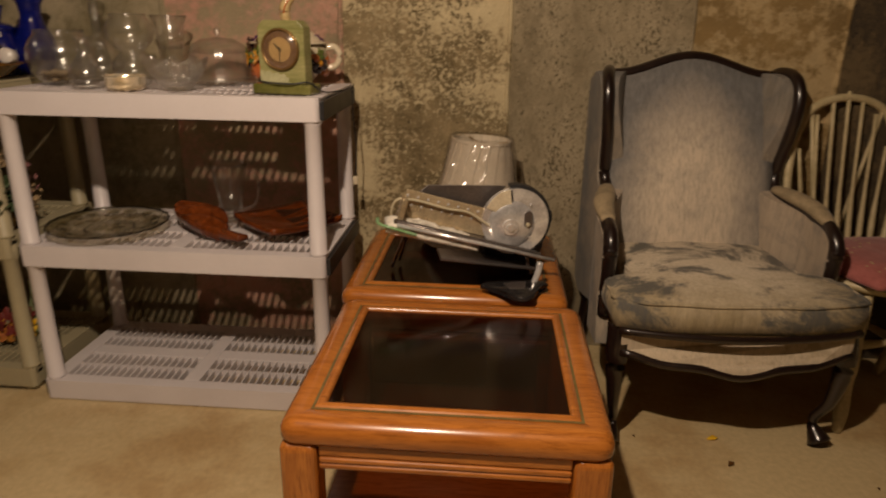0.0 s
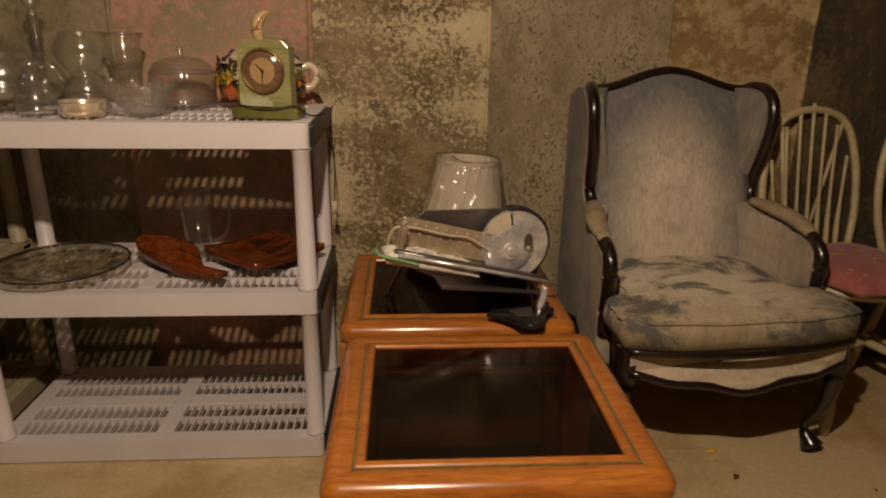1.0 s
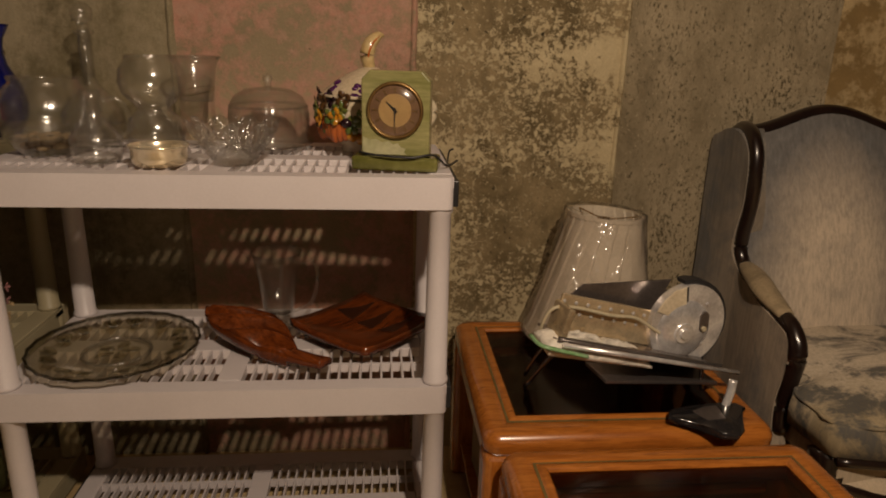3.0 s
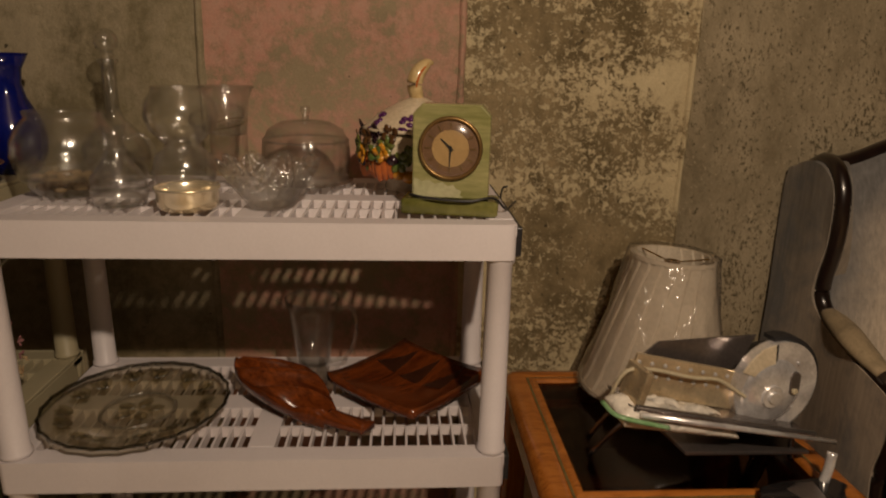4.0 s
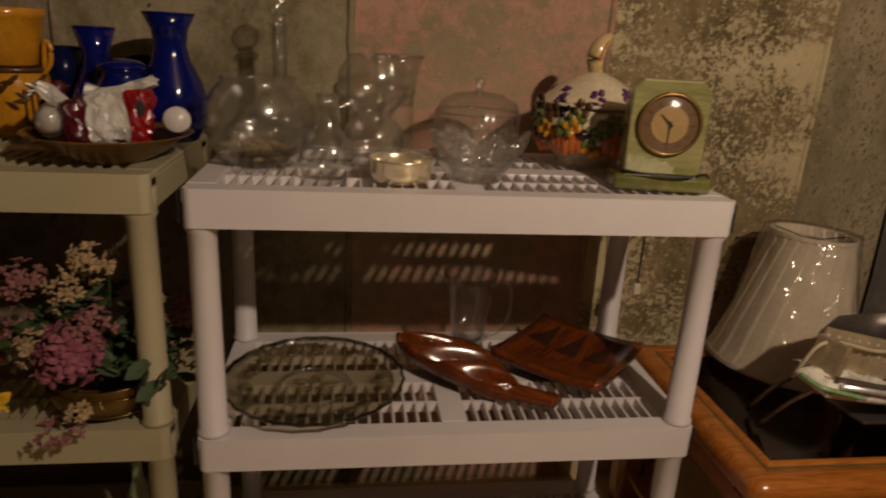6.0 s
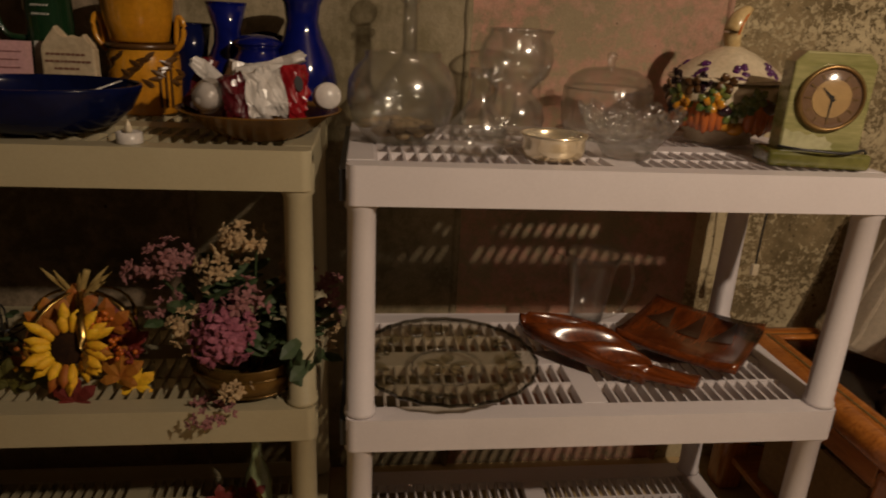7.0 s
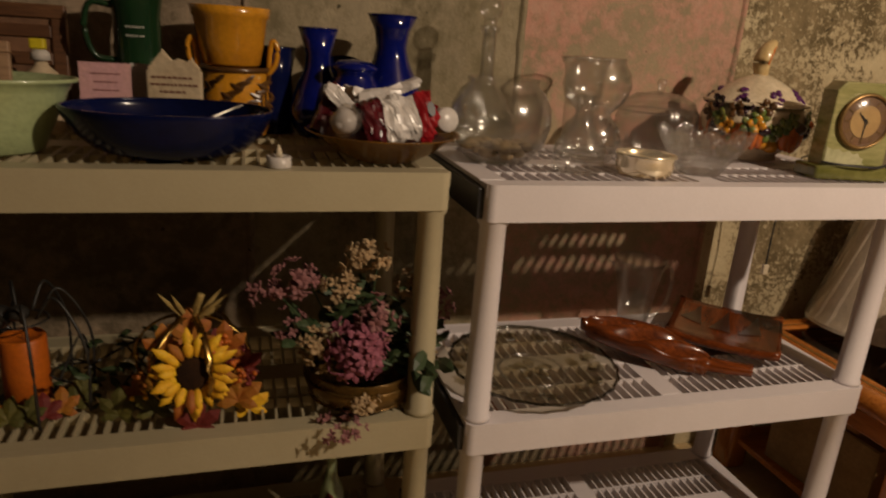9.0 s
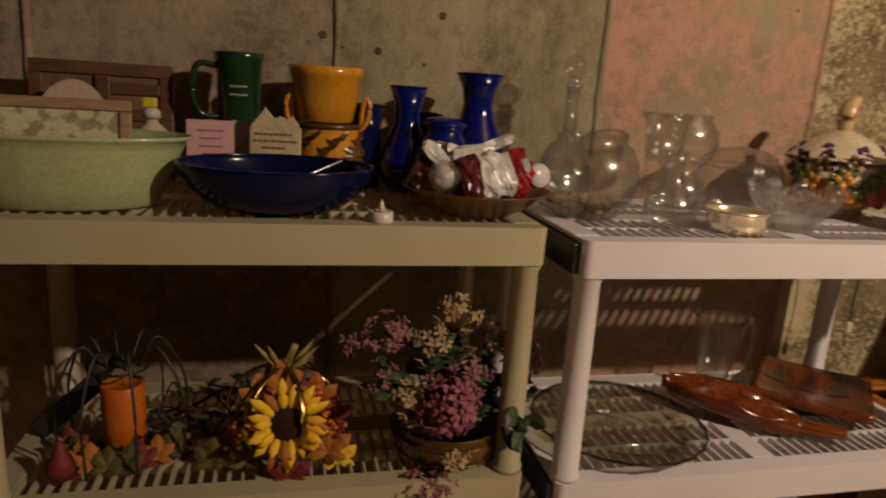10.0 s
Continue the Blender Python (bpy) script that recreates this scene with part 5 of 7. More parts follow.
for a, z in ((-110, 0.075), (-122, 0.062), (-100, 0.088), (-165, 0.06), (-70, 0.09), (-35, 0.085), (30, 0.08), (-135, 0.09)):
    bm = bmesh.new()
    c = round_body(a, z)
    rad = Vector((c.x, c.y, 0)).normalized()
    tan = Vector((-rad.y, rad.x, 0))
    for k in range(5):
        ang = radians(72 * k + a)
        petal(bm, c + rad * 0.003, tan * math.cos(ang) + Vector((0, 0, math.sin(ang))), rad, 0.020, 0.014, 0.05)
    part("leaf", bm, M_LEAFGLAZE, pot, "moulded green leaf", True)
for a, z in ((-125, 0.042), (-112, 0.036)):
    bm = ball(bmesh.new(), round_body(a, z), 0.016, 0.8)
    part("gourd", bm, M_YELLOWGLAZE, pot, "moulded yellow gourd", True)

for k in range(9):
    a, z = -190 + 7.5 * k, 0.092 + 0.022 * math.sin(k * 1.7)
    bm = bmesh.new()
    c = round_body(a, z)
    rad = Vector((c.x, c.y, 0)).normalized()
    tan = Vector((-rad.y, rad.x, 0))
    for j in range(4):
        ang = radians(90 * j + 37 * k)
        petal(bm, c + rad * 0.004, tan * math.cos(ang) + Vector((0, 0, math.sin(ang))) + rad * 0.3, rad, 0.020, 0.015, 0.15)
    part("leaf", bm, (M_BROWNGLAZE, M_PLUM, M_LEAFGLAZE, M_YELLOWGLAZE)[k % 4], pot, "moulded autumn leaf", True)
for k in range(7):
    a, z = R.uniform(-185, 5), R.uniform(0.030, 0.088)
    mt = R.choice([M_PLUM, M_ORANGEGLAZE, M_YELLOWGLAZE, M_PURPLE, M_LEAFGLAZE, M_BROWNGLAZE])
    part("fruit", ball(bmesh.new(), round_body(a, z), R.uniform(0.009, 0.016), 0.8, 10, 8), mt, pot, "small moulded fruit", True)

dome = thing("glass_dome_dish", (-0.706, 2.035, ZT), "clear ribbed glass domed cake dish", "glass dish")
part("cover", turned([(0.084, 0.012), (0.088, 0.03), (0.091, 0.065), (0.088, 0.095), (0.076, 0.118), (0.05, 0.133), (0.012, 0.138), (0.0, 0.138), (0.0, 0.135), (0.012, 0.135), (0.048, 0.130), (0.073, 0.115), (0.085, 0.093), (0.088, 0.065), (0.085, 0.03), (0.081, 0.012)], 72, wobble=0.012, lobes=24, closed=False), G_CLEAR, dome, "ribbed clear glass dome", True)
part("knob", turned([(0, 0.138), (0.008, 0.139), (0.007, 0.147), (0.011, 0.155), (0.009, 0.164), (0, 0.167)], 20), G_THICK, dome, "", True)
part("dish", turned([(0, 0), (0.05, 0), (0.055, 0.004), (0.095, 0.009), (0.098, 0.012), (0, 0.0105)], 48), G_THICK, dome, "", True)
part("hoop", turned([(0.0885, 0.094), (0.0905, 0.096), (0.0885, 0.098)], 48, closed=True), G_THICK, dome, "", True)

cut = thing("cut_glass_bowl", (-0.742, 1.812, ZT), "clear cut-glass bowl with scalloped rim", "bowl")
bm = vessel([(0.038, 0), (0.042, 0.006), (0.05, 0.02), (0.068, 0.042), (0.081, 0.064), (0.087, 0.082)], 0.006, 72)
for v in bm.verts:
    a, r = math.atan2(v.co.y, v.co.x), math.hypot(v.co.x, v.co.y)
    k = 1 + 0.05 * math.cos(9 * a) * (v.co.z / 0.08) + 0.02 * math.cos(36 * a + 200 * v.co.z)
    v.co.x, v.co.y = v.co.x * k, v.co.y * k
    v.co.z += 0.008 * math.cos(9 * a) * (v.co.z / 0.08) ** 2
part("bowl", bm, G_CUT, cut)

silver = thing("silver_bowl", (-0.880, 1.788, ZT), "small tarnished silver bowl on the shelf edge", "bowl")
part("bowl", vessel([(0.042, 0), (0.047, 0.002), (0.051, 0.008), (0.053, 0.018), (0.052, 0.030), (0.055, 0.036), (0.056, 0.041)], 0.002, 40), M_SILVER, silver, "", True)

cruet = thing("glass_cruet", (-1.005, 1.812, ZT), "small clear glass jug with loop handle", "jug", 15)
part("body", vessel([(0.040, 0), (0.044, 0.006), (0.049, 0.030), (0.046, 0.052), (0.028, 0.074), (0.018, 0.090), (0.016, 0.118), (0.020, 0.140)], 0.003, 36, 0.010), G_CLEAR, cruet, "", True)
part("handle", rod([(0.018, 0, 0.118), (0.045, 0, 0.122), (0.062, 0, 0.095), (0.062, 0, 0.062), (0.046, 0, 0.048)], 0.004, 8, 6), G_THICK, cruet, "", True)

fish = thing("fish_bowl", (-1.130, 1.905, ZT), "round clear glass bowl holding tan pebbles", "glass bowl")
part("bowl", vessel([(0.050, 0.0), (0.062, 0.006), (0.086, 0.035), (0.097, 0.075), (0.094, 0.105), (0.080, 0.132), (0.066, 0.145), (0.068, 0.156)], 0.003, 48, 0.010), G_CLEAR, fish, "", True)
for k in range(58):
    a, r = R.uniform(0, 6.28), 0.062 * math.sqrt(R.random())
    bm = ball(bmesh.new(), (0, 0, 0), R.uniform(0.008, 0.013), 0.65, 8, 6)
    bmesh.ops.scale(bm, vec=(1.25, 1, 1), verts=bm.verts)
    part("pebble", bm, M_PEBBLE, fish, smooth=True).matrix_basis = pose(r * math.cos(a), r * math.sin(a), 0.018 + 0.011 * (k % 2) + R.uniform(0, 0.004), 0, 0, R.uniform(0, 180))

dec = thing("glass_decanter", (-1.108, 2.068, ZT), "clear glass decanter with ball stopper", "decanter")
part("body", vessel([(0.045, 0), (0.058, 0.008), (0.068, 0.045), (0.066, 0.070), (0.045, 0.105), (0.022, 0.130), (0.0155, 0.148)], 0.003, 40, 0.010), G_CLEAR, dec, "", True)
part("neck", turned([(0.0150, 0.1485), (0.0145, 0.235), (0.021, 0.243), (0.021, 0.249), (0.012, 0.249), (0.0115, 0.2), (0.0115, 0.1485)], 32, closed=True), G_THICK, dec, "thick glass neck", True)
part("stopper", ball(turned([(0, 0.225), (0.010, 0.228), (0.012, 0.250), (0.014, 0.262), (0, 0.263)], 20), (0, 0, 0.284), 0.024, 1.0, 24, 16), G_THICK, dec, "glass ball stopper", True)

dv = thing("glass_vase", (-0.925, 1.925, ZT), "clear glass double-bulb vase", "vase")
part("body", vessel([(0.034, 0), (0.044, 0.004), (0.055, 0.022), (0.060, 0.046), (0.054, 0.072), (0.036, 0.090), (0.033, 0.096), (0.040, 0.104), (0.060, 0.124), (0.068, 0.150), (0.064, 0.174), (0.052, 0.192), (0.050, 0.198)], 0.003, 44, 0.010), G_CLEAR, dv, "", True)

part("rim", turned([(0.047, 0.1985), (0.0505, 0.199), (0.0510, 0.202), (0.0485, 0.2035), (0.0465, 0.202)], 44, closed=True), G_THICK, dv, "rolled rim", True)

tv = thing("glass_vase", (-0.875, 2.075, ZT), "tall clear glass vase with flared rim and band", "vase")
part("body", vessel([(0.036, 0), (0.038, 0.008), (0.039, 0.10), (0.042, 0.14), (0.047, 0.178), (0.056, 0.198)], 0.003, 40, 0.010), G_CLEAR, tv, "", True)
part("rim", turned([(0.0535, 0.197), (0.0565, 0.1965), (0.0575, 0.199), (0.0555, 0.201), (0.053, 0.1995)], 40, closed=True), G_THICK, tv, "rolled rim", True)
bandm = [(0.0402 * math.cos(a), 0.0402 * math.sin(a), 0.122 + 0.010 * math.cos(a - 0.8)) for a in [2 * math.pi * k / 18 for k in range(19)]]
part("band", rod(bandm, 0.0018, 6, 2), G_GREY, tv, "grey applied glass thread", True)

clock.scale = (1.1, 1.1, 1.09)
pot.scale = (1.1, 1.1, 1.12)

# ---- white unit, middle shelf ----
ZM = WZ[1]
tray_g = thing("glass_platter", (-1.030, 1.850, ZM), "round grey glass platter with scalloped rim and leaf pattern", "platter", 0)
bm = turned([(0, 0.008), (0.095, 0.008), (0.10, 0.010), (0.150, 0.024), (0.172, 0.030), (0.174, 0.035), (0.150, 0.029), (0.10, 0.015), (0.092, 0.013), (0, 0.013)], 72)
for v in bm.verts:
    a, r = math.atan2(v.co.y, v.co.x), math.hypot(v.co.x, v.co.y)
    if r > 0.16:
        k = 1 + 0.012 * math.cos(24 * a)
        v.co.x, v.co.y = v.co.x * k, v.co.y * k
part("plate", bm, G_GREY, tray_g, "", True)
part("rim", turned([(0.171, 0.031), (0.175, 0.0305), (0.177, 0.034), (0.175, 0.0375), (0.171, 0.036)], 72, closed=True, wobble=0.012, lobes=24), glass("smoky_rim_glass", (0.45, 0.44, 0.40), 0.05, 1.6), tray_g, "dark rim bead", True)
part("well_ring", turned([(0.066, 0.0134), (0.074, 0.0134), (0.072, 0.017), (0.068, 0.017)], 48, closed=True, wobble=0.01, lobes=32), G_THICK, tray_g, "beaded ring", True)
G_LEAFY = glass("etched_grey_glass", (0.86, 0.84, 0.76), 0.30, 1.5, 0.3)
for k in range(14):
    a = 2 * math.pi * k / 14 + R.uniform(-0.1, 0.1)
    bm = bmesh.new()
    for j in range(3):
        b2 = a + (j - 1) * 0.6
        petal(bm, (0.118 * math.cos(a), 0.118 * math.sin(a), 0.023), (math.cos(b2), math.sin(b2), 0.28), (0, 0, 1), 0.034, 0.022, 0.02)
    part("etched_leaf", bm, G_LEAFY, tray_g, "frosted leaf pattern", True)
for k in range(5):
    bm = bmesh.new()
    a = 2 * math.pi * k / 5
    petal(bm, (0.008 * math.cos(a), 0.008 * math.sin(a), 0.0145), (math.cos(a), math.sin(a), 0), (0, 0, 1), 0.042, 0.026, 0.02)
    part("etched_petal", bm, G_LEAFY, tray_g, "", True)
tray_g.matrix_basis = pose(-1.030, 1.850, ZM, 0, 0, 10)

leafd = thing("carved_wooden_dish", (-0.725, 1.845, ZM), "glossy carved red-brown wooden leaf dish with stem handle", "wooden dish", -42)
bm = bmesh.new()
nu, nv = 64, 20
top, bot = [], []
for i in range(nu + 1):
    u = i / nu
    wdt = 0.064 * math.sin(math.pi * min(1, max(0.0, u * 1.22)) ** 0.9) ** 0.8 if u < 0.8 else 0.0
    wdt = max(wdt, 0.017 if u > 0.70 else 0.004)
    x = -0.185 + 0.37 * u
    bend = 0.020 * math.sin(math.pi * u * 1.2) + 0.045 * max(0, (u - 0.62) / 0.38) ** 1.5
    tr, br = [], []
    for j in range(nv + 1):
        v = -1 + 2 * j / nv
        y = wdt * v + bend
        hollow = (1 - v * v) ** 0.6 if wdt > 0.02 else 0
        lob = abs(math.cos(math.pi * ((u - 0.03) * 3.6 - 0.70 * v))) ** 1.6
        z_edge = 0.036 + 0.020 * math.sin(math.pi * min(1, u * 1.3)) + 0.030 * (1 - u) ** 3
        if wdt <= 0.02:
            zt = z_edge + 0.007 * (1 - v * v)
        else:
            zt = z_edge - 0.034 * hollow * (1 - lob) + 0.014 * hollow * lob
        zb = z_edge - 0.014 - (0.040 if wdt > 0.02 else 0.018) * math.sqrt(max(0, 1 - v * v)) * math.sin(math.pi * min(1, 0.15 + u * 0.85))
        zb = min(zb, zt - 0.004)
        tr.append(bm.verts.new((x, y, zt)))
        br.append(bm.verts.new((x, y, max(zb, 0.0015))))
    top.append(tr)
    bot.append(br)
for i in range(nu):
    for j in range(nv):
        bm.faces.new((top[i][j], top[i][j + 1], top[i + 1][j + 1], top[i + 1][j]))
        bm.faces.new((bot[i][j], bot[i + 1][j], bot[i + 1][j + 1], bot[i][j + 1]))
    for j in (0, nv):
        bm.faces.new((top[i][j], top[i + 1][j], bot[i + 1][j], bot[i][j]))
for i in (0, nu):
    for j in range(nv):
        bm.faces.new((top[i][j], top[i][j + 1], bot[i][j + 1], bot[i][j]))
part("dish", bm, M_SHEESHAM, leafd, "", True)

sqd = thing("carved_wooden_tray", (-0.488, 1.938, ZM), "square red-brown hollowed wooden tray with dark wedge inlays", "wooden tray", 47)


def tray_z(u, v):
    """Height of the tray: hollow in the middle, level straight rim."""
    return 0.010 + 0.034 * (abs(u) ** 4 + abs(v) ** 4) ** 0.45 / 1.366


bm = bmesh.new()
ng = 16
top, bot = [], []
for i in range(ng + 1):
    tr, br = [], []
    for j in range(ng + 1):
        u, v = -1 + 2 * i / ng, -1 + 2 * j / ng
        s = 0.124
        z = tray_z(u, v)
        tr.append(bm.verts.new((s * u, s * v, z + 0.012)))
        br.append(bm.verts.new((s * u * 0.99, s * v * 0.99, z - 0.008)))
    top.append(tr)
    bot.append(br)
for i in range(ng):
    for j in range(ng):
        bm.faces.new((top[i][j], top[i][j + 1], top[i + 1][j + 1], top[i + 1][j]))
        bm.faces.new((bot[i][j], bot[i + 1][j], bot[i + 1][j + 1], bot[i][j + 1]))
    for p, q in ((top[i], top[i + 1]), ):
        for j in (0, ng):
            bm.faces.new((p[j], q[j], bot[i + 1][j], bot[i][j]))
    for k in (0, ng):
        bm.faces.new((top[k][i], top[k][i + 1], bot[k][i + 1], bot[k][i]))
part("tray", bm, M_SHEESHAM, sqd, "", True)
for k in range(3):
    bm = bmesh.new()
    y, n0 = -0.068 + 0.068 * k, 8
    for i in range(n0):
        quad = []
        for t, e in ((i / n0, -1), (i / n0, 1), ((i + 1) / n0, 1), ((i + 1) / n0, -1)):
            px, py = 0.112 - 0.100 * t, y + e * 0.026 * t + 0.012 * t
            quad.append(bm.verts.new((px, py, tray_z(px / 0.124, py / 0.124) + 0.0132)))
        bm.faces.new(quad if i else quad[1:])
    bmesh.ops.remove_doubles(bm, verts=bm.verts, dist=1e-5)
    g = bmesh.ops.extrude_face_region(bm, geom=list(bm.faces))
    for v in [q for q in g["geom"] if isinstance(q, bmesh.types.BMVert)]:
        v.co.z -= 0.003
    part("inlay", bm, M_SHEESHAM_DARK, sqd, "dark wood wedge inlay")

jug = thing("glass_pitcher", (-0.700, 2.015, ZM), "tall clear glass pitcher with handle", "pitcher", 0)
part("body", vessel([(0.028, 0), (0.031, 0.006), (0.036, 0.04), (0.044, 0.10), (0.055, 0.17), (0.061, 0.195)], 0.003, 44, 0.016), G_CLEAR, jug, "", True)
part("foot", turned([(0.0, 0.0005), (0.032, 0.0005), (0.037, 0.010), (0.031, 0.018), (0, 0.012)], 32, wobble=0.03, lobes=12), G_THICK, jug, "thick ribbed base")
part("handle", rod([(0.054, 0, 0.165), (0.085, 0, 0.170), (0.096, 0, 0.12), (0.078, 0, 0.06), (0.037, 0, 0.040)], 0.005, 8, 6), G_THICK, jug, "", True)
part("spout", rod([(-0.058, 0, 0.172), (-0.072, 0, 0.186), (-0.080, 0, 0.192)], 0.012, 10, 4, lambda t: 0.012 - 0.006 * t, 0.35), G_CLEAR, jug, "", True)

# ---- beige unit, top shelf ----
ZB, ZC, ZL = BZ[2], BZ[1], BZ[0]
tub = thing("enamel_tub", (-2.026, 1.845, ZB), "pale green enamel oval tub holding picture frames", "tub", 3)
bm = vessel([(0.080, 0.0), (0.085, 0.004), (0.092, 0.03), (0.101, 0.06), (0.109, 0.09), (0.114, 0.104), (0.119, 0.106), (0.119, 0.111)], 0.004, 56)
bmesh.ops.scale(bm, vec=(1.60, 0.86, 1), verts=bm.verts)
part("body", bm, M_CELADON, tub, "", True)


def picture(name, place, w, h, bar, depth, m, turn, tilt, label, inside):
    p = thing(name, place, label, "picture frame")
    for a, b in (((-w, 0, 0), (w, depth, bar)), ((-w, 0, h - bar), (w, depth, h)), ((-w, 0, bar + 0.0003), (-w + bar, depth, h - bar - 0.0003)), ((w - bar, 0, bar + 0.0003), (w, depth, h - bar - 0.0003))):
        part("frame_bar", block(a, b, 0.002), m, p)
    part("picture", block((-w + bar, depth * 0.4, bar), (w - bar, depth * 0.7, h - bar)), inside, p, "faded patterned print")
    p.matrix_basis = pose(*place, tilt, 0, turn)
    return p


picture("picture_frame", (-2.045, 1.850, ZB + 0.006), 0.115, 0.155, 0.017, 0.012, M_PALEWOOD, 4, -9, "pale wooden frame with botanical print leaning in the tub", surf("faded_floral_print", (0.48, 0.42, 0.27), (0.24, 0.20, 0.12), 0.7, 45, 150, 0.0, edges=(0.48, 0.56)))
brown_frame = picture("picture_frame", (-2.030, 2.100, ZB), 0.125, 0.218, 0.024, 0.018, M_BROWNWOOD, 0, -6, "dark brown wooden frame standing at the wall", surf("dark_brown_print", (0.11, 0.055, 0.03), (0.20, 0.10, 0.05), 0.6, 16, 150, 0.0))
part("mid_stile", block((-0.012, -0.002, 0.0245), (0.014, 0.016, 0.1935), 0.002), M_BROWNWOOD, brown_frame, "brown middle upright")
for z in (0.062, 0.112, 0.160):
    part("slat", block((0.0145, 0.001, z), (0.1005, 0.007, z + 0.022), 0.002), M_BROWNWOOD, brown_frame, "brown wooden slat")
bm = bmesh.new()
prism(bm, [(0.062 * math.cos(2 * math.pi * k / 40), 0.098 + 0.092 * math.sin(2 * math.pi * k / 40)) for k in range(40)], 0.010, lambda u, v, w: Vector((u, w, v)), 0.003)
oval = thing("oval_board", (-2.062, 2.035, ZB), "pale pink oval board standing among the frames", "board")
part("board", bm, surf("dull_pink_board", (0.46, 0.34, 0.27), (0.40, 0.29, 0.22), 0.6, 10, 120, 0.05), oval)
oval.matrix_basis = pose(-2.062, 2.030, ZB - 0.004, -8, 0, 2)

lot = thing("lotion_bottle", (-1.930, 2.035, ZB), "small squeeze bottle with bright yellow cap", "bottle")
part("bottle", turned([(0, 0), (0.028, 0), (0.030, 0.006), (0.030, 0.092), (0.024, 0.104), (0.011, 0.116), (0.010, 0.124), (0, 0.124)], 28), M_PLAQUE, lot, "", True)
part("collar", turned([(0, 0.1245), (0.016, 0.1245), (0.015, 0.136), (0.009, 0.142), (0, 0.142)], 20), M_PAPER, lot, "white collar", True)
part("cap", block((-0.014, -0.009, 0.1425), (0.010, 0.009, 0.160), 0.003), M_YELLOWCAP, lot, "yellow cap")

gj = thing("green_jug", (-1.782, 2.095, ZB), "dark green glazed jug with small pale lettering", "jug", 8)
part("body", vessel([(0.040, 0), (0.043, 0.004), (0.042, 0.06), (0.040, 0.13), (0.041, 0.19), (0.046, 0.222), (0.047, 0.230)], 0.005, 40), M_GREENGLAZE, gj, "", True)
part("handle", rod([(-0.038, -0.004, 0.205), (-0.075, -0.008, 0.206), (-0.086, -0.01, 0.165), (-0.072, -0.008, 0.125), (-0.040, -0.003, 0.118)], 0.008, 10, 6, None, 0.7), M_GREENGLAZE, gj, "", True)
for k, (w, z) in enumerate(((0.030, 0.172), (0.022, 0.158))):
    bars = bmesh.new()
    for j in range(6):
        a0 = radians(-96 + (j - 2.5) * 7.5)
        tube(bars, [(0.0412 * math.cos(a0 - 0.045), 0.0412 * math.sin(a0 - 0.045), z), (0.0412 * math.cos(a0 + 0.04), 0.0412 * math.sin(a0 + 0.04), z + 0.002)], 0.0014, 6, 0)
    part("lettering", bars, M_PAPER, gj, "pale unreadable lettering", kind="stuff")

yp = thing("leaf_jar", (-1.614, 2.080, ZB), "mustard and brown glazed jar with leaf relief and loop handles", "jar", 0)
part("jar", vessel([(0.056, 0), (0.060, 0.004), (0.064, 0.02), (0.066, 0.06), (0.065, 0.10), (0.060, 0.116), (0.062, 0.121)], 0.005, 44), M_YELLOWGLAZE, yp, "", True)
part("rim_band", turned([(0.0605, 0.113), (0.066, 0.114), (0.0665, 0.121), (0.0605, 0.1225)], 44, closed=True), M_BROWNGLAZE, yp, "brown rim band", True)
for k in range(9):
    a = radians(-150 + 15 * k)
    bm = bmesh.new()
    for j in range(3):
        petal(bm, (0.0662 * math.cos(a + 0.09 * j), 0.0662 * math.sin(a + 0.09 * j), 0.064 + 0.016 * ((k + j) % 3)), (-math.sin(a), math.cos(a), 0.7 - 0.6 * j), (math.cos(a), math.sin(a), 0), 0.026, 0.008, 0.02)
    part("leaf_relief", bm, M_BROWNGLAZE, yp, "brown leaf relief")
for k in range(3):
    a = radians(-52 + 10 * k)
    part("stripe", rod([(0.0662 * math.cos(a), 0.0662 * math.sin(a), 0.015), (0.0668 * math.cos(a), 0.0668 * math.sin(a), 0.085)], 0.0028, 6, 0), M_BROWNGLAZE, yp, "dark stripe")
for s in (-1, 1):
    part("handle", rod([(s * 0.061, -0.012, 0.108), (s * 0.077, -0.014, 0.130), (s * 0.080, -0.014, 0.158), (s * 0.072, -0.012, 0.168), (s * 0.067, -0.01, 0.150), (s * 0.064, -0.008, 0.118)], 0.005, 8, 5), M_YELLOWGLAZE, yp, "", True)
yp.scale = (1, 1, 1.06)
fp = thing("flower_pot", (-1.618, 2.080, ZB + 0.131), "plain mustard yellow flower pot standing on the jar", "flower pot")
part("pot", vessel([(0.050, 0), (0.053, 0.003), (0.060, 0.035), (0.067, 0.078), (0.071, 0.082), (0.073, 0.097)], 0.005, 44), M_YELLOWGLAZE, fp, "", True)

fp.scale = (1, 1, 1.08)
gj.scale = (1, 1, 1.09)

card = thing("greeting_card", (-1.822, 1.985, ZB), "small pink and orange printed card", "card", 4)
part("sheet", block((-0.041, -0.001, 0), (0.041, 0.001, 0.128)), M_PAPER_PINK, card)
for k in range(4):
    w = (0.024, 0.019, 0.021, 0.015)[k]
    part("text_line", block((-w, -0.0018, 0.108 - 0.014 * k), (w, -0.0011, 0.1105 - 0.014 * k)), M_PETAL_P, card, "faint unreadable line")
card.matrix_basis = pose(-1.826, 1.998, ZB, -8, 0, 4)
card2 = thing("greeting_card", (-1.762, 2.015, ZB), "small plain white card leaning behind the pink one", "card", -6)
part("sheet", block((-0.030, -0.001, 0), (0.030, 0.001, 0.128)), M_PAPER, card2)
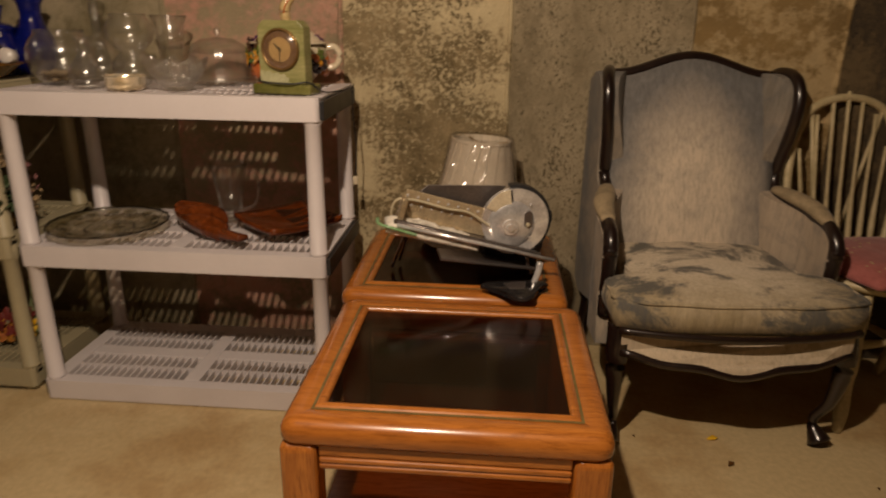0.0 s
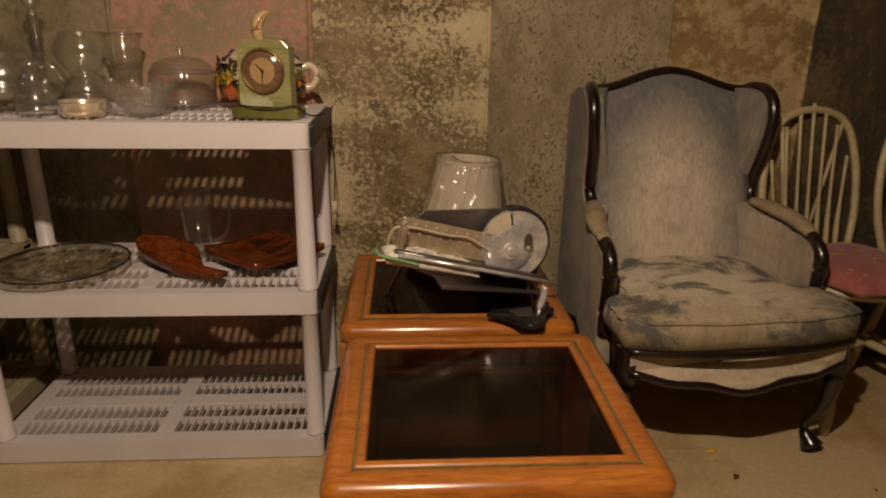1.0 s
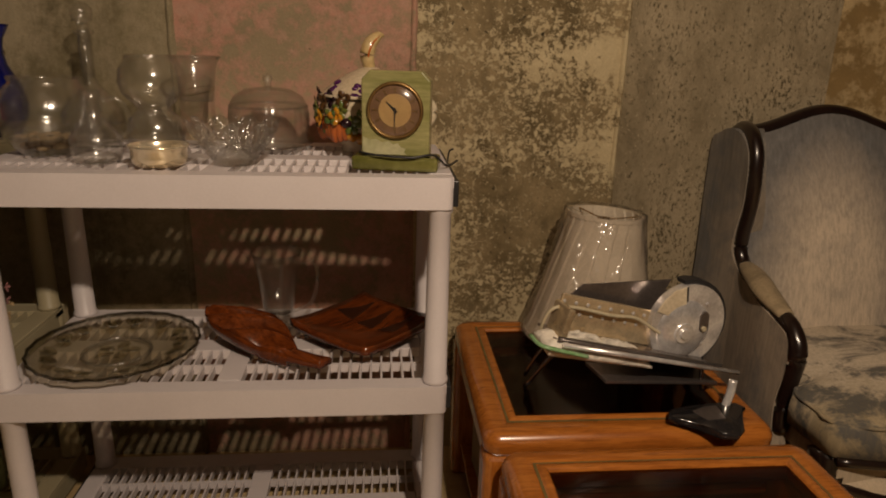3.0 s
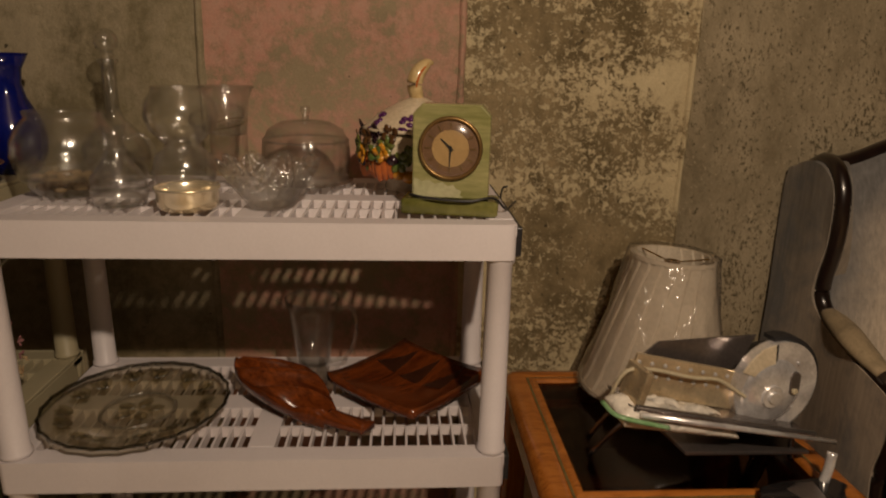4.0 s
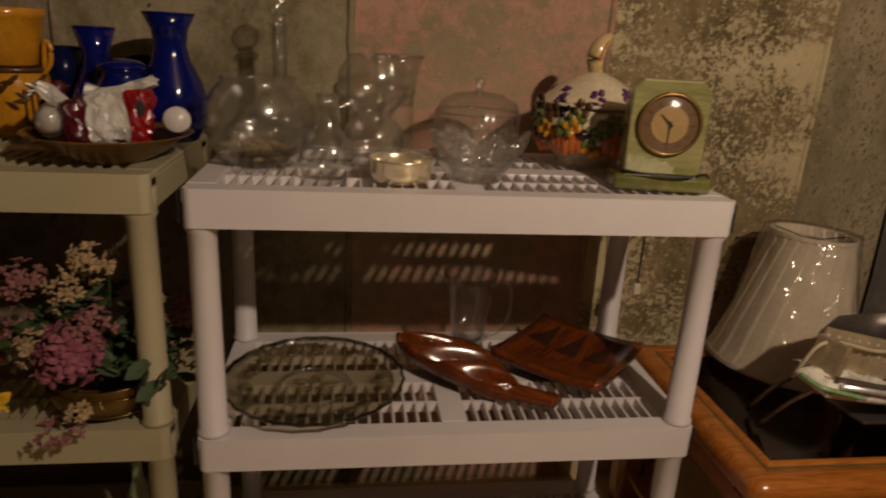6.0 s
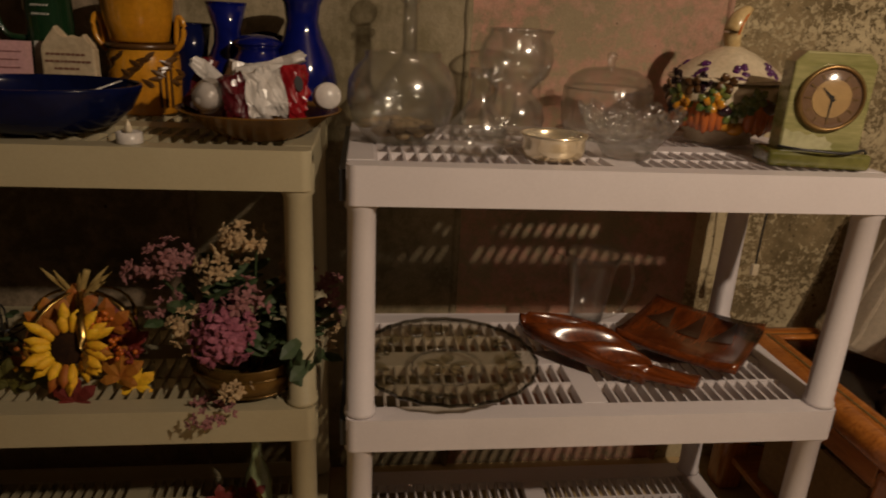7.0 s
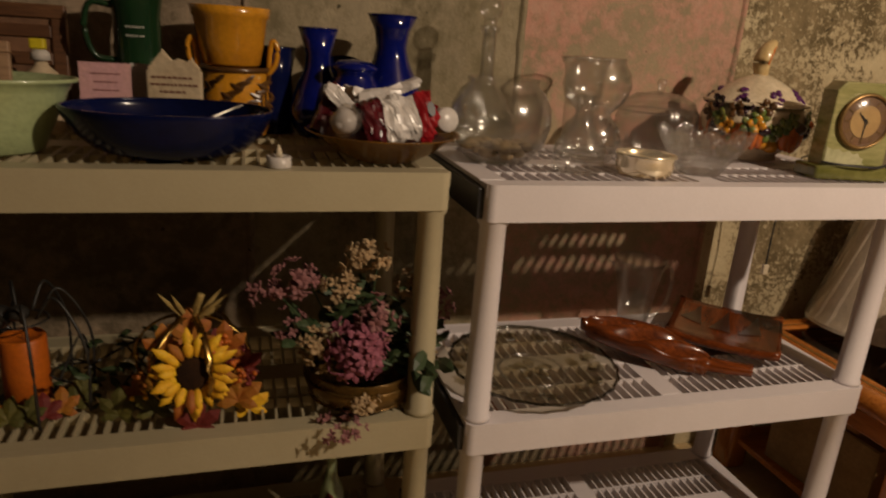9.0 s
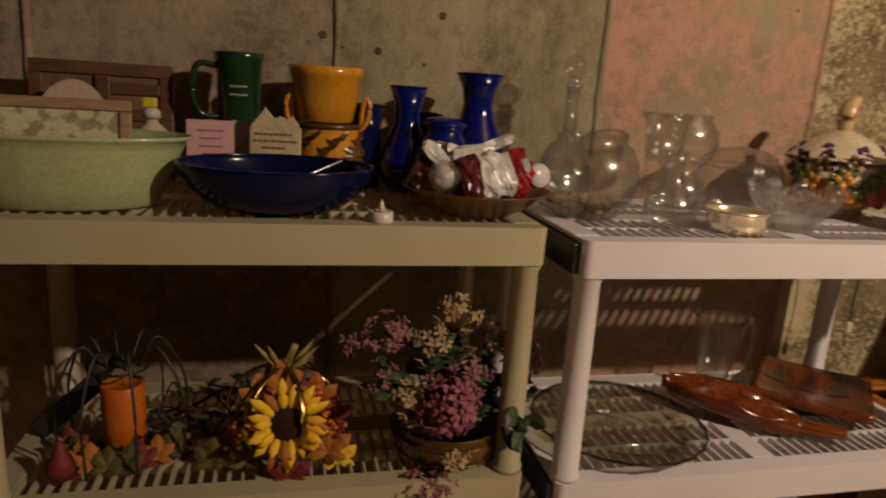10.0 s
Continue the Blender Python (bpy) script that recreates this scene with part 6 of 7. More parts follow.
card2.matrix_basis = pose(-1.762, 2.020, ZB, -8, 0, -6)

plq = thing("plaster_plaque", (-1.712, 1.992, ZB), "sand-coloured plaster plaque with short brown text", "plaque", -3)
out = [(-0.052, 0.0), (0.052, 0.0), (0.044, 0.03), (0.037, 0.055), (0.040, 0.062), (0.040, 0.098), (0.034, 0.101), (0.026, 0.118), (0.020, 0.108), (0.006, 0.116), (-0.004, 0.108), (-0.016, 0.128), (-0.024, 0.112), (-0.034, 0.100), (-0.040, 0.098), (-0.040, 0.062), (-0.037, 0.055), (-0.044, 0.03)]
part("plaque", prism(bmesh.new(), [(0.95 * u, v) for u, v in out], 0.022, lambda u, v, w: Vector((u, w - 0.011, v)), 0.003), M_PLAQUE, plq)
for k, w in enumerate((0.030, 0.032, 0.020)):
    bars = bmesh.new()
    x = -w
    while x < w - 0.004:
        ln = R.uniform(0.003, 0.008)
        box(bars, (x, -0.0120, 0.088 - 0.010 * k), (min(w, x + ln), -0.0111, 0.0912 - 0.010 * k))
        x += ln + 0.0016
    part("text_line", bars, M_INK, plq, "brown unreadable words", kind="stuff")

plq.scale = (1.2, 1, 1.22)

bb = thing("blue_bowl", (-1.706, 1.832, ZB), "large dark blue glazed shallow bowl", "bowl")
part("bowl", vessel([(0.072, 0.0), (0.078, 0.003), (0.110, 0.014), (0.136, 0.038), (0.150, 0.064), (0.154, 0.074), (0.153, 0.077)], 0.005, 60), M_DARKBLUE, bb, "", True)
bb.scale = (1.02, 0.82, 1)
spoon = thing("silver_spoon", (-1.665, 1.865, ZB + 0.040), "thin silver spoon resting in the blue bowl", "spoon", 28)
bm = rod([(-0.075, 0, -0.016), (0.0, 0, 0.010), (0.075, 0, 0.036)], 0.003, 8, 4, None, 0.5)
ball(bm, (-0.088, 0, -0.020), 0.016, 0.3)
part("spoon", bm, M_CHROME, spoon, "", True)
soap = thing("small_pebble", (-1.735, 1.845, ZB + 0.018), "smooth tan stone in the blue bowl", "stone")
part("stone", ball(bmesh.new(), (0, 0, 0.0), 0.017, 0.7, 14, 10), M_PEBBLE, soap, "", True)
soap2 = thing("small_pebble", (-1.765, 1.855, ZB + 0.020), "smooth tan stone in the blue bowl", "stone")
part("stone", ball(bmesh.new(), (0, 0, 0.0), 0.014, 0.7, 14, 10), M_PEBBLE, soap2, "", True)

tl = thing("tea_light", (-1.546, 1.750, ZB), "white plastic flameless tea light", "candle")
part("cup", turned([(0, 0), (0.0185, 0), (0.019, 0.002), (0.0185, 0.017), (0.016, 0.0175), (0.014, 0.0145), (0, 0.014)], 28), M_MILK, tl, "white plastic cup", True)
part("flame", turned([(0, 0.0145), (0.0045, 0.016), (0.0055, 0.021), (0.003, 0.030), (0, 0.037)], 12), M_CREAM, tl, "cream flame tip", True)

ab = thing("amber_bowl", (-1.366, 1.845, ZB), "amber glass bowl heaped with wrapped candles", "bowl")
part("bowl", vessel([(0.060, 0.0), (0.064, 0.004), (0.088, 0.016), (0.112, 0.036), (0.128, 0.044), (0.133, 0.047)], 0.004, 56), G_AMBER, ab, "", True)


def packet(name, at, size, turn, m, label, seed, tilt=(0, 0)):
    p = thing(name, at, label, "packet", turn)
    bm = block([-s / 2 for s in size], [s / 2 for s in size])
    bmesh.ops.subdivide_edges(bm, edges=list(bm.edges), cuts=5, use_grid_fill=True)
    for v in bm.verts:
        k = [abs(c) / (s / 2) for c, s in zip(v.co, size)]
        v.co *= 1 - 0.10 * min(1, k[0] * k[1] + k[1] * k[2] + k[0] * k[2])
    crumple(crumple(bm, 0.006, 45, seed), 0.003, 140, seed)
    part("wrapper", bm, m, p)
    p.matrix_basis = pose(*at, tilt[0], tilt[1], turn)
    return p


def pillow(length, high, deep, a, b, seed, pinch=0.55):
    """A stuffed bag between two shares of its length, puffed in the middle and creased."""
    bm = bmesh.new()
    rows, n = [], 26
    for i in range(15):
        t = a + (b - a) * i / 14
        puff = (1 - abs(2 * t - 1) ** 9 * (1 - pinch)) ** 0.5
        ring = []
        for k in range(n):
            q = 2 * math.pi * k / n
            c, d = math.cos(q), math.sin(q)
            v = Vector(((t - 0.5) * length, deep / 2 * puff * math.copysign(abs(c) ** 0.75, c), high / 2 * puff * math.copysign(abs(d) ** 0.75, d)))
            crease = noise.noise(v * 38 + Vector((seed, 0, 0))) * 0.007 + noise.noise(v * 95 + Vector((0, seed, 0))) * 0.004
            ring.append(bm.verts.new(v * (1 + crease / 0.035)))
        rows.append(ring)
    for p, q in zip(rows, rows[1:]):
        for k in range(n):
            bm.faces.new((p[k], p[(k + 1) % n], q[(k + 1) % n], q[k]))
    bm.faces.new(rows[0])
    bm.faces.new(rows[-1])
    return crumple(crumple(bm, 0.0045, 60, seed), 0.0028, 150, seed + 3)


pack = thing("candle_packet", (-1.350, 1.815, ZB + 0.075), "puffy packet of candles, red at both ends, white between", "packet")
part("white_wrap", pillow(0.128, 0.078, 0.048, 0.27, 0.72, 1.0), M_MILK, pack, "creased white printed film")
part("dark_end", pillow(0.128, 0.0785, 0.0485, 0.0, 0.265, 1.0), M_MAROON, pack, "dark red creased end")
part("red_end", pillow(0.128, 0.086, 0.049, 0.725, 1.0, 1.0), M_RED, pack, "bright red creased end")
part("emblem", prism(bmesh.new(), [(0.007 * math.cos(k * 0.7), 0.013 * math.sin(k * 0.7)) for k in range(9)], 0.002, lambda u, v, w: Vector((0.052 + u, -0.0275 + w, 0.004 + v))), M_BLACK, pack, "small dark oval print")
pack.matrix_basis = pose(-1.350, 1.806, ZB + 0.072, -22, -8, 8)
packet("red_packet", (-1.462, 1.862, ZB + 0.080), (0.026, 0.030, 0.095), 0, M_MAROON, "dark red foil packet in the amber bowl", 3.0, (-8, 24))
packet("wrapped_candle", (-1.430, 1.842, ZB + 0.088), (0.105, 0.016, 0.022), 10, M_MILK, "long white wrapped candle in the amber bowl", 5.0, (0, 38))
packet("wrapped_candle", (-1.352, 1.880, ZB + 0.112), (0.125, 0.020, 0.020), 4, M_MILK, "long white wrapped candle lying over the packets", 6.0, (0, -16))
packet("wrapped_candle", (-1.405, 1.905, ZB + 0.085), (0.050, 0.045, 0.055), 20, M_MILK, "white crinkled candle packet in the amber bowl", 4.0, (-5, 20))
bulb_bag = thing("bagged_candle", (-1.440, 1.800, ZB + 0.066), "round white candle in a clear crinkled bag", "candle")
part("candle", crumple(ball(bmesh.new(), (0, 0, 0), 0.021, 1.0, 20, 14), 0.003, 40, 2.0), M_MILK, bulb_bag, "", True)
part("bag", crumple(ball(bmesh.new(), (0.004, 0, 0.002), 0.027, 1.0, 20, 14), 0.005, 50, 6.0), G_WRAP, bulb_bag, "clear shiny bag", True)
rolle = thing("white_candle", (-1.262, 1.858, ZB + 0.062), "short round white candle lying on the bowl rim", "candle")
part("candle", turned([(0, -0.018), (0.020, -0.018), (0.022, -0.014), (0.022, 0.014), (0.020, 0.018), (0, 0.018)], 24), M_MILK, rolle, "", True)
rolle.matrix_basis = pose(-1.258, 1.850, ZB + 0.068, 80, 0, 12)


def blue_vase(place, prof, label, m, rolled=True):
    v = thing("blue_vase", place, label, "vase", group="blue vases")
    part("body", vessel([(r, z * 1.035) for r, z in prof], 0.003, 44), m, v, "", True)
    if rolled:
        r, z = prof[-1][0], prof[-1][1] * 1.035 + 0.0002
        part("rim", turned([(r - 0.0032, z), (r + 0.0008, z), (r + 0.0012, z + 0.0016), (r - 0.001, z + 0.003), (r - 0.0034, z + 0.0016)], 44, closed=True), m, v, "", True)
    return v


blue_vase((-1.314, 2.062, ZB), [(0.038, 0), (0.044, 0.003), (0.062, 0.040), (0.066, 0.070), (0.056, 0.110), (0.036, 0.150), (0.030, 0.176), (0.034, 0.205), (0.048, 0.232)], "cobalt blue glass vase with flared rim", M_COBALT)
blue_vase((-1.456, 2.075, ZB), [(0.032, 0), (0.038, 0.003), (0.054, 0.032), (0.056, 0.055), (0.042, 0.095), (0.026, 0.130), (0.024, 0.155), (0.038, 0.200)], "slim cobalt blue glass vase with flared rim", M_COBALT)
vj = blue_vase((-1.392, 2.020, ZB), [(0.040, 0), (0.046, 0.004), (0.060, 0.040), (0.060, 0.075), (0.046, 0.110), (0.038, 0.120), (0.038, 0.128), (0.044, 0.132)], "round cobalt blue glass jar with lid", M_COBALT, False)
part("lid", turned([(0, 0.1370), (0.045, 0.1370), (0.046, 0.142), (0.030, 0.153), (0, 0.157)], 36), M_COBALT, vj, "", True)
blue_vase((-1.536, 2.120, ZB), [(0.034, 0), (0.038, 0.003), (0.034, 0.05), (0.032, 0.11), (0.040, 0.160)], "dark blue glass tumbler at the wall", M_DARKBLUE)
pl2 = thing("blue_plate", (-1.400, 2.140, ZB), "dark blue plate standing against the wall", "plate")
part("plate", turned([(0, 0), (0.04, 0.0), (0.05, 0.003), (0.078, 0.012), (0.080, 0.015), (0.05, 0.008), (0, 0.005)], 44), M_DARKBLUE, pl2, "", True)
pl2.matrix_basis = pose(-1.395, 2.160, ZB + 0.077, 82, 0, 0)

# ---- beige unit, middle shelf ----
def leaves(bm, at, n, length, spread, up=0.3, width=0.5):
    for k in range(n):
        a = R.uniform(0, 2 * math.pi)
        d = Vector((math.cos(a), math.sin(a), R.uniform(-0.1, up)))
        petal(bm, Vector(at) + Vector((R.uniform(-spread, spread), R.uniform(-spread, spread), R.uniform(-spread, spread) * 0.4)), d, (R.uniform(-0.4, 0.4), R.uniform(-0.9, -0.1), 1), length * R.uniform(0.7, 1.2), length * width * R.uniform(0.8, 1.2), R.uniform(-0.1, 0.25))


def maple(at, size, facing, m, parent):
    bm = bmesh.new()
    f = Vector(facing).normalized()
    s = f.cross(Vector((0, 0, 1))).normalized()
    u = s.cross(f)
    for a, k in ((90, 1), (140, 0.85), (40, 0.85), (195, 0.6), (-15, 0.6)):
        petal(bm, at, s * math.cos(radians(a)) + u * math.sin(radians(a)), f, size * k, size * k * 0.5, 0.12)
    return part("maple_leaf", bm, m, parent, "silk maple leaf")


def blossoms(name, parent, at, n, radius, size, m, label, squash=1.0):
    """A head of many small petals round a centre."""
    bm = bmesh.new()
    c = Vector(at)
    for k in range(int(n * 1.35)):
        d = Vector((R.gauss(0, 1), R.gauss(0, 1) - 0.45, R.gauss(0, 1) * squash + 0.25)).normalized()
        p = c + Vector((d.x, d.y, d.z * squash)) * radius * R.uniform(0.4, 1.25)
        side = d.cross(Vector((R.uniform(-1, 1), R.uniform(-1, 1), R.uniform(-1, 1)))).normalized()
        for q in range(4):
            a = q * 1.571 + R.uniform(-0.2, 0.2)
            o = side * math.cos(a) + d.cross(side) * math.sin(a)
            petal(bm, p, o + d * 0.35, d, size * 0.95, size * 0.50, 0.15)
    return part(name, bm, m, parent, label, kind="stuff")


bask = thing("flower_arrangement", (-1.395, 1.822, ZC), "silk hydrangeas, pink and cream flowers in a brass bowl", "flower arrangement")
part("bowl", vessel([(0.070, 0.0), (0.078, 0.003), (0.098, 0.022), (0.105, 0.045), (0.098, 0.064), (0.102, 0.070)], 0.003, 48), M_DULLBRASS, bask, "dull brass bowl", True)
for z in (0.018, 0.052):
    part("bead_ring", turned([(0.1 if z > 0.03 else 0.094, z - 0.002), (0.107 if z > 0.03 else 0.099, z), (0.1 if z > 0.03 else 0.094, z + 0.002)], 48, closed=True), M_DULLBRASS, bask, "", True)
stems = bmesh.new()
heads = [(0.02, -0.02, 0.275), (-0.10, 0.0, 0.235), (-0.155, -0.01, 0.22), (-0.06, -0.07, 0.135), (0.075, -0.01, 0.22), (0.03, -0.075, 0.175), (0.045, -0.095, 0.125), (0.115, 0.0, 0.17), (-0.03, 0.01, 0.25), (-0.12, -0.04, 0.16), (0.13, 0.03, 0.10), (-0.02, -0.03, 0.215)]
for hx, hy, hz in heads:
    tube(stems, [(hx * 0.15, hy * 0.15, 0.03), (hx * 0.5, hy * 0.5, hz * 0.55), (hx, hy, hz)], 0.0018, 5, 4)
part("stem", stems, M_LEAF, bask, kind="stuff")
blossoms("flower_head", bask, (-0.005, -0.03, 0.285), 26, 0.034, 0.014, M_PETAL_C, "cream silk flower head")
blossoms("flower_head", bask, (-0.045, -0.03, 0.228), 18, 0.030, 0.013, M_PETAL_C, "cream silk flower head")
blossoms("flower_head", bask, (-0.120, -0.02, 0.245), 26, 0.040, 0.013, M_PETAL_P, "dusty pink silk spray", 0.7)
blossoms("flower_head", bask, (-0.165, -0.02, 0.225), 16, 0.030, 0.012, M_PETAL_P, "dusty pink silk spray", 0.6)
blossoms("flower_head", bask, (-0.090, -0.07, 0.140), 22, 0.034, 0.013, M_PETAL_C, "cream silk flower head")
blossoms("flower_head", bask, (-0.130, -0.04, 0.165), 14, 0.030, 0.011, M_PETAL_P, "dusty pink silk spray")
blossoms("flower_head", bask, (-0.026, -0.098, 0.142), 60, 0.042, 0.021, M_PETAL_M, "large mauve hydrangea head")
blossoms("flower_head", bask, (0.004, -0.085, 0.192), 20, 0.032, 0.015, M_PETAL_P, "dusty pink silk flower head")
blossoms("flower_head", bask, (0.085, -0.02, 0.225), 16, 0.028, 0.012, M_PETAL_C, "cream silk flower head")
blossoms("flower_head", bask, (0.128, 0.0, 0.165), 22, 0.034, 0.012, M_PETAL_P, "dusty pink silk spray", 1.5)
blossoms("flower_head", bask, (0.135, 0.02, 0.10), 16, 0.028, 0.012, M_PETAL_C, "cream silk spray", 1.4)
blossoms("flower_head", bask, (-0.015, -0.105, 0.045), 14, 0.026, 0.011, M_PETAL_C, "cream silk spray", 0.6)
blossoms("flower_head", bask, (-0.05, -0.118, 0.006), 18, 0.036, 0.010, M_PETAL_P, "dusty pink spray drooping over the shelf edge", 0.35)
for at, n, ln, sp in (((0.0, -0.02, 0.19), 40, 0.05, 0.06), ((0.09, -0.03, 0.14), 26, 0.045, 0.04), ((-0.08, -0.02, 0.15), 26, 0.045, 0.05), ((0.02, -0.02, 0.10), 34, 0.05, 0.06), ((0.10, -0.05, 0.07), 14, 0.05, 0.03)):
    bm = bmesh.new()
    leaves(bm, at, n, ln, sp, 0.6, 0.42)
    part("foliage", bm, M_LEAF, bask, "dark green silk leaves", kind="stuff")
for k in range(5):
    bm = bmesh.new()
    petal(bm, (0.075 + 0.012 * k, -0.09, 0.09 + 0.02 * (k % 3)), (R.uniform(-0.5, 0.8), -0.5, R.uniform(-0.8, 0.8)), (0, -1, 0.2), 0.055, 0.026, 0.1)
    part("leaf", bm, M_LEAF, bask, "single broad green leaf")

harv = thing("harvest_decoration", (-1.692, 1.852, ZC), "brass-hooped pumpkin ornament with sunflower and autumn leaves", "ornament")
for k in range(3):
    a = radians(110 + 60 * k)
    pts = [(0.100 * math.sin(t) * math.cos(a), 0.100 * math.sin(t) * math.sin(a), 0.086 - 0.083 * math.cos(t)) for t in [2 * math.pi * j / 16 for j in range(17)]]
    part("hoop", rod(pts, 0.0068, 8, 2, None, 0.35), M_BRASS, harv, "flat brass hoop", True)
part("stem", rod([(0, 0, 0.145), (0.006, 0, 0.175), (0.018, 0, 0.205)], 0.008, 10, 4, lambda t: 0.008 - 0.002 * t), M_STRAW, harv, "dry twisted stem", True)
for k in range(7):
    a = -2.6 + 0.6 * k
    bm = bmesh.new()
    petal(bm, (0.0, 0, 0.148), (math.cos(a), 0.2 * math.sin(a), R.uniform(0.5, 1.1)), (0, -1, 0.5), R.uniform(0.06, 0.085), 0.007, 0.12)
    part("straw_blade", bm, M_STRAW, harv, "dry straw blade")
sun = part("sunflower", turned([(0, 0), (0.026, 0), (0.030, 0.006), (0.024, 0.012), (0, 0.010)], 28), M_SEED, harv, "dark sunflower centre", True)
sun.matrix_basis = pose(0.004, -0.074, 0.092, 74, 0, 8)
for ring, (nn, ln, lift) in enumerate(((18, 0.050, 0.05), (16, 0.037, 0.18))):
    for k in range(nn):
        a = 2 * math.pi * (k + 0.5 * ring) / nn
        bm = bmesh.new()
        b = a + R.uniform(-0.25, 0.25)
        petal(bm, (0.024 * math.cos(a), 0.024 * math.sin(a), 0.003 + 0.003 * ring), (math.cos(b), math.sin(b), lift + R.uniform(-0.1, 0.3)), (R.uniform(-0.4, 0.4), R.uniform(-0.4, 0.4), 1), ln * R.uniform(0.8, 1.2), 0.017, R.uniform(-0.1, 0.2))
        part("petal", bm, M_PETAL_Y if (k + ring) % 6 else M_PETAL_O, sun, smooth=True)
for at, sz, m in (((-0.06, -0.065, 0.02), 0.05, M_LEAF_OLIVE), ((0.01, -0.095, 0.0), 0.055, M_PETAL_R), ((0.075, -0.06, 0.025), 0.060, M_PETAL_O), ((0.055, -0.03, 0.11), 0.055, M_PETAL_O), ((-0.045, -0.03, 0.115), 0.05, M_PETAL_O), ((0.0, -0.02, 0.13), 0.055, M_PETAL_O), ((0.085, -0.03, 0.07), 0.05, M_PETAL_R), ((-0.09, -0.03, 0.02), 0.05, M_PETAL_O), ((-0.12, -0.045, 0.006), 0.05, M_LEAF_OLIVE), ((0.095, -0.05, 0.0), 0.05, M_PETAL_Y), ((0.04, 0.03, 0.06), 0.06, M_PETAL_R)):
    maple(at, sz, (R.uniform(-0.4, 0.4), -1, R.uniform(0.0, 0.6)), m, harv)
for cx, cy, cz, m in ((-0.075, -0.06, 0.075, M_PETAL_O), (0.075, -0.06, 0.085, M_CANDLE), (0.05, -0.05, 0.135, M_CANDLE), (0.085, -0.05, 0.06, M_PETAL_R), (-0.07, -0.055, 0.055, M_PETAL_Y)):
    bm = bmesh.new()
    for k in range(16):
        ball(bm, (cx + R.gauss(0, 0.010), cy + R.gauss(0, 0.008), cz + R.gauss(0, 0.010)), 0.0045, 1, 7, 5)
    part("berry_sprig", bm, m, harv, "cluster of small berries", True, kind="stuff")

cnd = thing("candle_holder", (-1.965, 1.880, ZC), "orange pillar candle in black wire spider holder with autumn leaves", "candle holder")
part("candle", turned([(0, 0.012), (0.034, 0.012), (0.036, 0.015), (0.036, 0.128), (0.033, 0.132), (0.028, 0.126), (0, 0.124)], 36), M_CANDLE, cnd, "orange pillar candle", True)
part("wick", rod([(0, 0, 0.124), (0.001, 0, 0.134)], 0.001, 6, 0), M_BLACK, cnd)
part("saucer", turned([(0, 0.002), (0.05, 0.002), (0.056, 0.010), (0.05, 0.0115), (0, 0.0115)], 28), M_WIRE, cnd, "", True)
for k in range(8):
    a = radians(22 + 45 * k)
    out = R.uniform(0.085, 0.12)
    part("wire_leg", rod([(0.030 * math.cos(a), 0.030 * math.sin(a), 0.165), (0.6 * out * math.cos(a), 0.6 * out * math.sin(a), 0.205), (out * math.cos(a), out * math.sin(a), 0.12), (out * 0.98 * math.cos(a), out * 0.98 * math.sin(a), 0.002)], 0.0026, 6, 6), M_WIRE, cnd, "bent black wire leg", True)
bm = ball(bmesh.new(), (-0.03, -0.01, 0.170), 0.026, 0.8)
ball(bm, (0.005, -0.02, 0.180), 0.017, 0.8)
part("spider_body", bm, M_WIRE, cnd, "black spider-shaped top", True)
part("wire_ring", turned([(0.041, 0.158), (0.045, 0.16), (0.041, 0.162)], 32, closed=True), M_WIRE, cnd, "", True)
for k in range(10):
    a = radians(190 + 18 * k)
    maple((0.085 * math.cos(a), 0.075 * math.sin(a), 0.010), 0.042, (R.uniform(-0.3, 0.3), -0.8, R.uniform(0.4, 1)), R.choice([M_PETAL_R, M_PETAL_O, M_LEAF_OLIVE, M_PETAL_R]), cnd)
strap = thing("black_bar", (-2.075, 1.950, ZC + 0.050), "flat black plastic bar leaning behind the candle", "bar")
part("bar", block((-0.075, -0.005, -0.019), (0.075, 0.005, 0.019), 0.003), M_BLACK, strap)
strap.matrix_basis = pose(-2.070, 1.962, ZC + 0.058, -20, -38, 20)
gourd = thing("red_gourd", (-2.045, 1.800, ZC), "small red ornamental gourd beside the candle", "gourd")
part("gourd", turned([(0, 0), (0.018, 0.003), (0.024, 0.018), (0.018, 0.036), (0.010, 0.05), (0.006, 0.066), (0, 0.07)], 20), M_PETAL_R, gourd, "", True)

# loose vine between the ornaments
vine = thing("silk_vine", (-1.83, 1.93, ZC), "tangle of dark silk vine lying on the slotted shelf", "silk vine")
bm = bmesh.new()
for k in range(7):
    x0 = -0.10 + 0.035 * k
    tube(bm, [(x0, R.uniform(-0.10, 0.0), 0.003), (x0 + R.uniform(-0.04, 0.04), R.uniform(-0.06, 0.06), R.uniform(0.04, 0.09)), (x0 + R.uniform(-0.06, 0.06), R.uniform(0, 0.1), R.uniform(0.02, 0.07)), (x0 + R.uniform(-0.05, 0.05), R.uniform(0.0, 0.12), 0.003)], 0.0022, 6, 5)
part("stem", bm, M_WIRE, vine, kind="stuff")
bm = bmesh.new()
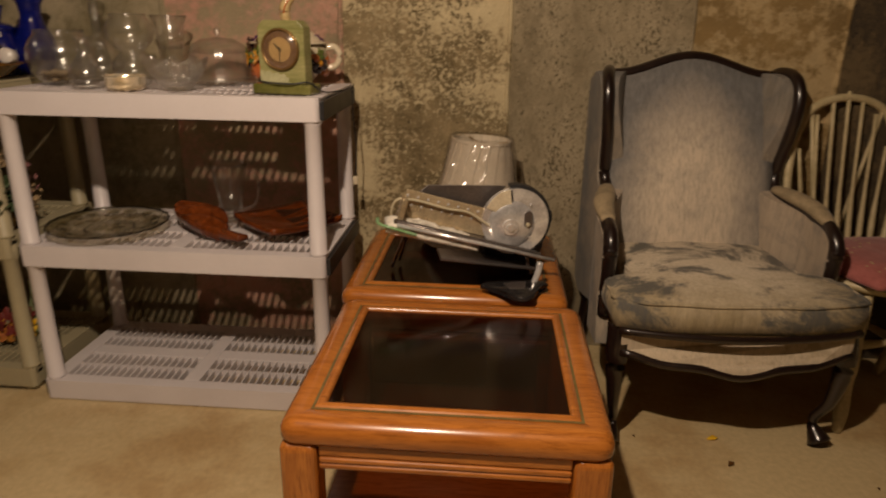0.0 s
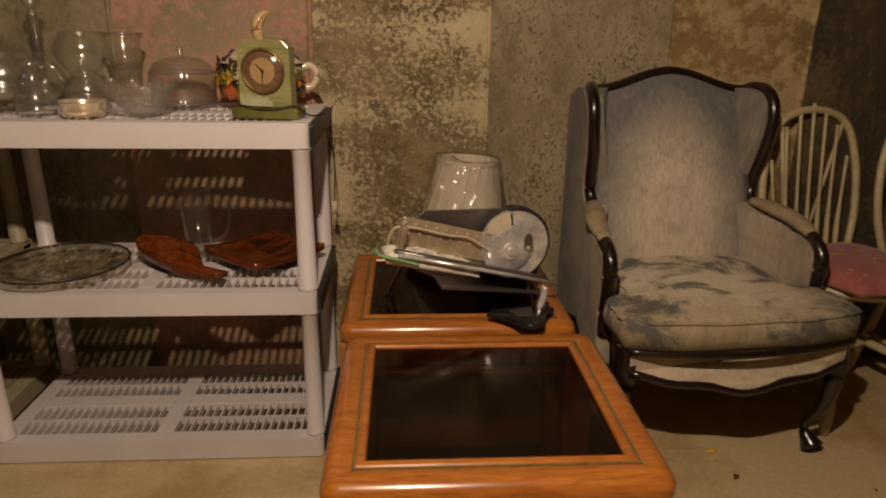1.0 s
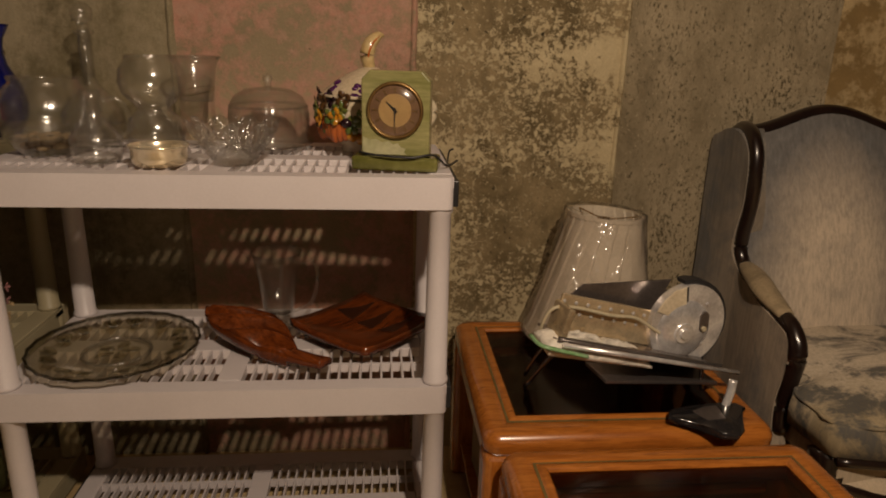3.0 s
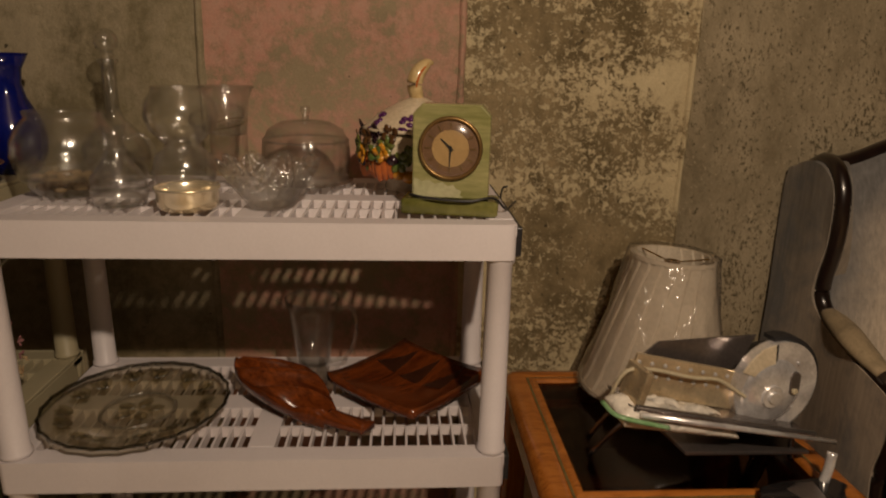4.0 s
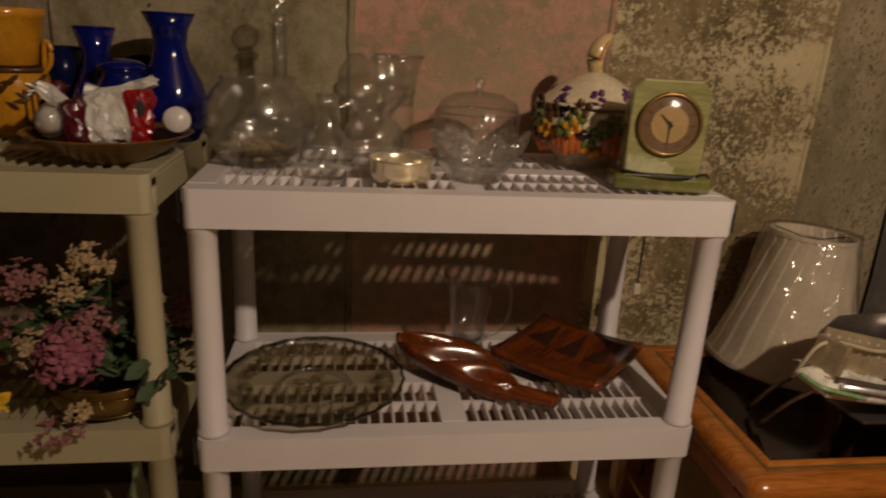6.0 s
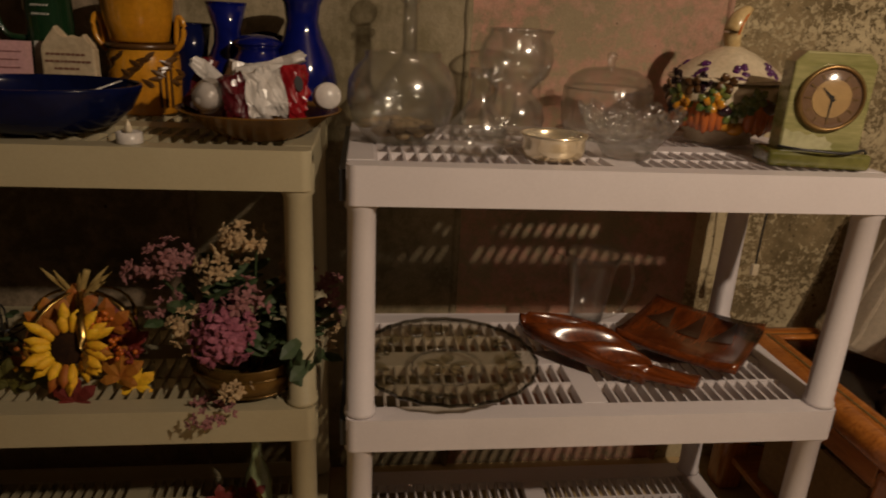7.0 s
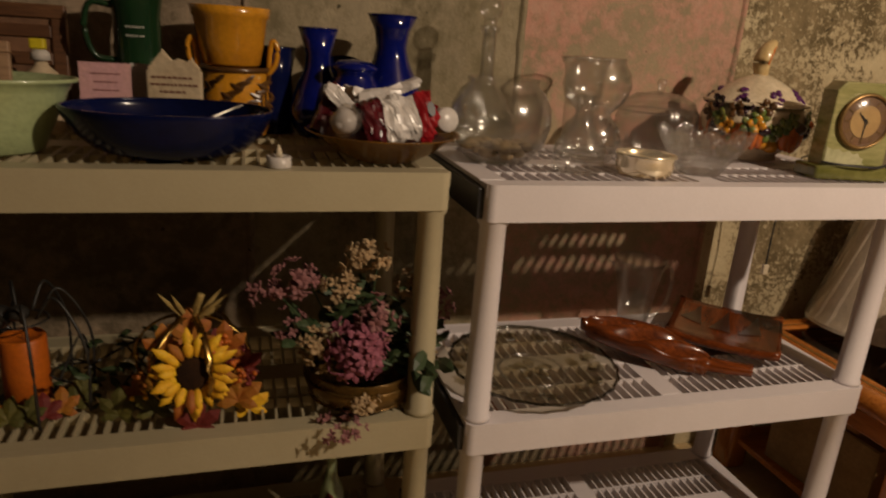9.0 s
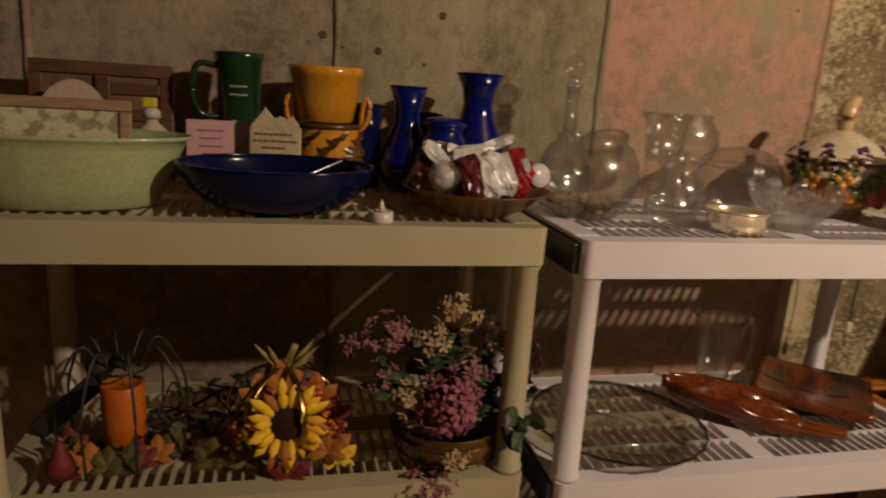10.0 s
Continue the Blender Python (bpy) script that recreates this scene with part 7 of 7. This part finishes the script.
leaves(bm, (0, 0, 0.03), 40, 0.035, 0.10, 0.5, 0.4)
part("foliage", bm, M_LEAF, vine, "dark silk leaves", kind="stuff")

# ---- beige unit, bottom shelf ----
low_d = thing("autumn_garland", (-1.455, 1.900, ZL), "bunch of orange silk autumn leaves on the bottom shelf", "garland")
for k in range(12):
    a = 2 * math.pi * k / 12
    maple((0.045 * math.cos(a), 0.045 * math.sin(a), 0.03 + 0.02 * (k % 3)), 0.045, (R.uniform(-0.5, 0.5), -1, R.uniform(0.2, 1)), R.choice([M_PETAL_O, M_PETAL_R, M_PETAL_Y]), low_d)
bm = bmesh.new()
for k in range(12):
    a = 2 * math.pi * k / 12
    tube(bm, [(0, 0, 0.002), (0.03 * math.cos(a), 0.03 * math.sin(a), 0.018), (0.045 * math.cos(a), 0.045 * math.sin(a), 0.032)], 0.0022, 5, 2)
part("stem", bm, M_STRAW, low_d, kind="stuff")
fig = thing("glass_bottle", (-1.425, 1.985, ZL), "small frosted green-white glass bottle", "bottle")
part("bottle", vessel([(0.024, 0), (0.028, 0.004), (0.030, 0.05), (0.026, 0.10), (0.012, 0.14), (0.010, 0.185), (0.014, 0.195)], 0.002, 24), M_CELADON, fig, "", True)

# ---- on the floor ----
for k, (x, y, m, lab) in enumerate(((0.826, 1.664, M_LEAF_OLIVE, "small yellow dry leaf on the floor"), (0.843, 1.547, M_BROWNGLAZE, "dark brown scrap on the floor"), (1.20, 1.48, M_BROWNGLAZE, "tiny dark crumb on the floor"), (0.60, 1.66, M_BROWNGLAZE, "tiny dark crumb on the floor"))):
    d = thing("leaf_scrap" if k == 0 else "debris_crumb", (x, y, 0.001), lab, "debris", 30 * k)
    bm = bmesh.new()
    s = (0.034, 0.026, 0.010, 0.010)[k]
    petal(bm, (-s / 2, 0, 0.002), (1, 0.2, 0), (0, 0, 1), s, s * 0.5, 0.08)
    petal(bm, (0, 0, 0.002), (0.4, 1, 0), (0, 0, 1), s * 0.6, s * 0.4, 0.08)
    part("scrap", bm, m if k else M_PETAL_Y, d)
